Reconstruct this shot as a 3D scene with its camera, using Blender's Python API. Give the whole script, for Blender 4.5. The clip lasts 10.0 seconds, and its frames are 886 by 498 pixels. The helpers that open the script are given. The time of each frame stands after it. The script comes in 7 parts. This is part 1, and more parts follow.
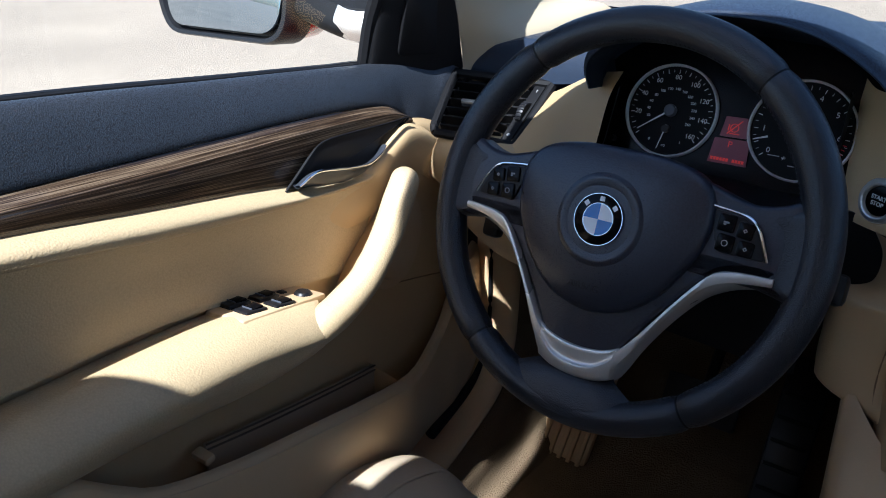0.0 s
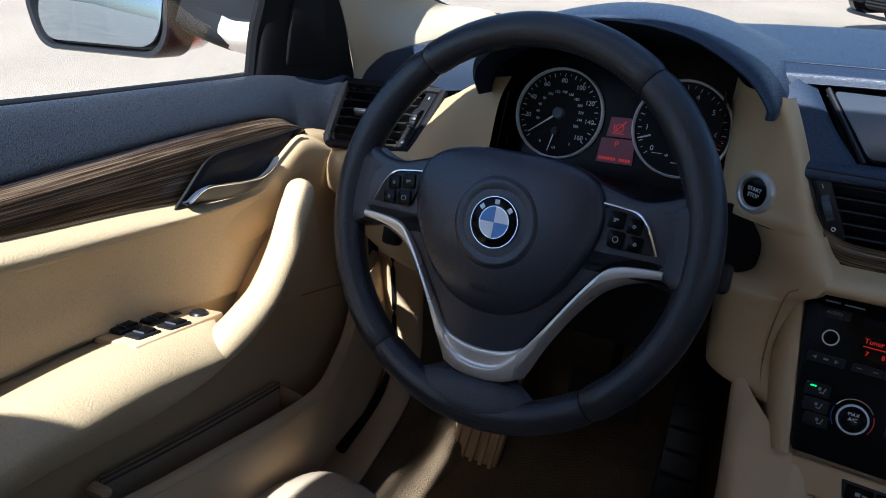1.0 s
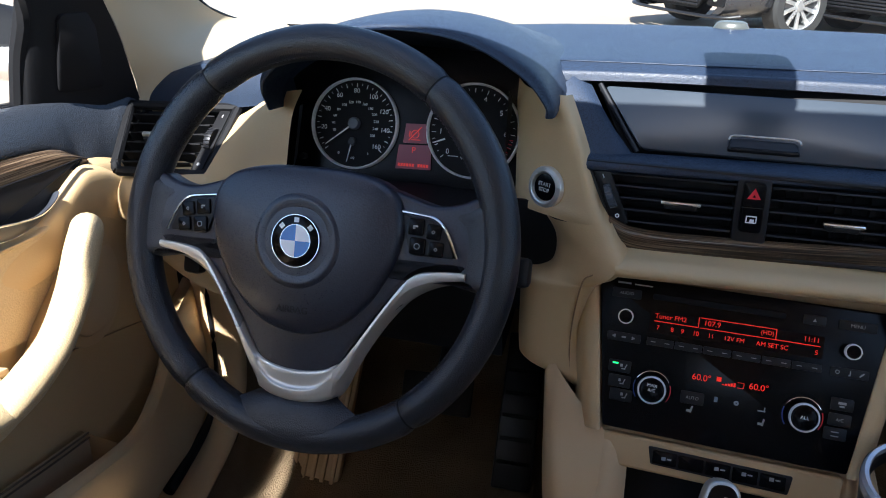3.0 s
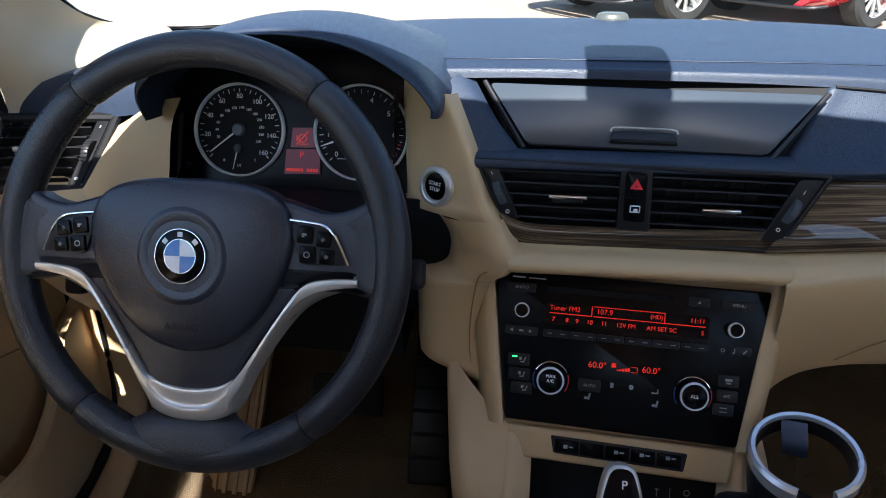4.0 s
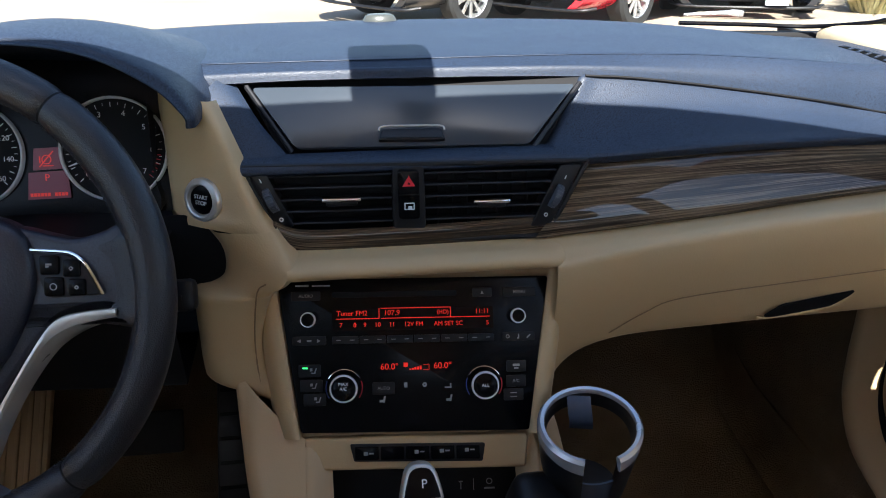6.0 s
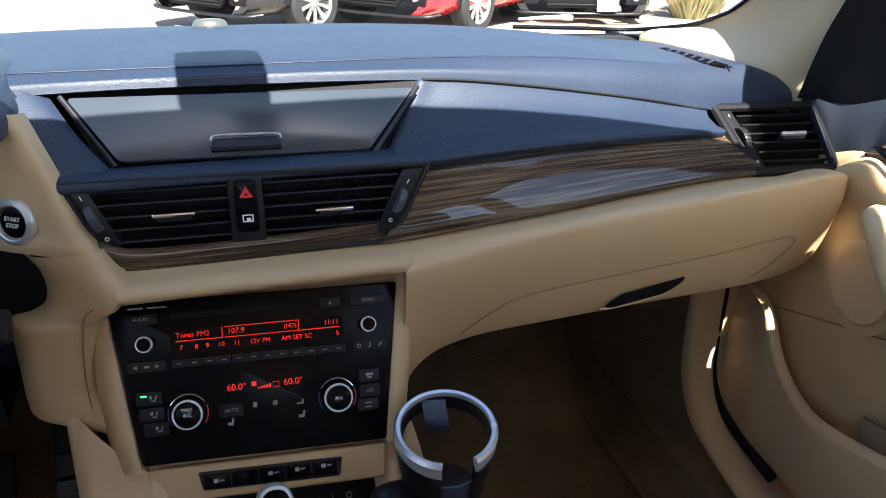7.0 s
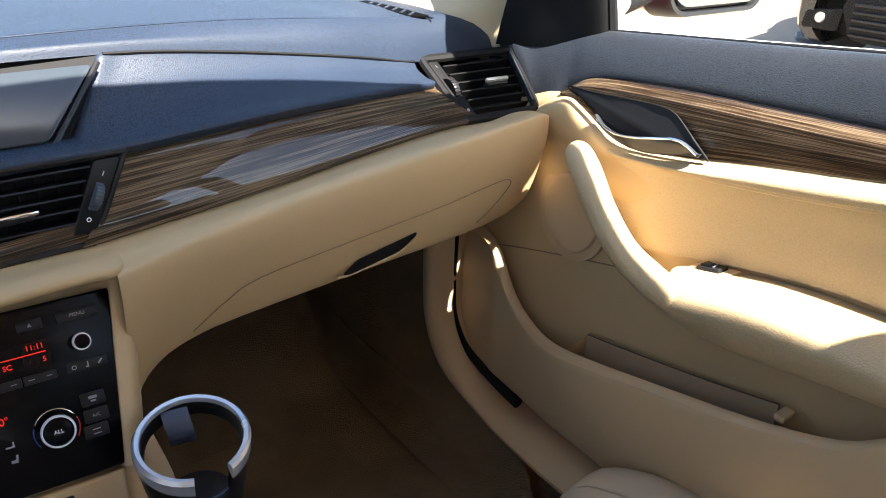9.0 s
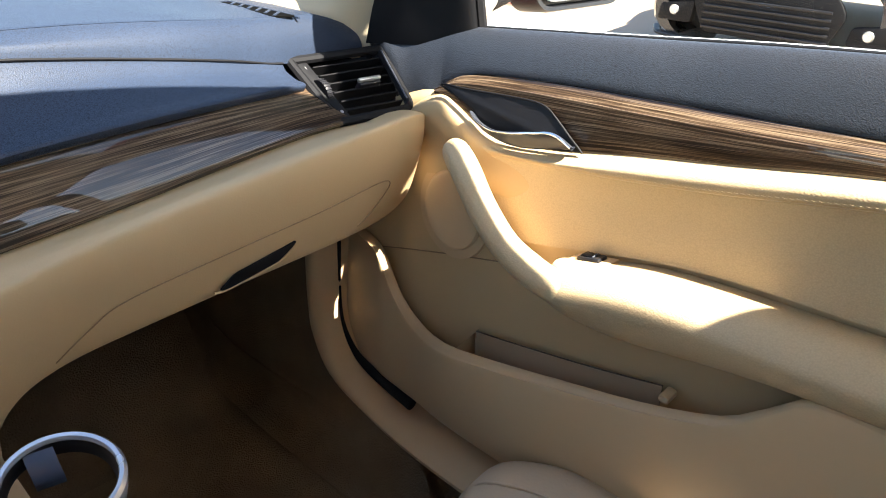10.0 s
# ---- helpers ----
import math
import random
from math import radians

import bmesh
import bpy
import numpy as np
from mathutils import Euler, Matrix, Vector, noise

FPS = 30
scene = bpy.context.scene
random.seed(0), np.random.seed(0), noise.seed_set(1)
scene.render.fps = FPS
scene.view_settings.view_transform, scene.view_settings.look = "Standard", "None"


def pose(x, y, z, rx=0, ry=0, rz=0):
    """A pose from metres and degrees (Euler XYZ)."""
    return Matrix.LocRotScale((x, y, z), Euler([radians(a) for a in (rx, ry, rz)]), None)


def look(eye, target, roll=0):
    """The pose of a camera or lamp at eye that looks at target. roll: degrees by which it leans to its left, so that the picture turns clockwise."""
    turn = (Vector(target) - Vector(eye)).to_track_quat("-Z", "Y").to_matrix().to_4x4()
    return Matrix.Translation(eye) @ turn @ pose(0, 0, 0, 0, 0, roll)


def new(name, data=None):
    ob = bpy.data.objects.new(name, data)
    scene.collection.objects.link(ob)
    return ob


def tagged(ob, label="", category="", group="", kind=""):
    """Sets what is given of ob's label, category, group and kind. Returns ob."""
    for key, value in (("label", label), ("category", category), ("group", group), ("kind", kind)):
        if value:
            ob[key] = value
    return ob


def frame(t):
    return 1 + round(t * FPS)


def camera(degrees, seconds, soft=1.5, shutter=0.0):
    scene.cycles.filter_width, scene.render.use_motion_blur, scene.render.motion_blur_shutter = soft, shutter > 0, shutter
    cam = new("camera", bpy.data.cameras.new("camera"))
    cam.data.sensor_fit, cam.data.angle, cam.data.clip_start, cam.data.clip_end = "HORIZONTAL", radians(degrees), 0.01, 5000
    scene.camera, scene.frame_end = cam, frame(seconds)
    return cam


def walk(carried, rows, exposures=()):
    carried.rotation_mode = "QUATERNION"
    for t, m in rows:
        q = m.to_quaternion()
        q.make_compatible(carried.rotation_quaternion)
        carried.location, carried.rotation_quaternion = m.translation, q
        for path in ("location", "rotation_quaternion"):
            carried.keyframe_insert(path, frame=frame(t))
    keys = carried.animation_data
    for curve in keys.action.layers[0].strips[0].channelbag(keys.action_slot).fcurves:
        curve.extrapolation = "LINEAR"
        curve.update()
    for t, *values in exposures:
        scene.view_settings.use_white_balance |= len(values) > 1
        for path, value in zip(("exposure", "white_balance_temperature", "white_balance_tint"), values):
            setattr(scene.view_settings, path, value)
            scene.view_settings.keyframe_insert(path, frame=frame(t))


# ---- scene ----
cam = camera(58.85, 10.0, 1.0)
PATH = [
    (0, -0.1359, -0.5903, 1.2311, 65.356, -0.84, 34.661),
    (0.5, -0.1341, -0.5886, 1.2295, 65.873, -0.941, 30.771),
    (1, -0.1328, -0.5858, 1.2292, 66.135, -0.954, 27.089),
    (1.5, -0.1309, -0.5821, 1.2284, 66.394, -0.633, 24.154),
    (2, -0.1254, -0.5779, 1.229, 66.635, -0.559, 20.269),
    (2.5, -0.1187, -0.5736, 1.2318, 66.75, -0.719, 16.496),
    (4, -0.0933, -0.5564, 1.2443, 65.734, 0.307, 6.807),
    (4.5, -0.0857, -0.553, 1.2482, 65.511, -0.588, 1.235),
    (5, -0.0808, -0.5491, 1.2493, 65.441, -0.135, -1.105),
    (6.5, -0.0498, -0.5386, 1.2276, 67.003, -0.474, -12.856),
    (7, -0.0452, -0.5341, 1.2293, 66.938, -0.973, -18.234),
    (7.5, -0.0388, -0.528, 1.2296, 66.798, -0.159, -21.222),
    (8, -0.0346, -0.5169, 1.2311, 65.7, -0.75, -28.933),
    (8.5, -0.0309, -0.5077, 1.2323, 64.178, -0.881, -34.545),
    (9, -0.0238, -0.5025, 1.2323, 63.974, -1.4, -39.051),
    (9.5, -0.0172, -0.4979, 1.2302, 64.09, -1.731, -43.874),
    (10, -0.0104, -0.4924, 1.2304, 64.074, -1.81, -48.121),
]
walk(cam, [(t, pose(x, y, z, rx, ry, rz)) for t, x, y, z, rx, ry, rz in PATH], exposures=[(0, 1.36, 5330, 10), (1.2, 1.46, 5380, 10), (2.5, 2.00, 5700, 10), (4.0, 2.14, 5930, 10), (4.9, 1.98, 5960, 10), (6.5, 2.26, 6230, 10), (7.5, 2.70, 6430, 10), (8, 2.74, 6700, 10), (10, 2.76, 6700, 10)])

# ---- light ----
SUN_EL = radians(50)
world = bpy.data.worlds.new("world")
scene.world = world
world.use_nodes = True
wn = world.node_tree.nodes
sky = wn.new("ShaderNodeTexSky")
sky.sky_type = "NISHITA"
sky.sun_disc = False
sky.sun_elevation = SUN_EL
sky.sun_rotation = math.pi
wn["Background"].inputs["Strength"].default_value = 0.078
world.node_tree.links.new(sky.outputs[0], wn["Background"].inputs["Color"])
sun = new("sun", bpy.data.lights.new("sun", "SUN"))
sun.data.energy = 5.0
sun.data.angle = radians(0.5)
sun.data.color = (1.0, 0.95, 0.86)
sun.matrix_world = look((0, -10 * math.cos(SUN_EL), 10 * math.sin(SUN_EL)), (0, 0, 0))


# ---- materials ----
def material(name, colour, rough=0.5, metal=0.0, coat=0.0, spec=0.5, emit=0.0):
    m = bpy.data.materials.new(name)
    m.use_nodes = True
    b = m.node_tree.nodes["Principled BSDF"]
    b.inputs["Base Color"].default_value = (*colour, 1)
    b.inputs["Roughness"].default_value = rough
    b.inputs["Metallic"].default_value = metal
    b.inputs["Coat Weight"].default_value = coat
    b.inputs["Coat Roughness"].default_value = 0.05
    b.inputs["Specular IOR Level"].default_value = spec
    if emit:
        b.inputs["Emission Color"].default_value = (*colour, 1)
        b.inputs["Emission Strength"].default_value = emit
    return m


def grain(m, scale, strength, distance=0.001, kind="VORONOI", vary=0.12, stain=6.0, stretch=(1, 1, 1), speck=0.0):
    """Fine relief of one size and uneven tone of another."""
    t = m.node_tree
    b = t.nodes["Principled BSDF"]
    co = t.nodes.new("ShaderNodeTexCoord")
    mp = t.nodes.new("ShaderNodeMapping")
    mp.inputs["Scale"].default_value = stretch
    t.links.new(co.outputs["Object"], mp.inputs["Vector"])
    if kind == "VORONOI":
        tex = t.nodes.new("ShaderNodeTexVoronoi")
        tex.feature = "SMOOTH_F1"
        tex.inputs["Scale"].default_value = scale
        out = tex.outputs["Distance"]
        warp = t.nodes.new("ShaderNodeTexNoise")
        warp.inputs["Scale"].default_value = scale * 0.6
        add = t.nodes.new("ShaderNodeMixRGB")
        add.blend_type = "ADD"
        add.inputs[0].default_value = 0.3 / scale
        t.links.new(mp.outputs[0], warp.inputs["Vector"])
        t.links.new(mp.outputs[0], add.inputs[1])
        t.links.new(warp.outputs["Color"], add.inputs[2])
        t.links.new(add.outputs[0], tex.inputs["Vector"])
    else:
        tex = t.nodes.new("ShaderNodeTexNoise")
        tex.inputs["Scale"].default_value = scale
        tex.inputs["Detail"].default_value = 4
        out = tex.outputs["Fac"]
        t.links.new(mp.outputs[0], tex.inputs["Vector"])
    bump = t.nodes.new("ShaderNodeBump")
    bump.inputs["Strength"].default_value = strength
    bump.inputs["Distance"].default_value = distance
    t.links.new(out, bump.inputs["Height"])
    t.links.new(bump.outputs[0], b.inputs["Normal"])
    big = t.nodes.new("ShaderNodeTexNoise")
    big.inputs["Scale"].default_value = stain
    big.inputs["Detail"].default_value = 5
    t.links.new(co.outputs["Object"], big.inputs["Vector"])
    mix = t.nodes.new("ShaderNodeHueSaturation")
    c = b.inputs["Base Color"].default_value[:]
    mix.inputs["Color"].default_value = c
    rng = t.nodes.new("ShaderNodeMapRange")
    rng.inputs["From Min"].default_value = 0.3
    rng.inputs["From Max"].default_value = 0.7
    rng.inputs["To Min"].default_value = 1 - vary
    rng.inputs["To Max"].default_value = 1 + vary
    t.links.new(big.outputs["Fac"], rng.inputs["Value"])
    if speck:
        pit = t.nodes.new("ShaderNodeMapRange")
        pit.inputs["From Min"].default_value = 0.1
        pit.inputs["From Max"].default_value = 0.75
        pit.inputs["To Min"].default_value = 1 + speck
        pit.inputs["To Max"].default_value = 1 - speck
        t.links.new(out, pit.inputs["Value"])
        mul = t.nodes.new("ShaderNodeMath")
        mul.operation = "MULTIPLY"
        t.links.new(pit.outputs[0], mul.inputs[0])
        t.links.new(rng.outputs[0], mul.inputs[1])
        t.links.new(mul.outputs[0], mix.inputs["Value"])
    else:
        t.links.new(rng.outputs[0], mix.inputs["Value"])
    t.links.new(mix.outputs[0], b.inputs["Base Color"])
    r0 = b.inputs["Roughness"].default_value
    rr = t.nodes.new("ShaderNodeMapRange")
    rr.inputs["From Min"].default_value = 0.3
    rr.inputs["From Max"].default_value = 0.7
    rr.inputs["To Min"].default_value = max(0.02, r0 - 0.06)
    rr.inputs["To Max"].default_value = min(1, r0 + 0.06)
    t.links.new(big.outputs["Fac"], rr.inputs["Value"])
    if speck:
        pr = t.nodes.new("ShaderNodeMapRange")
        pr.inputs["From Min"].default_value = 0.1
        pr.inputs["From Max"].default_value = 0.75
        pr.inputs["To Min"].default_value = -0.14 * min(1, speck * 2)
        pr.inputs["To Max"].default_value = 0.30 * min(1, speck * 2)
        t.links.new(out, pr.inputs["Value"])
        plus = t.nodes.new("ShaderNodeMath")
        plus.operation = "ADD"
        plus.use_clamp = True
        t.links.new(rr.outputs[0], plus.inputs[0])
        t.links.new(pr.outputs[0], plus.inputs[1])
        t.links.new(plus.outputs[0], b.inputs["Roughness"])
    else:
        t.links.new(rr.outputs[0], b.inputs["Roughness"])
    return m


def wood(name, fine, broad):
    """Dark striped veneer under clear lacquer, fine stripes over broad ones."""
    m = material(name, (0.2, 0.12, 0.06), 0.5, coat=1.0, spec=0.08)
    m.node_tree.nodes["Principled BSDF"].inputs["Coat Roughness"].default_value = 0.015
    t = m.node_tree
    b = t.nodes["Principled BSDF"]
    co = t.nodes.new("ShaderNodeTexCoord")
    mp = t.nodes.new("ShaderNodeMapping")
    mp.inputs["Scale"].default_value = fine
    t.links.new(co.outputs["UV"], mp.inputs["Vector"])
    n1 = t.nodes.new("ShaderNodeTexNoise")
    n1.inputs["Scale"].default_value = 1.0
    n1.inputs["Detail"].default_value = 6
    n1.inputs["Distortion"].default_value = 0.4
    t.links.new(mp.outputs[0], n1.inputs["Vector"])
    mp2 = t.nodes.new("ShaderNodeMapping")
    mp2.inputs["Scale"].default_value = broad
    t.links.new(co.outputs["UV"], mp2.inputs["Vector"])
    n2 = t.nodes.new("ShaderNodeTexNoise")
    n2.inputs["Detail"].default_value = 3
    n2.inputs["Scale"].default_value = 1.0
    t.links.new(mp2.outputs[0], n2.inputs["Vector"])
    add = t.nodes.new("ShaderNodeMath")
    add.operation = "ADD"
    t.links.new(n1.outputs["Fac"], add.inputs[0])
    t.links.new(n2.outputs["Fac"], add.inputs[1])
    ramp = t.nodes.new("ShaderNodeValToRGB")
    e = ramp.color_ramp.elements
    e[0].position, e[0].color = 0.445, (0.022, 0.0135, 0.0085, 1)
    e[1].position, e[1].color = 0.60, (0.19, 0.137, 0.088, 1)
    k = ramp.color_ramp.elements.new(0.5)
    k.color = (0.062, 0.039, 0.023, 1)
    half = t.nodes.new("ShaderNodeMath")
    half.operation = "MULTIPLY"
    half.inputs[1].default_value = 0.5
    mp3 = t.nodes.new("ShaderNodeMapping")
    mp3.inputs["Scale"].default_value = (45, 2600, 1)
    t.links.new(co.outputs["UV"], mp3.inputs["Vector"])
    n3 = t.nodes.new("ShaderNodeTexNoise")
    n3.inputs["Scale"].default_value = 1.0
    n3.inputs["Detail"].default_value = 2
    t.links.new(mp3.outputs[0], n3.inputs["Vector"])
    pore = t.nodes.new("ShaderNodeMath")
    pore.operation = "MULTIPLY_ADD"
    pore.inputs[1].default_value = 0.26
    t.links.new(n3.outputs["Fac"], pore.inputs[0])
    t.links.new(add.outputs[0], pore.inputs[2])
    sub = t.nodes.new("ShaderNodeMath")
    sub.operation = "SUBTRACT"
    sub.inputs[1].default_value = 0.13
    t.links.new(pore.outputs[0], sub.inputs[0])
    t.links.new(sub.outputs[0], half.inputs[0])
    t.links.new(half.outputs[0], ramp.inputs["Fac"])
    t.links.new(ramp.outputs["Color"], b.inputs["Base Color"])
    bump = t.nodes.new("ShaderNodeBump")
    bump.inputs["Strength"].default_value = 0.15
    bump.inputs["Distance"].default_value = 0.0004
    t.links.new(n1.outputs["Fac"], bump.inputs["Height"])
    t.links.new(bump.outputs[0], b.inputs["Normal"])
    return m


def glass(name, tint=(1, 1, 1)):
    m = bpy.data.materials.new(name)
    m.use_nodes = True
    t = m.node_tree
    t.nodes.remove(t.nodes["Principled BSDF"])
    out = t.nodes["Material Output"]
    tr = t.nodes.new("ShaderNodeBsdfTransparent")
    tr.inputs[0].default_value = (*tint, 1)
    gl = t.nodes.new("ShaderNodeBsdfGlossy")
    gl.inputs["Roughness"].default_value = 0.02
    fr = t.nodes.new("ShaderNodeLayerWeight")
    fr.inputs["Blend"].default_value = 0.5
    pw = t.nodes.new("ShaderNodeMath")
    pw.operation = "POWER"
    pw.inputs[1].default_value = 4.0
    t.links.new(fr.outputs["Facing"], pw.inputs[0])
    sc = t.nodes.new("ShaderNodeMath")
    sc.operation = "MULTIPLY_ADD"
    sc.inputs[1].default_value = 0.5
    sc.inputs[2].default_value = 0.04
    t.links.new(pw.outputs[0], sc.inputs[0])
    mix = t.nodes.new("ShaderNodeMixShader")
    t.links.new(sc.outputs[0], mix.inputs[0])
    t.links.new(tr.outputs[0], mix.inputs[1])
    t.links.new(gl.outputs[0], mix.inputs[2])
    t.links.new(mix.outputs[0], out.inputs["Surface"])
    return m


DASH_BLACK = grain(material("dash_black", (0.013, 0.022, 0.042), 0.45, spec=0.42), 1000, 0.4, 0.0004, vary=0.12, speck=0.5)
DOOR_BLACK = grain(material("door_black", (0.021, 0.025, 0.033), 0.40, spec=0.55), 900, 0.6, 0.0006, vary=0.1, speck=0.65)
WHEEL_LEATHER = grain(material("wheel_leather", (0.017, 0.0182, 0.024), 0.31), 1000, 0.5, 0.0006, vary=0.12, speck=0.2)
AIRBAG_BLACK = grain(material("airbag_black", (0.018, 0.0195, 0.031), 0.33, spec=0.6), 700, 0.25, 0.0005, vary=0.08, speck=0.2)
PLASTIC_BLACK = grain(material("plastic_black", (0.010, 0.010, 0.012), 0.42, spec=0.35), 300, 0.08, 0.0003, "NOISE", 0.1)
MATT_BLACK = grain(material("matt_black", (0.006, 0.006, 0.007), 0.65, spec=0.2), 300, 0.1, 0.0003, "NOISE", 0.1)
VENT_BLACK = grain(material("vent_black", (0.003, 0.003, 0.003), 0.9, spec=0.03), 300, 0.1, 0.0003, "NOISE", 0.1)
PIANO_BLACK = grain(material("piano_black", (0.003, 0.003, 0.004), 0.22, spec=0.14), 90, 0.01, 0.0002, "NOISE", 0.1)
KEY_BLACK = grain(material("key_black", (0.008, 0.008, 0.010), 0.42, spec=0.3), 300, 0.05, 0.0003, "NOISE", 0.1)
COVER_GREY = grain(material("cover_grey", (0.034, 0.042, 0.052), 0.22, spec=0.6), 60, 0.01, 0.0002, "NOISE", 0.05)
SCREEN = grain(material("screen", (0.004, 0.004, 0.005), 0.25, spec=0.14), 60, 0.01, 0.0002, "NOISE", 0.05)
TAN = grain(material("tan_vinyl", (0.535, 0.38, 0.20), 0.5), 650, 0.18, 0.0006, vary=0.05, stain=4)
TAN_LEATHER = grain(material("tan_leather", (0.525, 0.396, 0.226), 0.48), 620, 0.35, 0.0008, vary=0.05, stain=4, speck=0.07)
TAN_SEAT = grain(material("tan_seat", (0.5, 0.4, 0.28), 0.5), 260, 0.35, 0.001, vary=0.06, stain=5)
TAN_DULL = grain(material("tan_plastic", (0.58, 0.415, 0.235), 0.55), 800, 0.15, 0.0005, vary=0.06, stain=4)
CREAM = grain(material("cream_trim", (0.44, 0.365, 0.245), 0.6), 500, 0.12, 0.0005, "NOISE", 0.04)
HEADLINER = grain(material("headliner", (0.72, 0.65, 0.53), 0.9), 600, 0.2, 0.0008, "NOISE", 0.04)
CARPET = grain(material("carpet", (0.205, 0.146, 0.088), 0.95, spec=0.1), 380, 0.9, 0.004, "NOISE", 0.25, 9)
WOOD = wood("striped_wood_dash", (11, 1000, 1), (4, 260, 1))
WOOD_DOOR = wood("striped_wood_door", (12, 1000, 1), (4, 260, 1))
SILVER = grain(material("satin_silver", (0.66, 0.63, 0.58), 0.31, 0.55), 300, 0.03, 0.0002, "NOISE", 0.05)
CHROME = grain(material("chrome", (0.75, 0.76, 0.78), 0.12, 1.0), 60, 0.01, 0.0002, "NOISE", 0.04)
LEVER = grain(material("lever_metal", (0.036, 0.040, 0.050), 0.32, 0.0, spec=0.35), 200, 0.02, 0.0002, "NOISE", 0.05)
WHITE_MARK = material("white_mark", (0.85, 0.85, 0.85), 0.6)
GREY_MARK = material("grey_mark", (0.3, 0.3, 0.3), 0.6)
RED_LIGHT = material("red_light", (1.0, 0.025, 0.012), 0.5, emit=0.10)
RED_DIM = material("red_dim", (0.75, 0.05, 0.04), 0.5, emit=0.10)
RED_GLOW = material("red_glow", (0.15, 0.035, 0.055), 0.4, emit=0.035)
RED_MARK = material("red_mark", (0.75, 0.02, 0.04), 0.4)
RING_SILVER = grain(material("ring_silver", (0.72, 0.74, 0.78), 0.24, 0.6), 300, 0.03, 0.0002, "NOISE", 0.05)
BLUE_MARK = material("blue_mark", (0.003, 0.12, 0.46), 0.25, coat=0.6)
TAB_BLUE = material("tab_blue", (0.045, 0.060, 0.095), 0.45)
BLUE_DIM = material("blue_dim", (0.03, 0.06, 0.3), 0.5)
EMBLEM_WHITE = material("emblem_white", (0.75, 0.75, 0.76), 0.25, coat=0.6)
GREEN_LIGHT = material("green_light", (0.05, 0.9, 0.15), 0.5, emit=0.6)
RED_PAINT = grain(material("red_paint", (0.42, 0.025, 0.02), 0.25, coat=1.0), 900, 0.02, 0.0001, "NOISE", 0.06)
WINDOW_GLASS = glass("window_glass", (0.93, 0.96, 0.94))
MIRROR_GLASS = material("mirror_glass", (0.36, 0.44, 0.54), 0.02, 1.0)
CONCRETE = grain(material("concrete", (0.33, 0.262, 0.195), 0.9), 115, 0.75, 0.012, "NOISE", 0.16, 0.6)
TYRE = grain(material("tyre", (0.02, 0.02, 0.02), 0.8), 200, 0.3, 0.002, "NOISE", 0.2)
DARK_PAINT = grain(material("dark_paint", (0.014, 0.016, 0.021), 0.3, coat=0.5), 900, 0.02, 0.0001, "NOISE", 0.1)
CAR_RED = grain(material("car_red", (0.55, 0.012, 0.03), 0.25, coat=1.0), 900, 0.02, 0.0001, "NOISE", 0.06)
ALLOY = grain(material("alloy", (0.6, 0.6, 0.6), 0.3, 0.8), 300, 0.03, 0.0002, "NOISE", 0.05)
JOINT = material("joint_brown", (0.10, 0.07, 0.045), 0.8)
JOINT_TAN = material("joint_tan", (0.27, 0.185, 0.10), 0.8)
FLAP_BROWN = grain(material("flap_brown", (0.35, 0.25, 0.155), 0.6), 500, 0.15, 0.0005, vary=0.1)
BEZEL = grain(material("bezel", (0.82, 0.83, 0.85), 0.36, 0.15), 200, 0.02, 0.0002, "NOISE", 0.05)
SENSOR_GREY = grain(material("sensor_grey", (0.06, 0.065, 0.06), 0.3), 60, 0.01, 0.0002, "NOISE", 0.05)
GREY_PLASTIC = grain(material("grey_plastic", (0.07, 0.08, 0.10), 0.45), 300, 0.08, 0.0003, "NOISE", 0.1)
DRY_LEAF = grain(material("dry_leaf", (0.30, 0.27, 0.13), 0.8), 30, 0.1, 0.001, "NOISE", 0.35, 3)
LENS = material("lamp_lens", (0.75, 0.77, 0.78), 0.1, coat=0.8)


# ---- shaping ----
def part(name, bm, mat, parent, label="", smooth=True):
    bmesh.ops.recalc_face_normals(bm, faces=bm.faces)
    me = bpy.data.meshes.new(name)
    bm.to_mesh(me)
    bm.free()
    me.materials.append(mat)
    for p in me.polygons:
        p.use_smooth = smooth
    if smooth:
        me.set_sharp_from_angle(angle=radians(38))
    ob = new(name, me)
    ob.parent = parent
    if label:
        tagged(ob, label)
    return ob


def thing(name, label, category, group="", kind=""):
    return tagged(new(name), label, category, group, kind)


def solo(name, bm, mat, label, category, kind="", group="", smooth=True):
    return tagged(part(name, bm, mat, None, "", smooth), label, category, group, kind)


def cr(points, n):
    """A smooth line through the points, n steps a span."""
    p = np.array(points, float)
    if len(p) < 3:
        return np.array([p[0] + (p[-1] - p[0]) * k / n for k in range(n + 1)])
    q = np.vstack([2 * p[0] - p[1], p, 2 * p[-1] - p[-2]])
    out = []
    for i in range(1, len(q) - 2):
        a, b, c, d = q[i - 1], q[i], q[i + 1], q[i + 2]
        for k in range(n):
            t = k / n
            out.append(0.5 * (2 * b + (c - a) * t + (2 * a - 5 * b + 4 * c - d) * t * t + (3 * b - a - 3 * c + d) * t ** 3))
    out.append(p[-1])
    return np.array(out)


def curve(table):
    """A smooth function through (key, value) pairs."""
    tb = sorted(table)
    fine = cr([(a, b) for a, b in tb], 12)
    return lambda v: float(np.interp(v, fine[:, 0], fine[:, 1]))


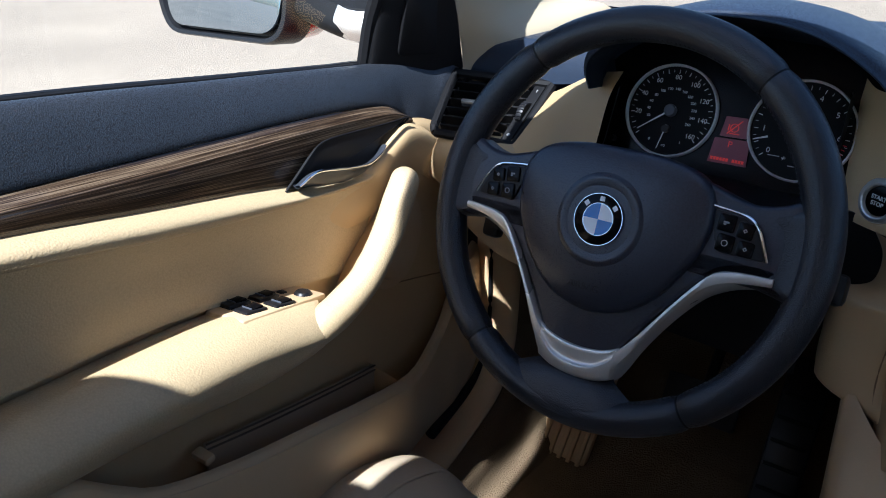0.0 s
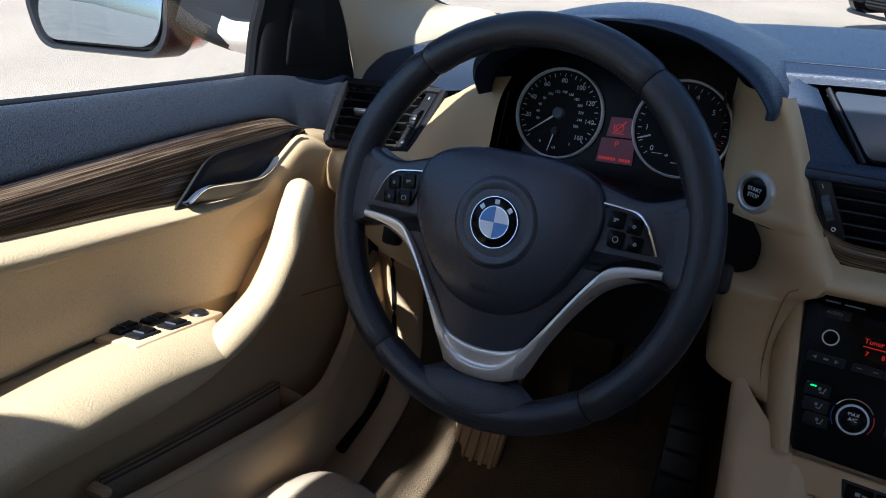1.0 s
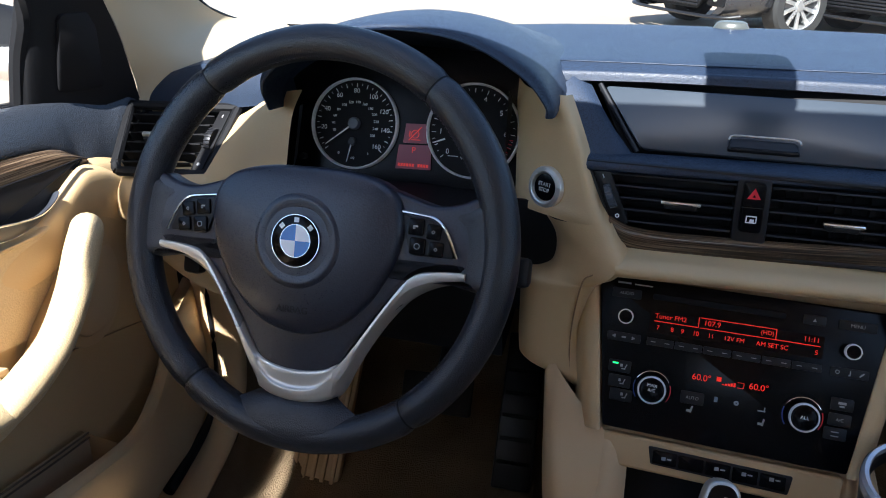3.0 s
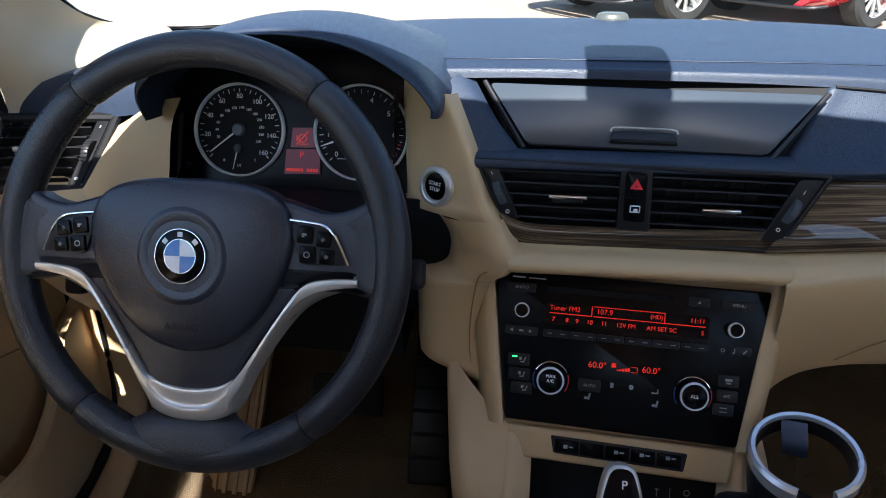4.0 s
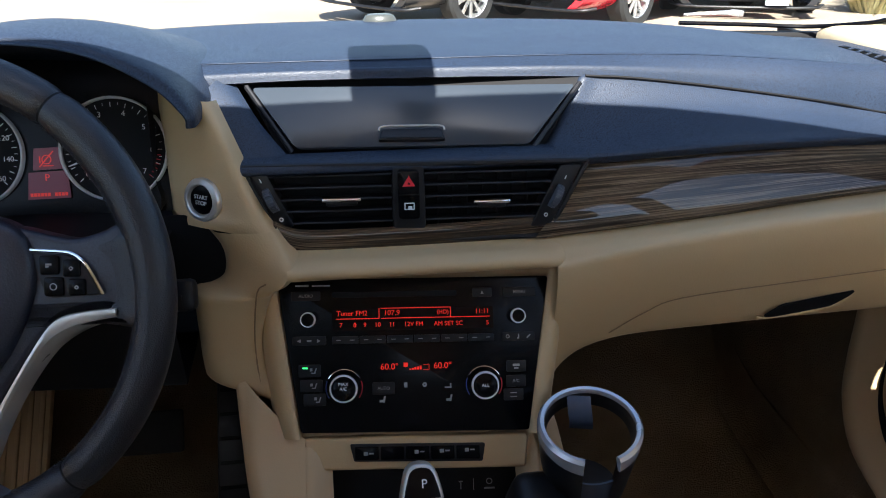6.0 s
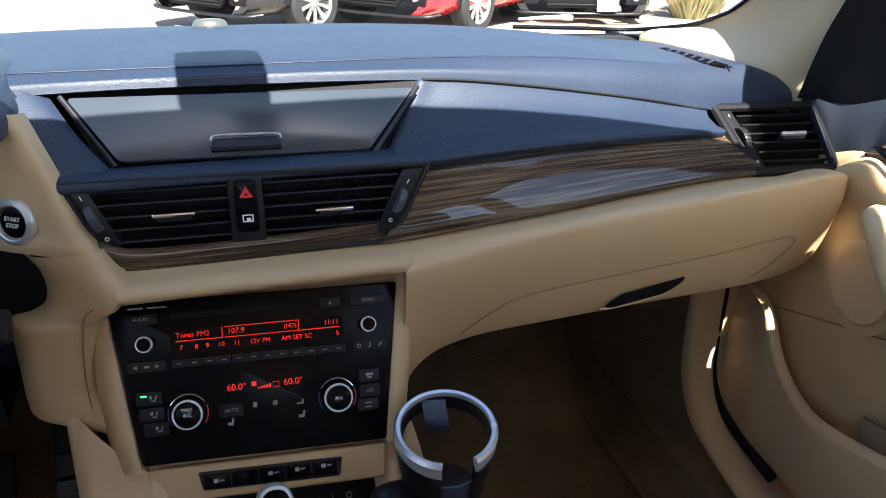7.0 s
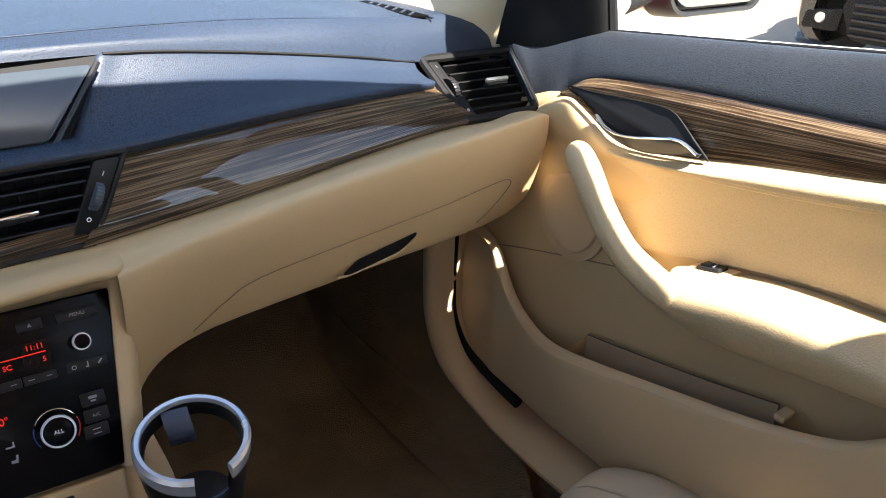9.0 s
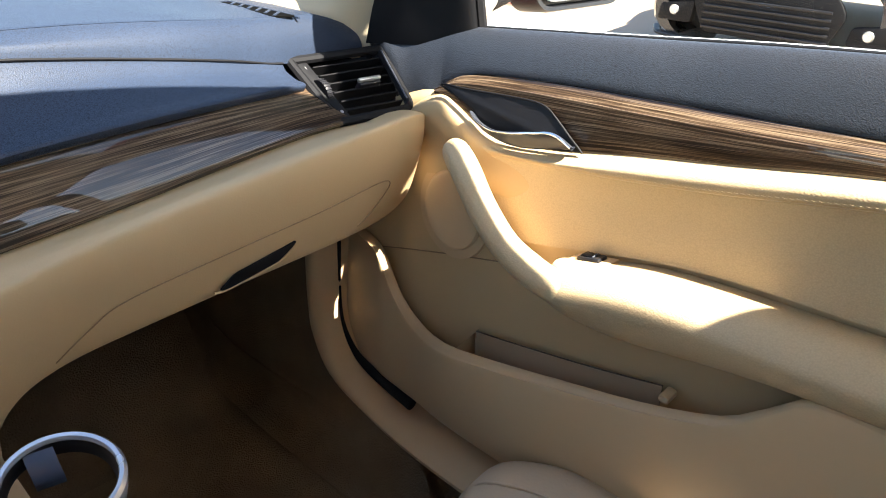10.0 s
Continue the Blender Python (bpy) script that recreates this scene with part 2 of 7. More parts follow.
def sheet(rows, nu=6, nv=6, thick=0.0):
    """A skin through rows of points, smooth both ways; thick: its depth, away from the side that its turn gives."""
    g = [cr(r, nv) for r in rows]
    cols = [cr([r[j] for r in g], nu) for j in range(len(g[0]))]
    bm = bmesh.new()
    vs = [[bm.verts.new(c[i]) for c in cols] for i in range(len(cols[0]))]
    mid = cols[len(cols) // 2]
    us = np.concatenate([[0], np.cumsum(np.linalg.norm(np.diff(mid, axis=0), axis=1))])
    across = np.array([c[len(mid) // 2] for c in cols])
    ws_ = np.concatenate([[0], np.cumsum(np.linalg.norm(np.diff(across, axis=0), axis=1))])
    uv = bm.loops.layers.uv.new("along")
    for i in range(len(vs) - 1):
        for j in range(len(vs[0]) - 1):
            f = bm.faces.new((vs[i][j], vs[i][j + 1], vs[i + 1][j + 1], vs[i + 1][j]))
            for lp, (a, b) in zip(f.loops, ((i, j), (i, j + 1), (i + 1, j + 1), (i + 1, j))):
                lp[uv].uv = (us[a], ws_[b])
    if thick:
        bm.normal_update()
        bmesh.ops.solidify(bm, geom=bm.faces[:], thickness=thick)
    return bm


def tube(points, radius, n=6, sides=12, flat=1.0, ends=True, up=(0, 0, 1)):
    """A bar along a smooth line; radius: one or one a point; flat: its height over its width."""
    line = cr(points, n)
    rs = cr([(r, 0, 0) for r in radius], n)[:, 0] if not isinstance(radius, (int, float)) else np.full(len(line), radius)
    bm = bmesh.new()
    rings = []
    for i, p in enumerate(line):
        d = Vector(line[min(i + 1, len(line) - 1)] - line[max(i - 1, 0)]).normalized()
        a = d.cross(Vector(up)).normalized()
        b = a.cross(d).normalized()
        rings.append([bm.verts.new(Vector(p) + float(rs[i]) * (a * math.cos(2 * math.pi * k / sides) + b * flat * math.sin(2 * math.pi * k / sides))) for k in range(sides)])
    for r, q in zip(rings, rings[1:]):
        for k in range(sides):
            bm.faces.new((r[k], r[(k + 1) % sides], q[(k + 1) % sides], q[k]))
    if ends:
        bm.faces.new(rings[0])
        bm.faces.new(rings[-1])
    return bm


def rounded(points, r, n=4):
    """A closed outline in the plane with its corners rounded."""
    out = []
    k = len(points)
    for i in range(k):
        p, a, b = Vector(points[i]), Vector(points[i - 1]), Vector(points[(i + 1) % k])
        da, db = a - p, b - p
        c = min(r, da.length * 0.45, db.length * 0.45)
        s, e = p + da.normalized() * c, p + db.normalized() * c
        for j in range(n + 1):
            t = j / n
            out.append((1 - t) ** 2 * s + 2 * t * (1 - t) * p + t * t * e)
    return [(v.x, v.y) for v in out]


def slab(outline, depth, m=None, bevel=0.0, base=0.0, steps=2):
    """An outline of (u, v) raised by depth along w, its front edge rounded off; m: from u, v, w to the world."""
    bm = bmesh.new()
    rings = [[bm.verts.new((u, v, base)) for u, v in outline]]
    hs = [(depth, 0.0)] if not bevel else [(depth - bevel * (1 - math.sin(a)), bevel * (1 - math.cos(a))) for a in [math.pi / 2 * k / steps for k in range(steps + 1)]]
    k = len(outline)
    nrm = []
    area = sum(outline[i - 1][0] * outline[i][1] - outline[i][0] * outline[i - 1][1] for i in range(k))
    for i in range(k):
        e1 = (Vector(outline[i]) - Vector(outline[i - 1])).normalized()
        e2 = (Vector(outline[(i + 1) % k]) - Vector(outline[i])).normalized()
        e = e1 + e2
        e = e.normalized() if e.length > 1e-9 else e2
        nn = Vector((-e.y, e.x)) if area > 0 else Vector((e.y, -e.x))
        nrm.append(nn / max(0.5, nn.dot(Vector((-e2.y, e2.x)) if area > 0 else Vector((e2.y, -e2.x)))))
    for h, inset in hs:
        rings.append([bm.verts.new((outline[i][0] + nrm[i].x * inset, outline[i][1] + nrm[i].y * inset, base + h)) for i in range(k)])
    for r, q in zip(rings, rings[1:]):
        for i in range(k):
            bm.faces.new((r[i], r[(i + 1) % k], q[(i + 1) % k], q[i]))
    bm.faces.new(rings[0])
    bm.faces.new(rings[-1])
    if m is not None:
        bm.transform(m)
    return bm


def rect(w, h, u=0.0, v=0.0, r=0.0):
    p = [(u - w / 2, v - h / 2), (u + w / 2, v - h / 2), (u + w / 2, v + h / 2), (u - w / 2, v + h / 2)]
    return rounded(p, r) if r else p


def disc(r, u=0.0, v=0.0, n=32, ry=None):
    return [(u + r * math.cos(2 * math.pi * k / n), v + (ry or r) * math.sin(2 * math.pi * k / n)) for k in range(n)]


def lathe(profile, n=40, m=None):
    """A turned body: (radius, height) pairs round w."""
    bm = bmesh.new()
    rings = []
    for r, h in profile:
        rings.append([bm.verts.new((r * math.cos(2 * math.pi * k / n), r * math.sin(2 * math.pi * k / n), h)) for k in range(n)] if r > 1e-6 else [bm.verts.new((0, 0, h))])
    for a, b in zip(rings, rings[1:]):
        for k in range(n):
            f = [a[k % len(a)], a[(k + 1) % n % len(a)], b[(k + 1) % n % len(b)], b[k % len(b)]]
            f = list(dict.fromkeys(f))
            if len(f) > 2:
                bm.faces.new(f)
    if m is not None:
        bm.transform(m)
    return bm


def at(m, u, v, w=0.0, turn=0.0):
    return m @ pose(u, v, w, 0, 0, turn)


def block(size, m=None, bevel=0.0, seg=2):
    bm = bmesh.new()
    bmesh.ops.create_cube(bm, size=1)
    bmesh.ops.scale(bm, vec=size, verts=bm.verts)
    if bevel:
        bmesh.ops.bevel(bm, geom=bm.edges[:], offset=bevel, segments=seg, profile=0.5, affect="EDGES")
    if m is not None:
        bm.transform(m)
    return bm


def merge(*bms):
    out = bmesh.new()
    for b in bms:
        me = bpy.data.meshes.new("tmp")
        b.to_mesh(me)
        b.free()
        out.from_mesh(me)
        bpy.data.meshes.remove(me)
    return out


def words(body, size, m, u, v, w=0.0, align="CENTER", depth=0.0002, turn=0.0):
    """Raised lettering in the built-in font, as a mesh."""
    cu = bpy.data.curves.new("words", "FONT")
    cu.body, cu.size, cu.align_x, cu.align_y, cu.extrude = body, size, align, "CENTER", depth
    ob = bpy.data.objects.new("words", cu)
    me = bpy.data.meshes.new_from_object(ob)
    bm = bmesh.new()
    bm.from_mesh(me)
    bpy.data.objects.remove(ob)
    bpy.data.curves.remove(cu)
    bpy.data.meshes.remove(me)
    bm.transform(at(m, u, v, w, turn))
    return bm


def plane_frame(origin, right, up):
    """u to the right, v up, w out of a face, from a point and two directions."""
    x = Vector(right).normalized()
    z = x.cross(Vector(up)).normalized()
    y = z.cross(x)
    return Matrix(((x.x, y.x, z.x, origin[0]), (x.y, y.y, z.y, origin[1]), (x.z, y.z, z.z, origin[2]), (0, 0, 0, 1)))

# ---- ground and shell of the car ----
def flat(points):
    bm = bmesh.new()
    bm.faces.new([bm.verts.new(p) for p in points])
    return bm


solo("ground", sheet([[(x, y, 0) for x in (-400, -60, -12, 0, 12, 60, 400)] for y in (-400, -60, -12, 0, 12, 60, 400)], 1, 1), CONCRETE,
     "pale sandy concrete parking lot in full sun", "ground", "structure")

Y_WS = lambda x: 0.50 - 0.035 * (x / 0.65) ** 2
HEAD_Y, HEAD_Z = -0.238, 1.455

# floor pan with carpet
solo("floor", merge(
    sheet([[(x, y, z) for x, z in ((-0.64, 0.50), (-0.60, 0.415), (-0.40, 0.40), (-0.22, 0.405), (-0.15, 0.47), (-0.11, 0.60), (0.0, 0.63), (0.11, 0.60), (0.15, 0.47), (0.22, 0.405), (0.40, 0.40), (0.60, 0.415), (0.64, 0.50))] for y in (-2.2, -1.2, -0.4, 0.0, 0.3)]
          + [[(x, y + 0.12, z + 0.02) for x, z in ((-0.64, 0.52), (-0.60, 0.43), (-0.40, 0.41), (-0.22, 0.41), (-0.15, 0.48), (-0.11, 0.60), (0.0, 0.63), (0.11, 0.60), (0.15, 0.48), (0.22, 0.41), (0.40, 0.41), (0.60, 0.43), (0.64, 0.52))] for y in (0.35,)]
          + [[(x, y, z) for x in (-0.64, -0.60, -0.40, -0.22, -0.15, -0.11, 0.0, 0.11, 0.15, 0.22, 0.40, 0.60, 0.64)] for y, z in ((0.68, 0.62), (0.74, 0.86), (0.72, 1.02))], 3, 3)),
     CARPET, "brown pile carpet on the car's floor and toe board", "carpet", "structure")
for s in (1, -1):
    inner = [(0.598, 0.283, 0.86), (0.598, 0.281, 0.75), (0.598, 0.280, 0.675), (0.598, 0.272, 0.622), (0.598, 0.238, 0.570), (0.598, 0.168, 0.540), (0.597, 0.07, 0.520), (0.596, -0.1, 0.510), (0.595, -0.5, 0.50), (0.595, -0.95, 0.495)]
    outer = [(0.636, 0.262, 0.86), (0.636, 0.262, 0.75), (0.636, 0.262, 0.69), (0.637, 0.256, 0.632), (0.640, 0.218, 0.577), (0.650, 0.130, 0.533), (0.665, 0.05, 0.535), (0.68, -0.1, 0.530), (0.69, -0.5, 0.53), (0.69, -0.95, 0.53)]
    rows = []
    for p, q in zip(inner, outer):
        p, q = Vector(p), Vector(q)
        rows.append([(s * v.x, v.y, v.z) for v in (p + Vector((0.008, 0.012, -0.006)), p, p * 0.7 + q * 0.3 + Vector((-0.004, -0.006, 0.004)), q, q + Vector((0.03, 0.012, -0.004)))])
    solo("door_sill", sheet(rows, 5, 4, 0.004), TAN_DULL, "beige plastic sill trim curving up beside the footwell", "sill trim", "structure")
    solo("kick_panel", sheet([[(s * 0.598, y, z), (s * 0.596, y * 0.5 + 0.2, z - 0.0), (s * 0.590, 0.46, z), (s * 0.585, 0.62, z)] for y, z in ((0.284, 0.95), (0.284, 0.72), (0.276, 0.63), (0.242, 0.568), (0.172, 0.535), (0.07, 0.512))]
        + [[(s * x, y, z), (s * (x - 0.002), 0.2, z + dz), (s * (x - 0.006), 0.46, z + 0.03 + dz), (s * (x - 0.01), 0.62, z + 0.1 + dz)] for x, y, z, dz in ((0.588, 0.03, 0.470, 0.02), (0.583, 0.0, 0.432, 0.01), (0.555, 0.0, 0.416, 0.0))], 4, 4), CARPET, "dark brown carpet on the footwell's side wall", "carpet", "structure")
    # A-pillar trim, from the dash end to the roof
    pil = [[(0.586, 0.465, 1.082), (0.603, 0.372, 1.073), (0.627, 0.294, 1.06), (0.652, 0.262, 1.052), (0.676, 0.236, 1.045)],
           [(0.630, 0.412, 1.0955), (0.638, 0.352, 1.096), (0.647, 0.292, 1.094), (0.656, 0.244, 1.09), (0.669, 0.212, 1.088)],
           [(0.638, 0.335, 1.127), (0.644, 0.292, 1.131), (0.651, 0.250, 1.134), (0.656, 0.210, 1.136), (0.663, 0.184, 1.135)],
           [(0.632, 0.245, 1.18), (0.638, 0.210, 1.182), (0.644, 0.178, 1.182), (0.650, 0.155, 1.18), (0.657, 0.14, 1.18)],
           [(0.624, 0.145, 1.24), (0.629, 0.125, 1.241), (0.635, 0.106, 1.241), (0.641, 0.095, 1.24), (0.650, 0.09, 1.24)],
           [(0.592, 0.0, 1.335), (0.604, -0.008, 1.335), (0.614, -0.018, 1.335), (0.624, -0.03, 1.332), (0.636, -0.03, 1.33)],
           [(0.594, -0.115, 1.405), (0.602, -0.123, 1.405), (0.609, -0.131, 1.404), (0.616, -0.138, 1.402), (0.624, -0.14, 1.40)],
           [(0.588, -0.215, 1.45), (0.593, -0.22, 1.45), (0.598, -0.225, 1.449), (0.604, -0.23, 1.447), (0.610, -0.23, 1.445)]]
    rows = [[(s * x, y, z - 0.04) for x, y, z in pil[0]]] + [[(s * x, y, z) for x, y, z in r] for r in pil]
    solo("windscreen_edge", tube([(s * x, y, z) for x, y, z in ((0.40, 0.500, 1.088), (0.50, 0.490, 1.085), (0.560, 0.478, 1.083), (0.592, 0.458, 1.086), (0.613, 0.435, 1.091), (0.629, 0.410, 1.0975), (0.636, 0.362, 1.115), (0.636, 0.333, 1.129), (0.630, 0.245, 1.182), (0.622, 0.145, 1.242), (0.590, 0.0, 1.337), (0.592, -0.115, 1.407))], 0.0028, 5, 8), PIANO_BLACK, "black painted edge of the windscreen glass", "windscreen edge", "structure")
    solo("pillar_trim", sheet(rows, 5, 5, 0.006), CREAM, "cream moulded trim of the windscreen pillar", "pillar trim", "structure")
    # outer pillar, roof rail, B-pillar
    solo("pillar_outer", tube([(s * 0.735, 0.55, 1.02), (s * 0.715, 0.38, 1.12), (s * 0.692, 0.2, 1.235), (s * 0.658, 0.0, 1.36), (s * 0.622, -0.16, 1.455), (s * 0.570, -0.34, 1.495), (s * 0.546, -0.6, 1.505), (s * 0.546, -1.6, 1.49), (s * 0.58, -2.2, 1.40)], (0.04, 0.034, 0.028, 0.022, 0.020, 0.018, 0.016, 0.016, 0.016), 5, 10, 0.9),
         RED_PAINT, "red painted roof rail and windscreen pillar", "car body", "structure")
    solo("pillar_centre", sheet([[(s * x, y, z) for y in (-0.80, -0.82, -0.92, -0.98)] for x, z in ((0.70, 0.4), (0.70, 0.8), (0.70, 1.08), (0.680, 1.25), (0.655, 1.40), (0.640, 1.450), (0.596, 1.486), (0.565, 1.495))], 3, 3, 0.010), CREAM,
         "cream trim of the centre pillar", "pillar trim", "structure")
    # inner wall added in black so that the gap at the door's edge stays dark
    solo("hinge_pillar", block((0.17, 0.10, 0.70), pose(s * 0.727, 0.345, 0.69), 0.01), MATT_BLACK, "black inner wall added behind the door's edge to keep the gap dark", "hinge pillar", "structure")
    solo("body_side_rear", sheet([[(s * 0.72, y, z) for z in (0.3, 0.7, 1.10)] for y in (-0.92, -1.5, -2.3)], 3, 3, 0.05), RED_PAINT,
         "red rear side of the car body", "car body", "structure")
solo("ceiling", sheet([[(x, y + k * (1 - (x / 0.58) ** 2), z - 0.25 * abs(x) ** 3) for x in (-0.556, -0.5, -0.25, 0, 0.25, 0.5, 0.562)] for y, z, k in ((HEAD_Y, HEAD_Z + 0.03, 0.02), (-0.27, 1.50, 0.015), (-0.5, 1.51, 0), (-1.3, 1.50, 0), (-2.3, 1.44, 0))], 3, 3, 0.03),
     HEADLINER, "beige fabric headliner under the roof", "headliner", "structure")
solo("body_rear", sheet([[(x, -2.3, z) for x in (-0.72, 0, 0.72)] for z in (0.3, 0.7, 1.05)], 2, 2, 0.05), RED_PAINT, "red tailgate of the car", "car body", "structure")
ws = sheet([[(x, y + 0.16 * (1 - (x / 0.65) ** 2) * k, z) for x in (-xx, -xx / 2, 0, xx / 2, xx)] for y, z, xx, k in ((0.50, 1.065, 0.675, 1.0), (0.27, 1.195, 0.645, 0.8), (0.03, 1.33, 0.62, 0.55), (HEAD_Y, HEAD_Z + 0.01, 0.595, 0.25))], 5, 5)
pane = solo("windscreen", ws, WINDOW_GLASS, "clear raked windscreen glass", "windscreen", "structure")
pane.visible_shadow = False
solo("bulkhead", sheet([[(x, 0.775, z) for x in (-0.80, -0.4, 0, 0.4, 0.80)] for z in (0.25, 0.6, 0.9, 1.03)], 2, 2, 0.01), MATT_BLACK, "black bulkhead ahead of the footwell", "bulkhead", "structure")
for s in (-1, 1):
    solo("cowl_side", sheet([[(s * 0.705, y, z) for z in (0.25, 0.6, 0.9, 1.04)] for y in (0.29, 0.5, 0.78)], 2, 2, 0.01), MATT_BLACK, "black inner side wall ahead of the door", "side wall", "structure")
    solo("door_seal", tube([(s * x, y, z) for x, y, z in ((0.633, 0.258, 0.83), (0.633, 0.258, 0.75), (0.633, 0.260, 0.69), (0.632, 0.254, 0.637), (0.631, 0.230, 0.600), (0.631, 0.200, 0.582), (0.630, 0.150, 0.570), (0.629, 0.110, 0.563))], (0.003, 0.003, 0.003, 0.0032, 0.0045, 0.0065, 0.0075, 0.008), 5, 10), MATT_BLACK, "black rubber door seal in the gap by the sill", "door seal", "structure")
# hood and fenders ahead of the screen
solo("bonnet", sheet([[(x, y + 0.12 * (1 - (x / 0.7) ** 2), z - 0.10 * abs(x / 0.75) ** 3) for x in (-0.82, -0.6, -0.3, 0, 0.3, 0.6, 0.82)] for y, z in ((0.60, 1.034), (0.66, 1.036), (1.0, 1.0), (1.4, 0.94), (1.75, 0.86), (1.85, 0.7))], 4, 4),
     RED_PAINT, "red painted bonnet seen past the windscreen", "bonnet", "structure")
# black sheet set high to stand for the dark gap between dash and glass
solo("cowl", sheet([[(x, Y_WS(x) + dy + (0.13 * (1 - (x / 0.7) ** 2)) * k, z) for x in (-0.60, -0.4, 0, 0.4, 0.60)] for dy, k, z in ((0.004, 0, 1.04), (0.006, 0, 1.075), (0.03, 0.6, 1.066), (0.10, 1, 1.045))], 3, 4), MATT_BLACK,
     "matt black cowl raised to fill the dark gap at the windscreen's foot", "cowl", "structure")


# ---- doors ----
Z_BELT = curve([(0.30, 1.043), (0.09, 1.067), (-0.159, 1.090), (-0.333, 1.106), (-0.6, 1.122), (-0.9, 1.135)])
Z_WTOP = curve([(0.112, 1.001), (0.095, 1.013), (0.061, 1.026), (-0.068, 1.038), (-0.212, 1.044), (-0.358, 1.050), (-0.6, 1.060), (-0.9, 1.07)])
Z_WMID = curve([(0.112, 0.999), (0.07, 1.013), (-0.054, 1.022), (-0.219, 1.029), (-0.363, 1.037), (-0.6, 1.05), (-0.9, 1.062)])
Z_WBOT = curve([(0.112, 0.994), (0.08, 0.980), (0.05, 0.972), (0.026, 0.963), (-0.01, 0.9605), (-0.06, 0.9660), (-0.099, 0.9745), (-0.17, 0.986), (-0.264, 1.001), (-0.371, 1.019), (-0.6, 1.045), (-0.9, 1.06)])
Z_STITCH = curve([(0.26, 0.90), (0.12, 0.93), (-0.006, 0.948), (-0.202, 0.970), (-0.379, 1.0), (-0.6, 1.03), (-0.9, 1.05)])
Z_ARM = curve([(0.05, 0.845), (-0.044, 0.857), (-0.164, 0.882), (-0.237, 0.893), (-0.405, 0.898), (-0.6, 0.90), (-0.9, 0.90)])
Z_ALOW = curve([(0.05, 0.845), (-0.052, 0.835), (-0.115, 0.809), (-0.193, 0.806), (-0.348, 0.825), (-0.6, 0.83), (-0.9, 0.83)])
Z_LIP = curve([(0.176, 0.778), (0.145, 0.725), (0.114, 0.699), (0.036, 0.697), (-0.067, 0.718), (-0.208, 0.746), (-0.309, 0.779), (-0.345, 0.81), (-0.375, 0.835), (-0.6, 0.83), (-0.9, 0.83)])
Z_BOT = curve([(0.272, 0.66), (0.262, 0.625), (0.235, 0.592), (0.20, 0.577), (0.11, 0.566), (0.0, 0.56), (-0.3, 0.55), (-0.9, 0.55)])


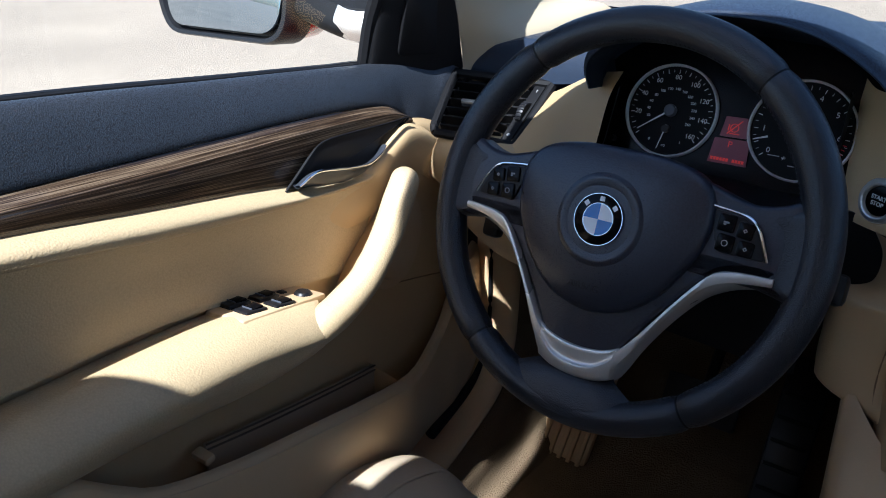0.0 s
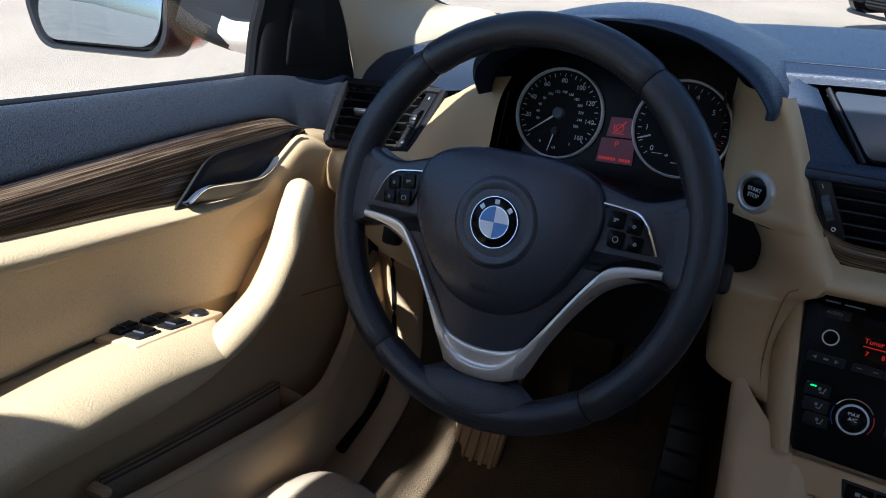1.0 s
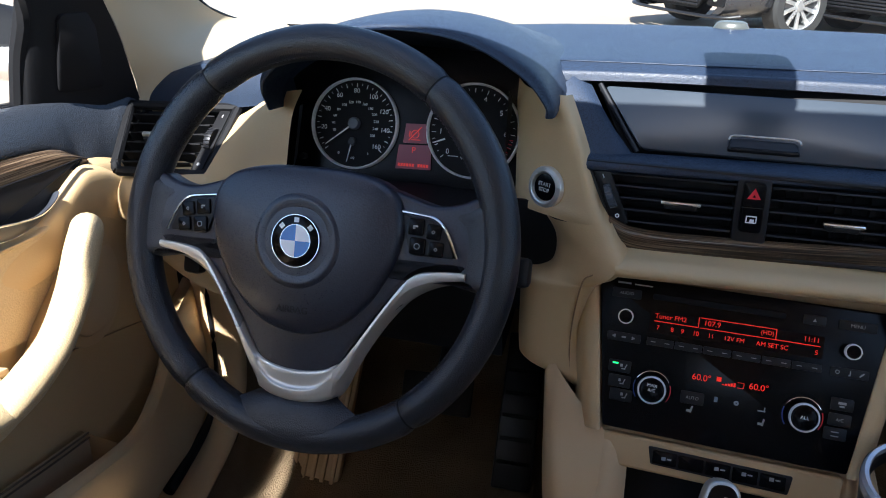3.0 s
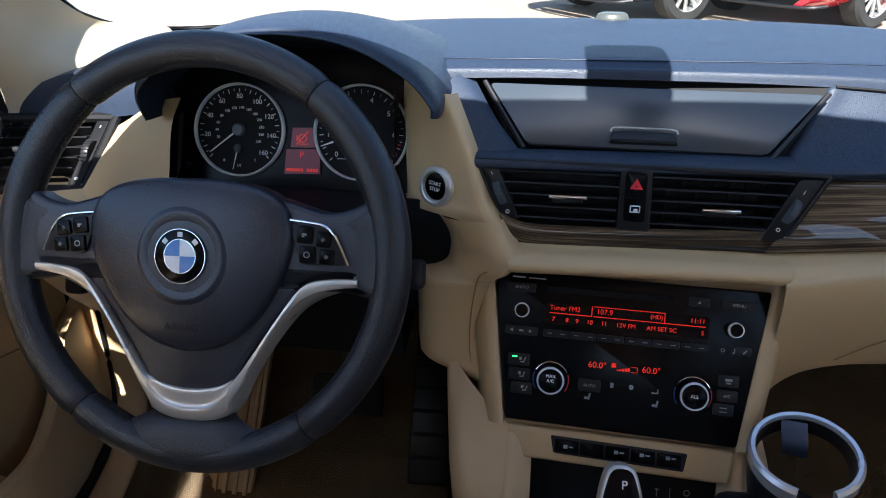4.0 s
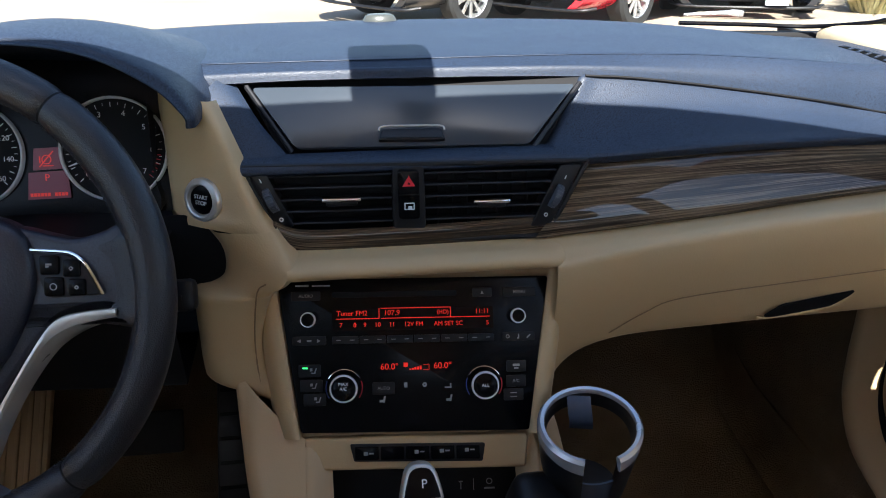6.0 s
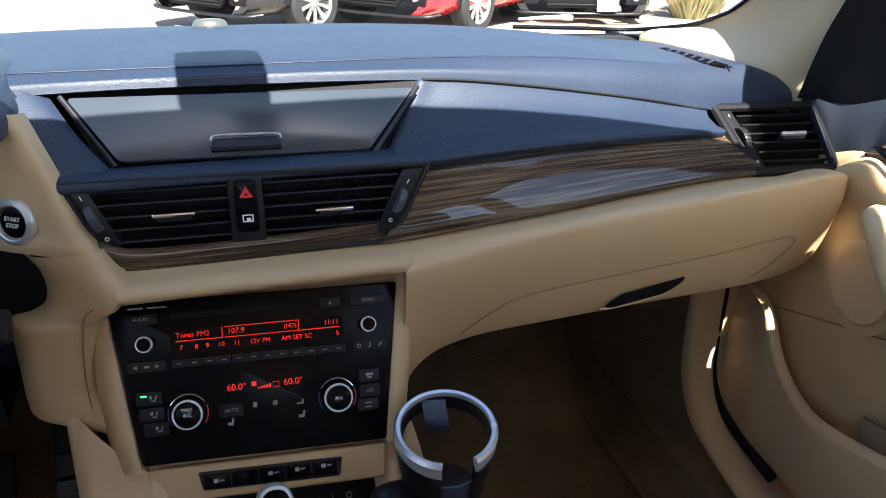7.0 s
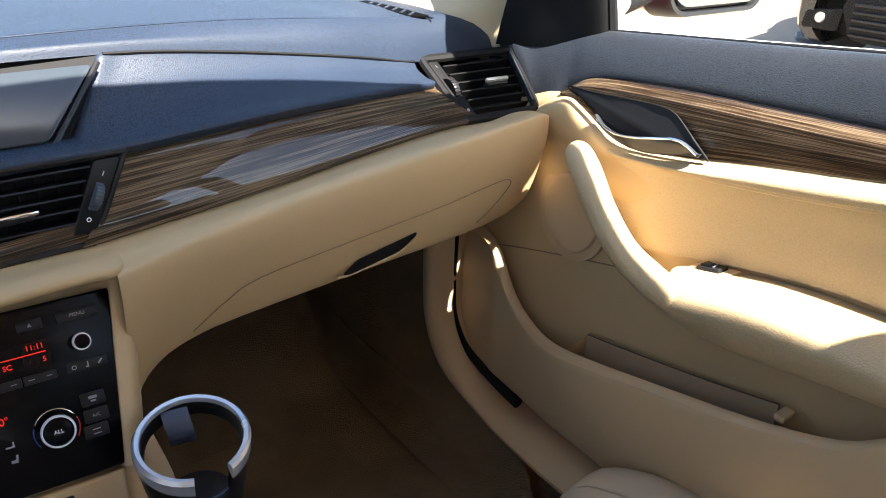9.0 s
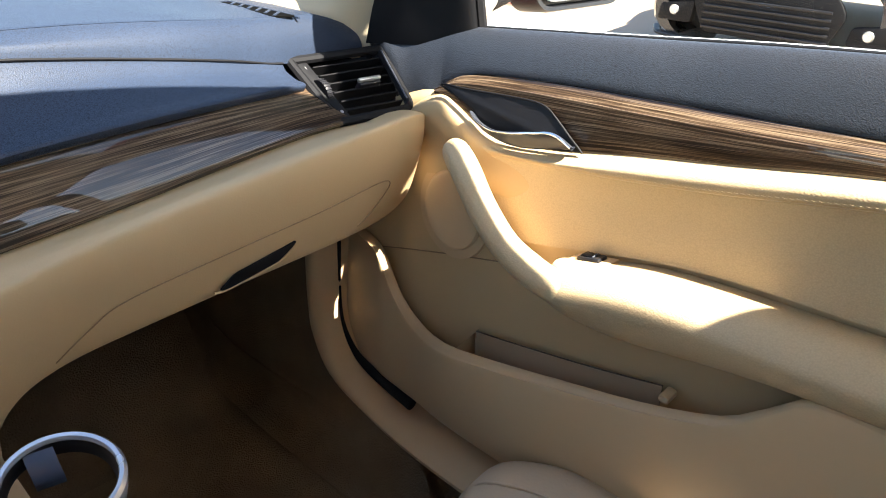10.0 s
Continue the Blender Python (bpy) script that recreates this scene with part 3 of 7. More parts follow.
def door(s, who):
    d = thing(who + "_door", "", "car door")
    ys = (0.115, 0.10, 0.06, 0.0, -0.07, -0.15, -0.25, -0.37, -0.55, -0.88)
    # black shoulder
    rows = [[(s * 0.712, y, Z_BELT(y) - 0.006), (s * 0.704, y, Z_BELT(y)), (s * 0.692, y, Z_BELT(y) - 0.003), (s * 0.680, y, (Z_BELT(y) + Z_WTOP(max(min(y, 0.112), -0.9))) / 2 + 0.004), (s * 0.671, y, Z_WTOP(y)), (s * 0.676, y, Z_WTOP(y) - 0.004)] for y in ys]
    front = [[(s * x, y, z) for x, y, z in r] for r in (
        ((0.716, 0.31, 1.02), (0.712, 0.305, 1.02), (0.708, 0.30, 1.02), (0.700, 0.27, 0.99), (0.700, 0.235, 0.94), (0.702, 0.235, 0.94)),
        ((0.706, 0.268, 1.040), (0.698, 0.262, 1.043), (0.676, 0.236, 1.045), (0.671, 0.202, 1.010), (0.670, 0.166, 0.966), (0.678, 0.166, 0.956)),
        ((0.710, 0.205, 1.052), (0.702, 0.200, 1.054), (0.686, 0.190, 1.048), (0.673, 0.172, 1.014), (0.667, 0.148, 0.973), (0.674, 0.148, 0.965)),
        ((0.711, 0.160, 1.061), (0.703, 0.156, 1.063), (0.690, 0.150, 1.056), (0.676, 0.140, 1.022), (0.667, 0.128, 0.988), (0.674, 0.128, 0.981)))]
    part("shoulder_pad", sheet(front + rows, 3, 4), DOOR_BLACK, d, "black grained soft shoulder pad")
    part("window_seal", tube([(s * 0.713, y, Z_BELT(y) - 0.003) for y in (0.10, -0.1, -0.3, -0.6, -0.88)], 0.004, 4, 8), MATT_BLACK, d, "black rubber window seal")
    part("belt_trim", tube([(s * 0.732, y, Z_BELT(y) - 0.0045) for y in (0.10, -0.1, -0.3, -0.6, -0.88)], 0.0035, 4, 8), BEZEL if s > 0 else PLASTIC_BLACK, d, "belt moulding outside the glass")
    # wood inlay: upper facet catching light, lower facet
    part("wood_inlay", sheet([[(s * 0.6745, y, Z_WTOP(y) - 0.001), (s * 0.669, y, (Z_WTOP(y) + Z_WMID(y)) / 2), (s * 0.6605, y, Z_WMID(y)), (s * 0.6595, y, Z_WMID(y) - 0.002), (s * 0.658, y, (Z_WMID(y) + Z_WBOT(y)) / 2), (s * 0.660, y, Z_WBOT(y) - 0.004)] for y in (0.111, 0.10, 0.08, 0.05, 0.0, -0.07, -0.15, -0.25, -0.37, -0.55, -0.88)], 3, 3),
         WOOD_DOOR, d, "glossy dark striped wood inlay")
    # trim under the wood: ledge, insert, armrest top, armrest face
    ledge = []
    for y in (0.09, 0.06, 0.03, 0.0, -0.07, -0.15, -0.25, -0.37, -0.55, -0.88):
        zw, zs = Z_WBOT(y), Z_STITCH(y)
        e = 0.010 * min(1, max(0, (y + 0.03) / 0.08))
        ledge.append([(s * 0.664, y, zw + 0.002), (s * 0.656, y, zw - 0.001), (s * (0.645 + e), y, zw - 0.006), (s * (0.6405 + e), y, (zw + zs) / 2 - 0.002), (s * (0.643 + e), y, zs), (s * (0.650 + e * 0.5), y, zs - 0.004)])
    part("ledge", sheet(ledge, 3, 4), TAN_LEATHER, d, "beige leather roll under the wood")
    part("insert", sheet([[(s * 0.648, y, Z_STITCH(y) - 0.001), (s * 0.655, y, Z_STITCH(y) - 0.02), (s * 0.66, y, (Z_STITCH(y) + Z_ARM(y)) / 2 + 0.0), (s * 0.658, y, Z_ARM(y) - 0.004)] for y in (0.05, 0.0, -0.07, -0.15, -0.25, -0.37, -0.55, -0.88)], 3, 4),
         TAN_LEATHER, d, "flat beige leather insert")
    st = []
    for k in range(150):
        y = -0.0 - k * 0.0058
        z = Z_STITCH(y) + 0.003
        st.append(tube([(s * 0.6412, y, z), (s * 0.6405, y - 0.002, z + 0.0001), (s * 0.6412, y - 0.004, z)], 0.00028, 1, 5))
    tagged(part("stitching", merge(*st), TAN_LEATHER, d, "row of small beige stitches"), kind="stuff")
    arm = []
    for y in (-0.098, -0.115, -0.15, -0.20, -0.26, -0.33, -0.42, -0.55, -0.7, -0.86):
        za, zl = Z_ARM(y), Z_ALOW(y)
        k = min(1, max(0, (-0.098 - y) / 0.02)) ** 0.5
        xi = 0.588 + (1 - k) * 0.012
        arm.append([(s * 0.664, y, za - 0.012), (s * 0.652, y, za - 0.010), (s * 0.625, y, za - 0.004), (s * (xi + 0.014), y, za - 0.012), (s * xi, y, za - 0.030), (s * (xi + 0.006), y, (za + zl) / 2 - 0.012), (s * (xi + 0.024), y, zl + 0.006), (s * 0.640, y, zl), (s * 0.66, y, zl + 0.004)])
    part("armrest", sheet(arm, 3, 5), TAN_LEATHER, d, "padded beige leather armrest")
    part("armrest_bead", tube([(s * x, y, z) for x, y, z in ((0.655, -0.035, 0.832), (0.648, -0.062, 0.8094), (0.643, -0.107, 0.796), (0.641, -0.164, 0.7956), (0.641, -0.239, 0.806), (0.642, -0.305, 0.8225), (0.646, -0.331, 0.8240), (0.654, -0.346, 0.8162))], 0.0030, 5, 8), TAN, d, "raised beige edge under the armrest")
    # main trim panel behind, from the shoulder to the pocket
    main = []
    for y, zt in ((0.245, 0.945), (0.21, 0.955), (0.165, 0.975), (0.12, 0.99), (0.08, 0.985), (0.04, 0.98), (-0.02, 0.975), (-0.1, 0.975), (-0.2, 0.985), (-0.35, 1.01), (-0.6, 1.03), (-0.88, 1.04)):
        e = 0.010 * min(1, max(0, (0.06 - y) / 0.05))
        main.append([(s * 0.664, y, zt + 0.006), (s * (0.656 + e), y, zt - 0.01), (s * (0.656 + e), y, zt - 0.06), (s * (0.662 + e * 0.6), y, 0.86), (s * 0.664, y, 0.80), (s * 0.662, y, 0.72), (s * 0.664, y, 0.62), (s * 0.668, y, 0.575)])
    part("trim_panel", sheet(main, 3, 4), TAN, d, "beige moulded door trim panel")
    # front edge by the handle: lit leading roll
    roll = []
    for y, z in ((0.205, 0.935), (0.175, 0.953), (0.150, 0.968), (0.122, 0.986), (0.096, 0.994), (0.076, 0.987), (0.052, 0.974), (0.026, 0.962), (-0.01, 0.958), (-0.06, 0.961), (-0.10, 0.967)):
        e = 0.016 * min(1, max(0, (0.02 - y) / 0.10))
        roll.append([(s * 0.666, y, z + 0.004), (s * 0.656, y, z), (s * (0.6485 + e * 0.6), y, z - 0.008), (s * (0.6472 + e), y, z - 0.022), (s * (0.6495 + e), y, z - 0.040), (s * (0.6560 + e), y, z - 0.062)])
    part("leading_roll", sheet(roll, 4, 4), TAN, d, "beige roll round the handle recess")
    # map pocket: outer wall with a thick lip
    pk = []
    for y in (0.272, 0.255, 0.23, 0.195, 0.17, 0.145, 0.11, 0.05, -0.03, -0.12, -0.22, -0.30, -0.34, -0.38, -0.46, -0.6, -0.86):
        zl, zb = Z_LIP(min(y, 0.176)), Z_BOT(y)
        bulge = 0.024 * min(1, max(0, (y - 0.03) / 0.09)) + max(0, y - 0.17) * 0.35
        pk.append([(s * (0.630 + bulge), y, zl - 0.05), (s * (0.618 + bulge), y, zl - 0.004), (s * (0.611 + bulge), y, zl + 0.001), (s * (0.605 + bulge), y, zl - 0.004), (s * (0.602 + bulge), y, zl - 0.014), (s * (0.607 + bulge * 0.8), y, (zl + zb) / 2), (s * (0.619 + bulge * 0.5), y, zb + 0.012), (s * (0.636 + bulge * 0.3), y, zb), (s * 0.68, y, zb)])
    part("map_pocket", sheet(pk, 3, 4), TAN_DULL, d, "beige door pocket wall with a rounded lip")
    # pocket divider and flap
    part("pocket_divider", sheet([[(s * 0.662, y, z) for z in (0.64, 0.69, 0.708)] for y in (0.031, 0.027)] + [[(s * 0.618, y, z - 0.008) for z in (0.64, 0.69, 0.708)] for y in (0.027, 0.031)], 2, 3), TAN_DULL, d)
    zf = lambda y: Z_LIP(min(y, 0.0)) + 0.0125 - 0.006 * (0.02 - y) / 0.25
    flap = part("pocket_flap", sheet([[(s * 0.647, y, zf(y) + dz) for dz in (-0.06, -0.03, 0.0)] for y in (0.018, -0.05, -0.15, -0.228)], 3, 3, 0.003), FLAP_BROWN, d, "thin dark brown flap inside the pocket")
    for dz in (0.0, -0.006):
        part("flap_edge", tube([(s * 0.6455, y, zf(y) + dz) for y in (0.018, -0.05, -0.15, -0.228)], 0.0011, 4, 6), JOINT, flap)
    part("flap_end", tube([(s * 0.6455, 0.018, zf(0.018) - k * 0.016) for k in range(4)], 0.0011, 2, 6), JOINT, flap)
    part("pocket_clip", block((0.022, 0.012, 0.009), pose(s * 0.638, -0.238, Z_LIP(-0.238) + 0.001, 8, 0, 0), 0.003), TAN_DULL, d)
    # grab handle
    g = [(0.630, 0.052, 0.944), (0.612, 0.034, 0.951), (0.603, 0.012, 0.938), (0.599, -0.016, 0.905), (0.598, -0.050, 0.873), (0.600, -0.085, 0.855), (0.602, -0.108, 0.847), (0.606, -0.130, 0.838)]
    part("grab_handle", tube([(s * x, y, z) for x, y, z in g], (0.012, 0.0155, 0.0165, 0.0163, 0.0165, 0.0175, 0.0175, 0.015), 6, 16, 1.0, True, (s, 0, 0)), TAN_LEATHER, d, "beige leather covered grab handle")
    part("handle_support", sheet([[(s * 0.607, 0.030, 0.920), (s * 0.630, 0.034, 0.908), (s * 0.658, 0.040, 0.900)], [(s * 0.605, -0.02, 0.885), (s * 0.628, -0.02, 0.87), (s * 0.658, -0.01, 0.86)], [(s * 0.605, -0.06, 0.853), (s * 0.63, -0.05, 0.838), (s * 0.658, -0.04, 0.828)], [(s * 0.607, -0.105, 0.825), (s * 0.63, -0.10, 0.81), (s * 0.66, -0.09, 0.80)], [(s * 0.612, -0.15, 0.815), (s * 0.64, -0.15, 0.803), (s * 0.662, -0.15, 0.80)]], 5, 5), TAN, d)
    # speaker cover in the trim
    sp = plane_frame((s * 0.6595, 0.075, 0.857), (0, -s, 0), (0, 0, 1))
    part("speaker_cover", lathe([(0.0, 0.004), (0.034, 0.004), (0.040, 0.006), (0.043, 0.005), (0.045, 0.0008), (0.055, 0.0004), (0.056, -0.004)], 48, sp @ Matrix.Diagonal((1, 1.15, 1, 1))), TAN_DULL, d, "round beige speaker cover")
    # panel joint line
    part("joint", tube([(s * 0.6635, 0.24, 0.753), (s * 0.6622, 0.12, 0.785), (s * 0.6632, 0.0, 0.812)], 0.0008, 4, 6), JOINT_TAN, d)
    # inside release lever with its dark bowl
    dz = 0.0 if s > 0 else -0.004
    bowl = [(0.094, 1.0090), (0.054, 1.0105), (0.0, 1.0140), (-0.036, 1.0150), (-0.052, 1.0115), (-0.065, 1.0020), (-0.082, 0.9875), (-0.0985, 0.9745), (-0.060, 0.9690), (-0.010, 0.9640), (0.026, 0.9675), (0.050, 0.9835), (0.078, 1.0010)]
    F = plane_frame((s * 0.6545, 0.0, 0.0), (0, -s, 0), (0, 0, 1))
    out2 = [(-s * y, z + dz) for y, z in bowl]
    part("handle_bowl", slab(rounded(out2, 0.006), 0.0022, F, 0.001), PLASTIC_BLACK, d, "black recessed bowl of the release handle")
    part("bowl_rim", tube([(s * 0.6520, y, z + dz) for y, z in (bowl[12], bowl[0], bowl[1], bowl[2], bowl[3], bowl[4], bowl[5], bowl[6], bowl[7])], 0.0011, 4, 8), MATT_BLACK, d)
    top = [(0.644, 0.045, 0.9880), (0.641, 0.034, 0.9815), (0.637, 0.010, 0.9770), (0.635, -0.018, 0.9805), (0.635, -0.046, 0.9870), (0.637, -0.071, 0.9905), (0.641, -0.090, 0.9800)]
    low = [(0.650, 0.043, 0.9850), (0.649, 0.030, 0.9720), (0.646, 0.006, 0.9655), (0.644, -0.022, 0.9645), (0.644, -0.050, 0.9690), (0.645, -0.072, 0.9745), (0.646, -0.0905, 0.9775)]
    lrow = []
    for p, q in zip(top, low):
        p, q = Vector(p), Vector(q)
        lrow.append([(s * v.x, v.y, v.z + dz) for v in (p + Vector((0.009, 0, -0.002)), p + Vector((0.003, 0, 0.0012)), p, p * 0.55 + q * 0.45 + Vector((-0.0012, 0, 0)), q, q + Vector((0.006, 0, 0.003)))])
    lev = part("release_lever", sheet(lrow, 5, 4), LEVER, d, "satin grey release lever")
    # thin chrome bar stands in for the highlight on the lever's rounded ridge
    part("lever_highlight", tube([(s * (x + 0.0004), y, z + 0.0006 + dz) for x, y, z in top], (0.0003, 0.0007, 0.0011, 0.0014, 0.0015, 0.0015, 0.0012), 5, 8), CHROME, lev, "chrome bar for the highlight along the lever's upper edge")
    # outer skin
    part("outer_skin", sheet([[(s * 0.745, y, Z_BELT(y) - 0.02), (s * 0.80, y, 0.85), (s * 0.82, y, 0.6), (s * 0.78, y, 0.35)] for y in (0.30, 0.0, -0.4, -0.88)], 3, 3, 0.01), RED_PAINT, d, "red painted outer skin")
    # mirror sail corner and frame of the window
    part("mirror_corner", sheet([[(s * x, y, z) for x, y, z in r] for r in (
        ((0.706, 0.086, 1.050), (0.699, 0.098, 1.050), (0.689, 0.155, 1.040), (0.673, 0.237, 1.032)),
        ((0.698, 0.089, 1.10), (0.691, 0.099, 1.10), (0.682, 0.15, 1.095), (0.665, 0.213, 1.09)),
        ((0.690, 0.091, 1.15), (0.683, 0.10, 1.15), (0.673, 0.14, 1.142), (0.656, 0.183, 1.142)),
        ((0.676, 0.072, 1.235), (0.668, 0.08, 1.235), (0.660, 0.095, 1.235), (0.646, 0.12, 1.23)),
        ((0.640, -0.07, 1.36), (0.637, -0.06, 1.36), (0.633, -0.05, 1.362), (0.626, -0.035, 1.365)))], 4, 5, 0.006), MATT_BLACK, d, "black plastic mirror corner")
    F2 = plane_frame((s * 0.679, 0.152, 1.098), (0.23, -s, 0), (s * -0.19, -0.12, 1))
    tw = [(-0.030, -0.030), (0.030, -0.026), (0.026, 0.055), (-0.016, 0.055)] if s > 0 else [(-0.030, -0.026), (0.030, -0.030), (0.016, 0.055), (-0.026, 0.055)]
    part("tweeter_grille", slab(rounded(tw, 0.008), 0.0045, at(F2, 0, 0, -0.002), 0.0015), MATT_BLACK, d)
    part("frame_post", tube([(s * 0.712, 0.089, 1.06), (s * 0.700, 0.091, 1.12), (s * 0.684, 0.093, 1.17), (s * 0.668, 0.07, 1.235)], 0.008, 4, 8), MATT_BLACK, d)
    gl = part("window_pane", sheet([[(s * 0.717, y, Z_BELT(y) - 0.03) for y in (0.09, -0.2, -0.5, -0.82)], [(s * 0.69, y, 1.22) for y in (0.09, -0.2, -0.5, -0.82)], [(s * 0.645, y, 1.32) for y in (-0.01, -0.25, -0.5, -0.82)], [(s * 0.60, y, 1.42) for y in (-0.17, -0.30, -0.5, -0.82)]], 3, 3), WINDOW_GLASS, d, "clear side window")
    gl.visible_shadow = False
    # unseen upper frame edge, cut back per side to shape the footwell's sun band
    cut = 0.001 if s > 0 else 0.0205
    part("window_frame", sheet([[(s * xo, y, zb + 0.014), (s * (xo - 0.004), y, zb), (s * (xo + xi) / 2, y, zb + 0.002), (s * xi, y, zb + 0.014), (s * (xi - 0.004), y, zb + 0.05)] for y, zb, xo, xi in ((0.07, 1.228, 0.674, 0.650), (-0.07, 1.325, 0.660, 0.622), (-0.2, 1.392, 0.650, 0.595), (-0.3, 1.433, 0.643, 0.580), (-0.335, 1.450, 0.632, 0.575), (-0.375, 1.470, 0.608, 0.568), (-0.42, 1.480, 0.596, 0.562), (-0.47, 1.484, 0.588, 0.556), (-0.6, 1.484, 0.5855 - cut, 0.554), (-0.8, 1.482, 0.5855 - cut, 0.554))], 4, 3, 0.006), MATT_BLACK, d)
    return d


def window_switch(d, s, y, x):
    z = Z_ARM(y) - (0.0062 if s < 0 else 0.0065)
    k = part("window_switch", block((0.019, 0.026, 0.010), pose(s * x, y, z, -11, s * 4, 0), 0.002), PLASTIC_BLACK, d, "black window switch")
    part("rocker", block((0.014, 0.013, 0.005), pose(s * x, y + 0.004, z + 0.0035, -4, s * 4, 0), 0.0015), PIANO_BLACK, k)
    # lighter grey bar imitates a glint across the switch
    part("switch_glint", block((0.013, 0.0016, 0.0016), pose(s * x, y - 0.0035, z + 0.0066, 0, s * 4, 0), 0.0006), GREY_PLASTIC, k)


right_door = door(1, "passenger")
part("switch_plate", block((0.030, 0.050, 0.006), pose(0.643, -0.130, Z_ARM(-0.130) - 0.0085, -11, 3, 0), 0.0025), TAN_DULL, right_door, "small beige switch plate")
window_switch(right_door, 1, -0.130, 0.643)
tagged(right_door, "closed passenger door in beige leather with black shoulder and wood inlay")
left_door = door(-1, "driver")
part("switch_plate", block((0.048, 0.115, 0.008), pose(-0.641, -0.142, Z_ARM(-0.142) - 0.0082, -11, -3, 4), 0.003), TAN_DULL, left_door)
for yy, xx in ((-0.172, 0.654), (-0.172, 0.632), (-0.139, 0.651), (-0.139, 0.629)):
    window_switch(left_door, -1, yy, xx)
part("mirror_knob", lathe([(0.0, 0.006), (0.007, 0.006), (0.009, 0.004), (0.010, 0.0)], 28, pose(-0.634, -0.103, Z_ARM(-0.103) - 0.0055, -8, 0, 0)), PLASTIC_BLACK, left_door, "round mirror adjuster")
part("mirror_select", block((0.009, 0.009, 0.005), pose(-0.652, -0.114, Z_ARM(-0.114) - 0.005, -8, 0, 0), 0.002), PLASTIC_BLACK, left_door)
tagged(left_door, "closed driver's door in beige leather with black shoulder and wood inlay")


# ---- instrument panel ----
dash = thing("dashboard", "black and beige dashboard with dark wood inlay", "dashboard")
Z_SEAM = curve([(-0.70, 1.018), (-0.66, 1.020), (-0.53, 1.032), (-0.42, 1.060), (-0.2, 1.088), (0.0, 1.092), (0.19, 1.086), (0.316, 1.070), (0.45, 1.047), (0.53, 1.030), (0.66, 1.020)])
Y_SEAM = curve([(-0.70, 0.24), (-0.66, 0.235), (-0.53, 0.225), (-0.42, 0.205), (-0.2, 0.185), (0.0, 0.180), (0.19, 0.188), (0.316, 0.197), (0.45, 0.21), (0.53, 0.225), (0.66, 0.235)])
rows = []
for x in (-0.675, -0.60, -0.5, -0.4, -0.3, -0.2, -0.1, 0, 0.1, 0.2, 0.3, 0.4, 0.5, 0.56, 0.61, 0.665):
    yb, ys, zs = Y_WS(x) - 0.005, Y_SEAM(x), Z_SEAM(x)
    m = abs(x) if abs(x) < 0.47 else 0.47 + (abs(x) - 0.47) * 0.45
    top = 1.104 - 0.066 * (m / 0.66) ** 3 - 0.25 * max(0, abs(x) - 0.61)
    rows.append([(x, yb + 0.03, top - 0.03), (x, yb, top - 0.004), (x, (yb + ys) / 2 + 0.02, top), (x, ys + 0.040, top - 0.0012), (x, ys + 0.024, top - 0.0036), (x, ys + 0.012, top * 0.72 + zs * 0.28 - 0.0036), (x, ys + 0.006, top * 0.30 + zs * 0.70), (x, ys + 0.003, zs - 0.004)])
part("top_pad", sheet(rows, 3, 5, 0.006), DASH_BLACK, dash, "black grained top pad")
for s in (-1, 1):
    part("dash_end", sheet([[(s * 0.667, y, z) for z in (0.92, 0.94, 0.96, zt)] for y, zt in ((0.175, 0.975), (0.20, 1.00), (0.235, 1.02), (0.30, 1.04), (0.45, 1.04))], 2, 2, 0.004), MATT_BLACK, dash, "black end of the dashboard")
# passenger pad below the seam
Z_PADLOW = curve([(0.10, 1.024), (0.162, 1.023), (0.28, 1.026), (0.40, 1.021), (0.50, 1.011), (0.56, 1.004)])
Y_PADLOW = curve([(0.10, 0.118), (0.162, 0.120), (0.28, 0.128), (0.40, 0.150), (0.50, 0.180), (0.56, 0.20)])
rows = []
for x in (0.117, 0.14, 0.18, 0.24, 0.32, 0.40, 0.47, 0.53):
    k = (x - 0.117) / 0.413
    xt = 0.170 + k * (0.532 - 0.170)
    ya, za, yb, zb = Y_SEAM(xt) + 0.003, Z_SEAM(xt) - 0.004, Y_PADLOW(x), Z_PADLOW(x)
    rows.append([(xt, ya + 0.006, za - 0.004), (xt, ya, za), (xt * 0.7 + x * 0.3, ya * 0.7 + yb * 0.3 + 0.004, za * 0.62 + zb * 0.38), (xt * 0.3 + x * 0.7, ya * 0.25 + yb * 0.75 + 0.003, za * 0.2 + zb * 0.8 + 0.002), (x, yb - 0.004, zb + 0.004), (x, yb, zb - 0.005), (x, yb + 0.012, zb - 0.008)])
rows.insert(0, [(x - 0.006, y + 0.016, z - 0.012) for x, y, z in rows[0]])
part("passenger_pad", sheet(rows, 4, 5), DASH_BLACK, dash, "black padded facing over the wood")
# housing of the screen: left cheek, lower bar, recess
rows = [[(-0.160, 0.205, 1.094), (-0.168, 0.188, 1.090), (-0.185, 0.170, 1.078)], [(-0.132, 0.160, 1.058), (-0.142, 0.156, 1.060), (-0.168, 0.146, 1.053)], [(-0.107, 0.132, 1.033), (-0.115, 0.126, 1.033), (-0.152, 0.118, 1.030)]]
part("screen_cheek", sheet(rows, 5, 4), DASH_BLACK, dash)
part("pad_seam", tube([(x, Y_SEAM(x) + 0.0015, Z_SEAM(x) - 0.003) for x in (0.175, 0.22, 0.28, 0.34, 0.40, 0.46, 0.51, 0.532)], 0.0014, 4, 6), MATT_BLACK, dash, "dark stitched seam")
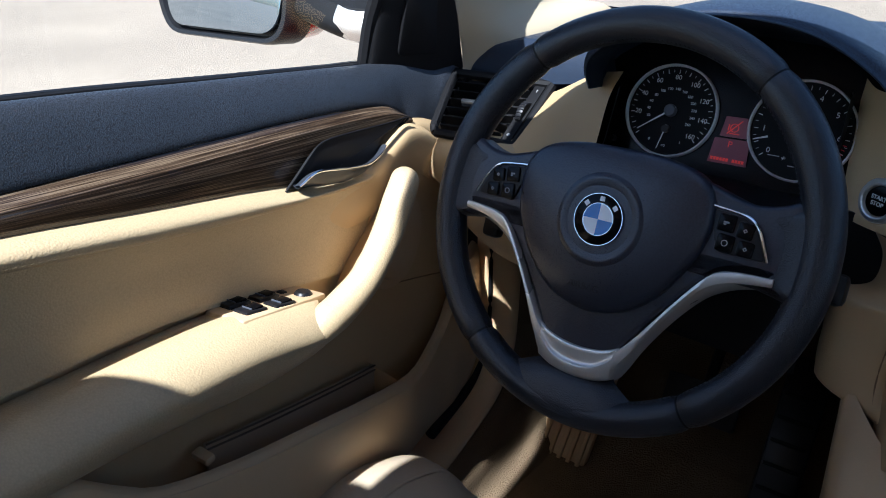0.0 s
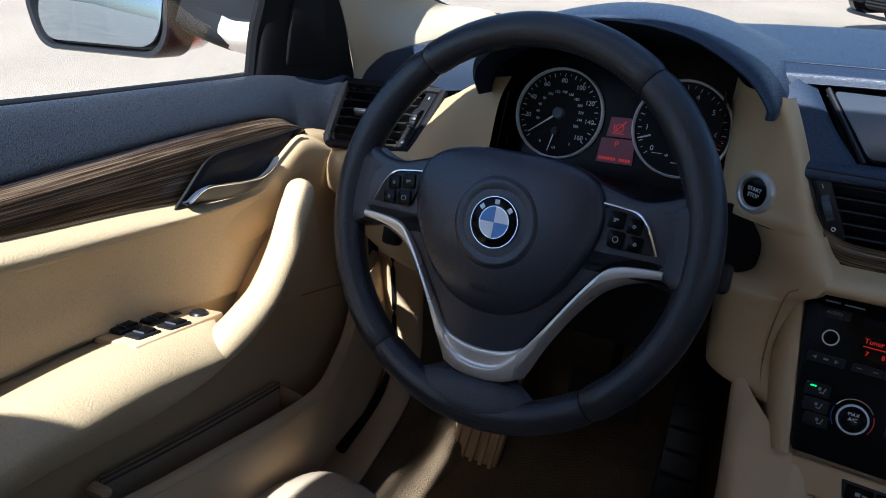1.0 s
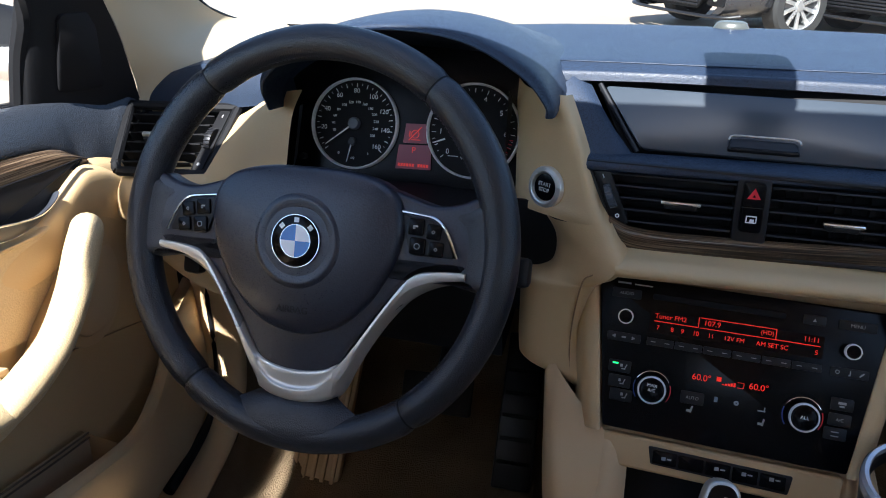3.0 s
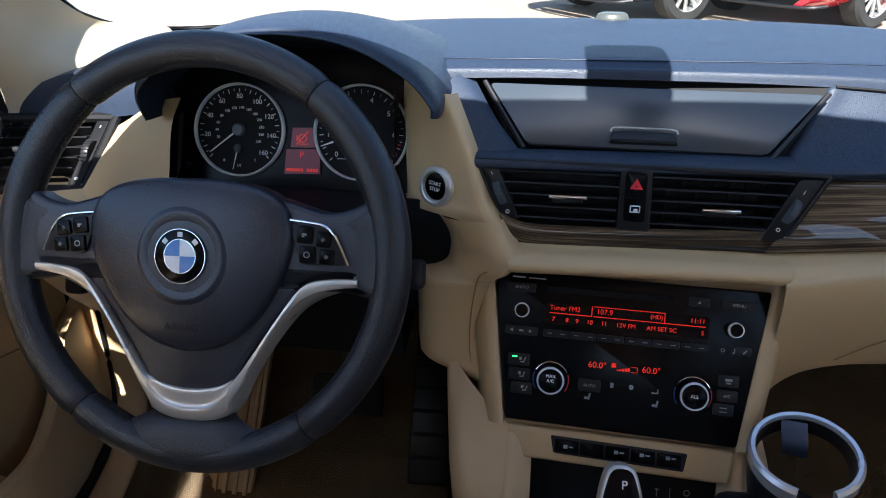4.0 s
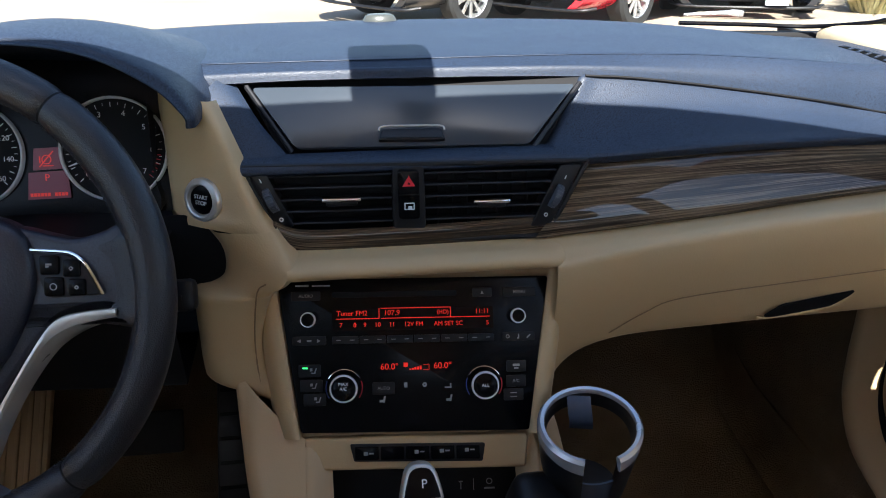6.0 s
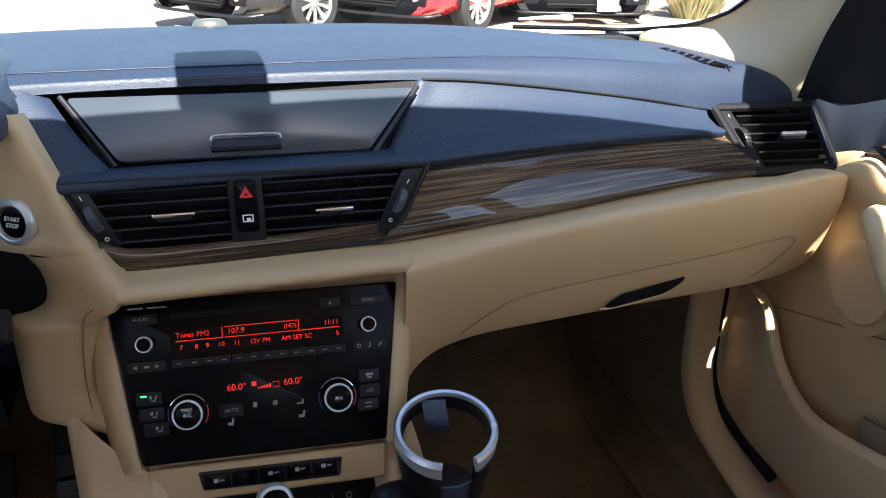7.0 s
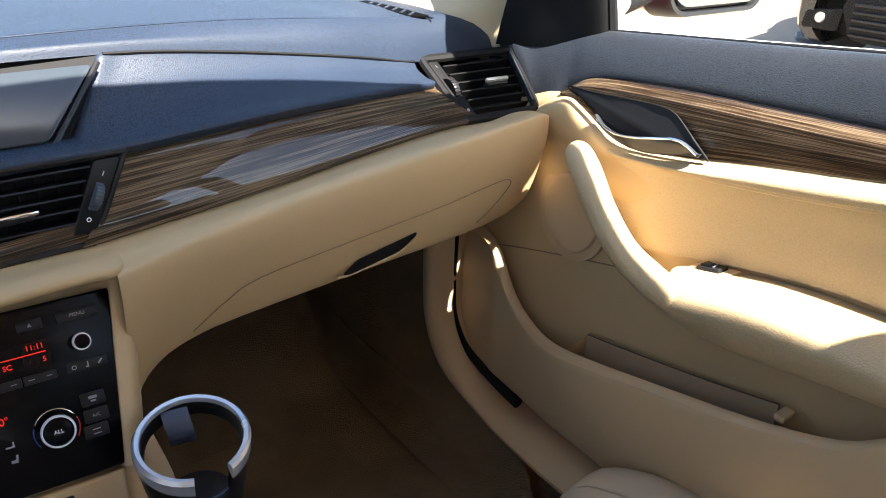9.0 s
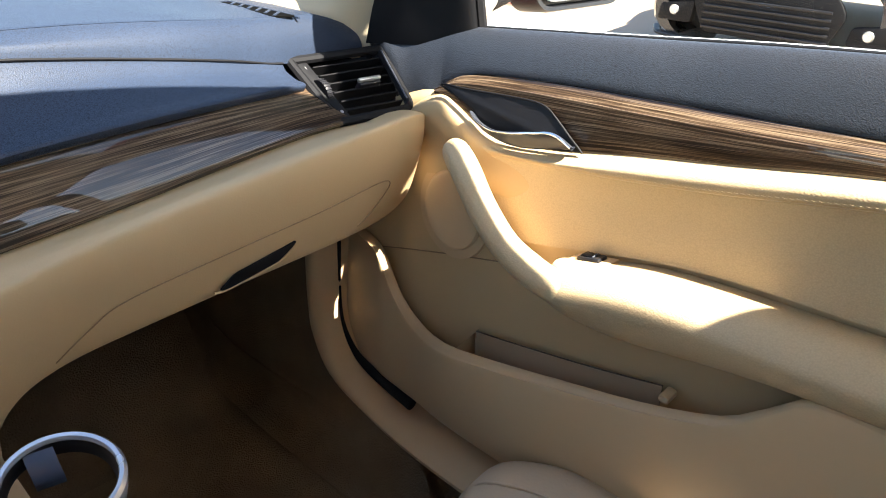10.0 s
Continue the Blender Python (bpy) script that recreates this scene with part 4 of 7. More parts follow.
part("screen_sill", sheet([[(x, 0.135, 1.034), (x, 0.124, 1.034), (x, 0.112, 1.031), (x, 0.108, 1.024), (x, 0.118, 1.019)] for x in (-0.152, -0.08, 0, 0.08, 0.13)], 4, 4), DASH_BLACK, dash)
SCR = plane_frame((0.01, 0.158, 1.058), (0.305, -0.010, -0.003), (0, 0.045, 0.049))
part("screen_recess", slab([(-0.165, 0.055), (0.170, 0.055), (0.108, -0.040), (-0.118, -0.040)], 0.002, at(SCR, 0, 0, -0.012)), MATT_BLACK, dash)
for a, b in (((-0.1535, 0.032), (-0.112, -0.035)), ((0.1545, 0.032), (0.103, -0.035))):
    part("screen_border", tube([tuple(SCR @ Vector((a[0], a[1], 0.001))), tuple(SCR @ Vector(((a[0] + b[0]) / 2, (a[1] + b[1]) / 2, 0.001))), tuple(SCR @ Vector((b[0], b[1], 0.001)))], 0.0025, 2, 8), PLASTIC_BLACK, dash)
cov = thing("screen_cover", "glossy grey closed compartment cover set in the dashboard", "screen cover")
part("cover_panel", slab(rounded([(-0.1490, 0.0295), (0.1498, 0.0295), (0.100, -0.0320), (-0.1095, -0.0320)], 0.006), 0.004, SCR, 0.001), COVER_GREY, cov)
part("pull_tab", merge(slab(rounded([(-0.037, -0.028), (0.024, -0.028), (0.020, -0.0155), (-0.033, -0.0155)], 0.003), 0.008, SCR, 0.003)), PLASTIC_BLACK, cov, "black pull tab with a bright edge")
part("tab_edge", tube([tuple(SCR @ Vector(p)) for p in ((-0.036, -0.0190, 0.0095), (-0.032, -0.0150, 0.0095), (-0.007, -0.0145, 0.0095), (0.019, -0.0150, 0.0095), (0.023, -0.0190, 0.0095))], 0.0009, 4, 8), SILVER, cov)
# wood inlay of the dash
Z_DW = curve([(-0.125, 0.966), (-0.10, 0.955), (-0.05, 0.953), (0.05, 0.954), (0.128, 0.958), (0.272, 0.967), (0.40, 0.974), (0.50, 0.973), (0.575, 0.965)])
Y_DW = curve([(-0.125, 0.10), (0.05, 0.098), (0.128, 0.100), (0.272, 0.105), (0.40, 0.118), (0.50, 0.138), (0.575, 0.158)])
rows = []
for k in range(11):
    xb = 0.112 + (0.572 - 0.112) * k / 10
    xt = 0.158 + (0.537 - 0.158) * k / 10
    yt, zt, yb, zb = Y_PADLOW(xt) + 0.005 - 0.0010 * k, Z_PADLOW(xt) - 0.007, Y_DW(xb), Z_DW(xb)
    rows.append([(xt, yt + 0.01, zt + 0.006), (xt, yt, zt), (xt * 0.55 + xb * 0.45, yt * 0.5 + yb * 0.5 - 0.005, zt * 0.5 + zb * 0.5 + 0.002), (xb, yb - 0.002, zb + 0.004), (xb, yb + 0.004, zb - 0.004)])
part("wood_inlay", sheet(rows, 3, 4), WOOD, dash, "glossy dark striped wood inlay")
part("wood_strip", sheet([[(x, 0.1035, Z_DW(x) + 0.020), (x, 0.1005, Z_DW(x) + 0.014), (x, 0.1015, Z_DW(x) + 0.002), (x, 0.107, Z_DW(x) - 0.006)] for x in (-0.122, -0.105, -0.08, -0.04, 0.0, 0.05, 0.10, 0.13)], 3, 3), WOOD, dash)
# beige lower panel on the passenger side: roll, face, glovebox
Z_GB = curve([(0.125, 0.790), (0.132, 0.806), (0.145, 0.824), (0.165, 0.837), (0.195, 0.845), (0.25, 0.849), (0.40, 0.852), (0.50, 0.852), (0.56, 0.853), (0.60, 0.857), (0.63, 0.864)])
Z_ROLL = curve([(0.125, 0.940), (0.20, 0.954), (0.32, 0.967), (0.45, 0.975), (0.55, 0.979), (0.61, 0.979), (0.64, 0.972), (0.66, 0.960)])
Y_ROLL = curve([(0.125, 0.070), (0.30, 0.074), (0.45, 0.080), (0.55, 0.087), (0.60, 0.094), (0.63, 0.102), (0.645, 0.116), (0.653, 0.145), (0.657, 0.19)])
rows = []
for x in (0.125, 0.132, 0.145, 0.165, 0.195, 0.23, 0.30, 0.38, 0.46, 0.53, 0.58, 0.61, 0.632, 0.647, 0.656):
    q = min(x, 0.575)
    zt, yt = Z_DW(q) - 0.003, Y_DW(q) + max(0, x - 0.575) * 0.8
    zb, yr, zr = Z_GB(min(x, 0.63)), Y_ROLL(x), Z_ROLL(x)
    rows.append([(x, yt + 0.02, zt + 0.006), (x, yt + 0.002, zt), (x, (yt + yr) / 2, (zt + zr) / 2 + 0.002), (x, yr + 0.006, zr + 0.0015), (x, yr, zr - 0.006), (x, yr + 0.002, zr * 0.7 + zb * 0.3), (x, yr + 0.014, zr * 0.3 + zb * 0.7), (x, yr + 0.026, zb + 0.004), (x, yr + 0.036, zb + 0.001), (x, yr + 0.06, zb + 0.006), (x, yr + 0.15, zb + 0.025), (x, yr + 0.33, zb + 0.05)])
part("lower_panel", sheet(rows, 4, 5), TAN, dash, "beige lower panel with the glovebox")
# glovebox lid joint and finger slot
def gb(x, z):
    """The panel's face at x and height z."""
    zt, zb, yr = Z_ROLL(x) - 0.006, Z_GB(min(x, 0.63)), Y_ROLL(x)
    k = min(1, max(0, (zt - z) / (zt - zb)))
    return yr + 0.026 * k ** 1.9 - 0.0006


part("lid_joint", tube([(x, gb(x, z), z) for x, z in ((0.185, 0.857), (0.215, 0.880), (0.25, 0.895), (0.36, 0.903), (0.47, 0.909), (0.54, 0.915), (0.566, 0.914), (0.573, 0.906), (0.562, 0.892), (0.545, 0.876), (0.530, 0.866))], 0.0006, 5, 6), JOINT_TAN, dash)
FS = plane_frame((0.388, gb(0.388, 0.873) - 0.0005, 0.873), (1, 0.06, 0.05), (0, -0.30, 1))
# no recess is cut: a flat black patch gives the slot's shade
part("slot_shade", slab(rounded([(-0.047, -0.0085), (-0.036, -0.0110), (0.026, -0.0075), (0.044, 0.0040), (0.048, 0.0100), (-0.030, 0.0045)], 0.004), 0.0015, FS), MATT_BLACK, dash, "flat black patch for the shade in the glovebox's finger slot")
part("slot_lip", tube([tuple(FS @ Vector(p)) for p in ((-0.052, -0.0095, 0.0), (-0.036, -0.0120, 0.0008), (0.028, -0.0090, 0.0008), (0.048, 0.0035, 0.0))], 0.0012, 4, 8), TAN, dash)
# beige band over the radio and round the start button
part("centre_band", sheet([[(x, 0.112, 0.962), (x, 0.100, 0.954), (x, 0.083, 0.952), (x, 0.073, 0.946), (x, 0.075, 0.938), (x, 0.095, 0.932), (x, 0.14, 0.931)] for x in (-0.112, -0.09, -0.05, 0, 0.05, 0.10, 0.127)] + [[(0.150, y + 0.03, z - 0.002) for y, z in ((0.112, 0.962), (0.100, 0.954), (0.083, 0.952), (0.073, 0.946), (0.075, 0.938), (0.095, 0.932), (0.14, 0.931))]], 3, 4), TAN, dash)
rows = [[(-0.218, 0.175, 1.088), (-0.206, 0.150, 1.085), (-0.187, 0.136, 1.084), (-0.172, 0.136, 1.082), (-0.165, 0.15, 1.08)],
        [(-0.220, 0.175, 1.05), (-0.208, 0.148, 1.05), (-0.182, 0.128, 1.050), (-0.158, 0.114, 1.050), (-0.15, 0.13, 1.05)],
        [(-0.220, 0.170, 1.00), (-0.208, 0.140, 1.00), (-0.180, 0.119, 1.00), (-0.140, 0.097, 1.00), (-0.13, 0.12, 1.00)],
        [(-0.218, 0.160, 0.985), (-0.206, 0.132, 0.985), (-0.178, 0.110, 0.985), (-0.131, 0.091, 0.983), (-0.12, 0.12, 0.983)],
        [(-0.215, 0.150, 0.977), (-0.203, 0.128, 0.977), (-0.176, 0.108, 0.977), (-0.127, 0.089, 0.974), (-0.115, 0.11, 0.974)]]
part("start_panel", sheet(rows, 5, 5), TAN, dash, "beige cheek round the start button")
rows = []
for z, xl, xr, yr in ((0.9785, -0.178, -0.126, 0.0905), (0.962, -0.168, -0.118, 0.085), (0.948, -0.165, -0.110, 0.075), (0.935, -0.166, -0.116, 0.074), (0.927, -0.170, -0.126, 0.079), (0.921, -0.181, -0.132, 0.083), (0.917, -0.196, -0.136, 0.085), (0.90, -0.197, -0.142, 0.087), (0.87, -0.197, -0.147, 0.090), (0.850, -0.197, -0.143, 0.091), (0.836, -0.196, -0.135, 0.086), (0.828, -0.194, -0.130, 0.080), (0.822, -0.182, -0.125, 0.076), (0.816, -0.160, -0.120, 0.070), (0.808, -0.146, -0.114, 0.062), (0.796, -0.128, -0.104, 0.050)):
    rows.append([(xl - 0.004, 0.125, z), (xl, 0.108, z), (xl * 0.72 + xr * 0.28, 0.092 if z < 0.92 else 0.094, z), (xr, yr, z), (xr + 0.01, yr + 0.02, z)])
part("column_cheek", sheet(rows, 3, 4), TAN, dash)
# flat black sheet in place of the shaded recess by the column
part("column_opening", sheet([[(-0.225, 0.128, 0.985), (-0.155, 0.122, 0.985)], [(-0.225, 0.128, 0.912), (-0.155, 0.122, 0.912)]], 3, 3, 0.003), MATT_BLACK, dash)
# start button
SB = at(plane_frame((-0.1790, 0.1205, 1.0005), (0.78, -0.52, 0), (-0.10, 0.25, 1)), 0, 0, 0.0035)
st = part("start_button", lathe([(0.0192, -0.006), (0.0195, 0.001), (0.0184, 0.0030), (0.0150, 0.0044), (0.0138, 0.0040), (0.0128, 0.001)], 40, SB), SILVER, dash, "round start button with a satin ring")
part("button_cap", lathe([(0.0, 0.0024), (0.008, 0.0026), (0.0122, 0.0020), (0.0130, -0.001)], 36, SB), PIANO_BLACK, st)
part("button_lettering", merge(words("START", 0.0050, SB, 0, 0.0026, 0.0028), words("STOP", 0.0050, SB, 0, -0.0026, 0.0028)), WHITE_MARK, st)


# ---- air vents ----
def slat_line(F, u0, u1, v, deep=0.012):
    return slab(rounded([(u0, -0.0009), (u1, -0.0009), (u1, 0.0009), (u0, 0.0009)], 0.0004, 1), deep, F @ pose(0, v, -deep - 0.001, 0, 0, 0) @ pose(0, 0, 0, 0, 0, 0), 0.0005, 0, 1)


V = plane_frame((0.002, 0.104, 0.990), (1, -0.02, -0.01), (0, 0.10, 1))
vent = thing("centre_vents", "pair of black dashboard air vents with bright tabs", "air vent")
part("housing", slab([(-0.1474, 0.0395), (0.1537, 0.0385), (0.1193, -0.0308), (-0.1177, -0.0300)][::-1], 0.004, at(V, 0, 0, -0.024), 0.001), MATT_BLACK, vent)
for name, pts in (("rim_top", ((-0.1474, 0.0385), (0.1537, 0.0375))), ("rim_left", ((-0.1474, 0.0385), (-0.1167, -0.0300))), ("rim_right", ((0.1537, 0.0375), (0.1193, -0.0300))), ("rim_bottom", ((-0.1167, -0.0300), (0.1193, -0.0308)))):
    a, b = pts
    part(name, tube([tuple(V @ Vector((*a, -0.003))), tuple(V @ Vector((*b, -0.003)))], 0.0028, 3, 8), PLASTIC_BLACK, vent)
for k in range(6):
    v = 0.0300 - k * 0.0105
    ul, ur = -0.128 + (0.0305 - v) * 0.36, 0.126 - (0.0305 - v) * 0.42
    part("slat", slat_line(V, ul, -0.0205, v), PLASTIC_BLACK, vent)
    part("slat", slat_line(V, 0.0085, ur, v), PLASTIC_BLACK, vent)
for k in range(7):
    u = 0.022 + k * 0.0135
    part("vane", block((0.0012, 0.052, 0.010), at(V, u, 0.003, -0.019)), MATT_BLACK, vent)
for u, v, w in ((-0.0645, 0.0100, 0.034), (0.067, 0.0046, 0.033)):
    tb = part("adjuster", block((w * 0.8, 0.007, 0.012), at(V, u, v - 0.003, -0.002), 0.002), PLASTIC_BLACK, vent)
    part("tab_trim", block((w, 0.0038, 0.007), at(V, u, v, 0.003), 0.0015), CHROME, tb)
part("centre_post", slab(rounded([(-0.0205, 0.037), (0.0075, 0.037), (0.0095, -0.029), (-0.0195, -0.029)][::-1], 0.003), 0.020, at(V, 0, 0, -0.020), 0.002), PLASTIC_BLACK, vent)
for sgn, pts in ((-1, [(-0.143, 0.0345), (-0.128, 0.0345), (-0.106, -0.0145), (-0.122, -0.0145)]), (1, [(0.129, 0.0345), (0.149, 0.0345), (0.1215, -0.0215), (0.103, -0.0215)])):
    c = (sum(p[0] for p in pts) / 4, sum(p[1] for p in pts) / 4)
    tw = part("wheel_plate", slab(rounded(pts[::-1], 0.003), 0.018, at(V, 0, 0, -0.018), 0.001), PLASTIC_BLACK, vent)
    lean = 24 if sgn < 0 else -26
    part("thumbwheel", lathe([(0.0, -0.003), (0.011, -0.003), (0.0115, -0.002), (0.0115, 0.002), (0.011, 0.003), (0.0, 0.003)], 30, at(V, c[0], c[1], -0.002, lean) @ pose(0, 0, 0, 0, 90, 0)), GREY_PLASTIC, tw)
    for k in range(9):
        part("ridge", block((0.006, 0.0009, 0.0014), at(V, c[0], c[1], 0, lean) @ pose(0, 0.0115 * math.sin((k - 4) * 0.26), -0.002 + 0.0115 * math.cos((k - 4) * 0.26), 0, 0, 0)), GREY_PLASTIC, tw)
    dv = (math.sin(radians(lean)), math.cos(radians(lean)))
    part("open_mark", slab(rect(0.0008, 0.004, 0, 0), 0.0003, at(V, c[0] - dv[0] * 0.019, c[1] + dv[1] * 0.019, 0.0003, lean)), WHITE_MARK, tw)
    part("closed_mark", lathe([(0.0011, 0), (0.0011, 0.0004), (0.0019, 0.0004), (0.0019, 0)], 16, at(V, c[0] + dv[0] * 0.019, c[1] - dv[1] * 0.019, 0.0001)), WHITE_MARK, tw)
hz = part("hazard_button", slab(rounded([(-0.0158, 0.0348), (0.0028, 0.0340), (0.0036, -0.0100), (-0.0152, -0.0095)][::-1], 0.004), 0.0045, V, 0.0015), PIANO_BLACK, vent, "hazard and door lock buttons")
tri = [(-0.0062 - 0.0056, 0.0200), (-0.0062 + 0.0056, 0.0200), (-0.0062, 0.0295)]
tri2 = [(-0.0062 - 0.0012, 0.0218), (-0.0062 + 0.0012, 0.0218), (-0.0062, 0.0240)]
part("hazard_mark", slab(tri, 0.0003, at(V, 0, 0, 0.0046)), RED_MARK, hz)
part("hazard_mark_inner", slab(tri2, 0.0003, at(V, 0, 0, 0.0050)), PIANO_BLACK, hz)
part("button_gap", slab(rect(0.0175, 0.0007, -0.0062, 0.0125), 0.0002, at(V, 0, 0, 0.0046)), MATT_BLACK, hz)
part("lock_mark", merge(slab(rect(0.0085, 0.0010, -0.0058, -0.0005), 0.0003, at(V, 0, 0, 0.0046)), slab(rect(0.0085, 0.0010, -0.0058, 0.0050), 0.0003, at(V, 0, 0, 0.0046)), slab(rect(0.0010, 0.006, -0.0098, 0.0022), 0.0003, at(V, 0, 0, 0.0046)), slab(rect(0.0010, 0.006, -0.0018, 0.0022), 0.0003, at(V, 0, 0, 0.0046)), slab(rect(0.0035, 0.0026, -0.0052, 0.0012), 0.0003, at(V, 0, 0, 0.0046))), WHITE_MARK, hz)


def side_vent(s):
    F = plane_frame((s * 0.610, 0.187, 0.999), (1, -0.13 * s, 0), (0, 0.082, 0.058))
    v = thing("side_vent", "black slatted air vent at the end of the dashboard", "air vent", "side vents")
    m = lambda pts: [(s * u, w) for u, w in pts][::-1 if s < 0 else 1]
    part("housing", slab(m([(-0.080, 0.054), (0.062, 0.054), (0.056, -0.050), (-0.064, -0.052)]), 0.004, at(F, 0, 0, -0.024)), MATT_BLACK, v)
    edge = [(-0.070, 0.046), (0.058, 0.046), (0.050, -0.040), (0.044, -0.048), (-0.056, -0.049)]
    for a, b in zip(edge, edge[1:] + edge[:1]):
        part("rim", tube([tuple(F @ Vector((s * a[0], a[1], 0.0))), tuple(F @ Vector((s * b[0], b[1], 0.0)))], 0.0055, 3, 8), MATT_BLACK, v)
    for k in range(6):
        w = 0.034 - k * 0.0135
        a, b = -0.044 + (0.034 - w) * 0.16, 0.052 - (0.034 - w) * 0.1
        part("slat", slat_line(F, min(s * a, s * b), max(s * a, s * b), w, 0.014), MATT_BLACK, v)
    pl = part("wheel_plate", slab(rounded(m([(-0.062, 0.042), (-0.049, 0.042), (-0.036, -0.044), (-0.049, -0.044)]), 0.003), 0.016, at(F, 0, 0, -0.016), 0.001), MATT_BLACK, v)
    part("thumbwheel", lathe([(0.0, -0.0035), (0.015, -0.0035), (0.0155, -0.002), (0.0155, 0.002), (0.015, 0.0035), (0.0, 0.0035)], 30, at(F, -s * 0.0490, 0.0, -0.006, s * 9) @ pose(0, 0, 0, 0, 90, 0)), PLASTIC_BLACK, pl)
    for k in range(9):
        part("ridge", block((0.007, 0.0010, 0.0016), at(F, -s * 0.0490, 0, 0, s * 9) @ pose(0, 0.0155 * math.sin((k - 4) * 0.26), -0.006 + 0.0155 * math.cos((k - 4) * 0.26), 0, 0, 0)), PLASTIC_BLACK, pl)
    part("open_mark", slab(rect(0.001, 0.004), 0.0003, at(F, -s * 0.0545, 0.033, 0.0003, s * 9)), GREY_MARK, pl)
    part("closed_mark", lathe([(0.0, 0.0008), (0.0018, 0.0006), (0.0022, 0)], 16, at(F, -s * 0.0435, -0.035, 0.0001)), GREY_MARK, pl)
    ad = part("adjuster", block((0.030, 0.008, 0.014), at(F, s * 0.012, -0.003, -0.002), 0.002), PLASTIC_BLACK, v)
    part("tab_trim", block((0.032, 0.005, 0.006), at(F, s * 0.012, -0.001, 0.006), 0.002), SILVER, ad)
    # same trim both sides; black on the driver's, where its edge is in shade
    part("edge_trim", tube([tuple(F @ Vector((s * 0.055, 0.040, 0.004))), tuple(F @ Vector((s * 0.051, 0.0, 0.004))), tuple(F @ Vector((s * 0.047, -0.036, 0.004)))], 0.0011, 3, 8), GREY_PLASTIC if s > 0 else MATT_BLACK, v)
    return v


side_vent(1)
side_vent(-1)
# defroster grille at the passenger end of the top pad
gr = thing("defroster_grille", "small black side window defroster grille in the dash top", "defroster grille")
G0 = plane_frame((0.560, 0.298, 1.0715), (0.05, -1, -0.010), (1, 0.05, -0.040))
part("grille_tray", slab(rounded([(-0.074, -0.006), (0.044, -0.022), (0.052, 0.006), (-0.066, 0.006)], 0.004), 0.0020, G0), VENT_BLACK, gr)
for k in range(6):
    part("bar", block((0.0035, 0.018 + k * 0.002, 0.0012), at(G0, -0.052 + k * 0.0172, -0.002 - k * 0.001, 0.0024, 38), 0.0005), DASH_BLACK, gr)
part("grille_rim", tube([tuple(G0 @ Vector(p)) for p in ((-0.078, 0.001, 0.0), (-0.068, 0.0075, 0.0012), (0.0, 0.0085, 0.0012), (0.055, 0.0085, -0.0006))], 0.0014, 4, 8), DASH_BLACK, gr)
solo("light_sensor", lathe([(0.0, 0.010), (0.012, 0.0098), (0.015, 0.008), (0.0175, 0.002), (0.018, -0.004)], 32, pose(-0.005, 0.465, 1.101) @ Matrix.Diagonal((1.2, 0.8, 1, 1))), SENSOR_GREY, "small translucent sensor dome on the dash top", "sensor")


# ---- instrument cluster ----
clu = thing("instrument_cluster", "black instrument cluster with two bright ringed dials", "instrument cluster")
G = plane_frame((-0.380, 0.161, 1.0365), (1, 0, 0), (0, 0.34, 1))
part("face", slab(rounded([(-0.090, -0.056), (0.185, -0.056), (0.190, 0.03), (0.16, 0.075), (-0.04, 0.085), (-0.092, 0.05)], 0.02), 0.003, at(G, 0, 0, -0.006)), PIANO_BLACK, clu)


def dial(u0, v0, r, name, nums, minor, a0, a1, radius, size):
    d = part(name, lathe([(0.0, 0.0), (r - 0.002, 0.0), (r - 0.002, -0.002)], 56, at(G, u0, v0, -0.001)), MATT_BLACK, clu)
    part("bezel", lathe([(r - 0.0014, -0.001), (r - 0.0011, 0.004), (r - 0.0002, 0.0050), (r + 0.0007, 0.004), (r + 0.0010, -0.002)], 64, at(G, u0, v0, -0.001)), BEZEL, d)
    ticks = []
    for k in range(minor + 1):
        a = radians(a0 + (a1 - a0) * k / minor)
        big = k % 2 == 0
        ln = 0.0040 if big else 0.0024
        ticks.append(slab(rect(ln, 0.0007 if big else 0.0004, 0, 0), 0.0002, at(G, u0, v0, 0.0) @ pose(0, 0, 0, 0, 0, math.degrees(a)) @ pose(r - 0.0045 - ln / 2, 0, 0.0002)))
    part("ticks", merge(*ticks), WHITE_MARK, d)
    txt = []
    for k, n in enumerate(nums):
        a = radians(a0 + (a1 - a0) * k / (len(nums) - 1))
        if n:
            txt.append(words(n, size, G, u0 + radius * math.cos(a), v0 + radius * math.sin(a), 0.0003))
    part("numerals", merge(*txt), WHITE_MARK, d)
    return d


d1 = dial(0.0, 0.0, 0.0445, "speedometer", ["", "20", "40", "60", "80", "100", "120", "140", "160"], 32, 222, -42, 0.0325, 0.0064)
ks = []
for k, n in enumerate(["20", "40", "60", "80", "100", "120", "140", "160", "180", "200", "220", "240", "260"]):
    a = radians(200 - k * 19.2)
    ks.append(words(n, 0.0036, G, 0.0225 * math.cos(a), 0.0215 * math.sin(a), 0.0003))
part("inner_numerals", merge(*ks), WHITE_MARK, d1)
part("needle", slab([(-0.006, -0.0009), (0.036, -0.0004), (0.036, 0.0004), (-0.006, 0.0009)], 0.0008, at(G, 0, 0, 0.003, 218)), WHITE_MARK, d1)
part("needle_hub", lathe([(0.0, 0.006), (0.005, 0.0055), (0.0062, 0.003), (0.0062, 0)], 24, at(G, 0, 0, 0)), GREY_PLASTIC, d1)
part("fuel_needle", slab([(-0.002, -0.0006), (0.021, -0.0003), (0.021, 0.0003), (-0.002, 0.0006)], 0.0008, at(G, -0.001, -0.018, 0.002, 258)), WHITE_MARK, d1)
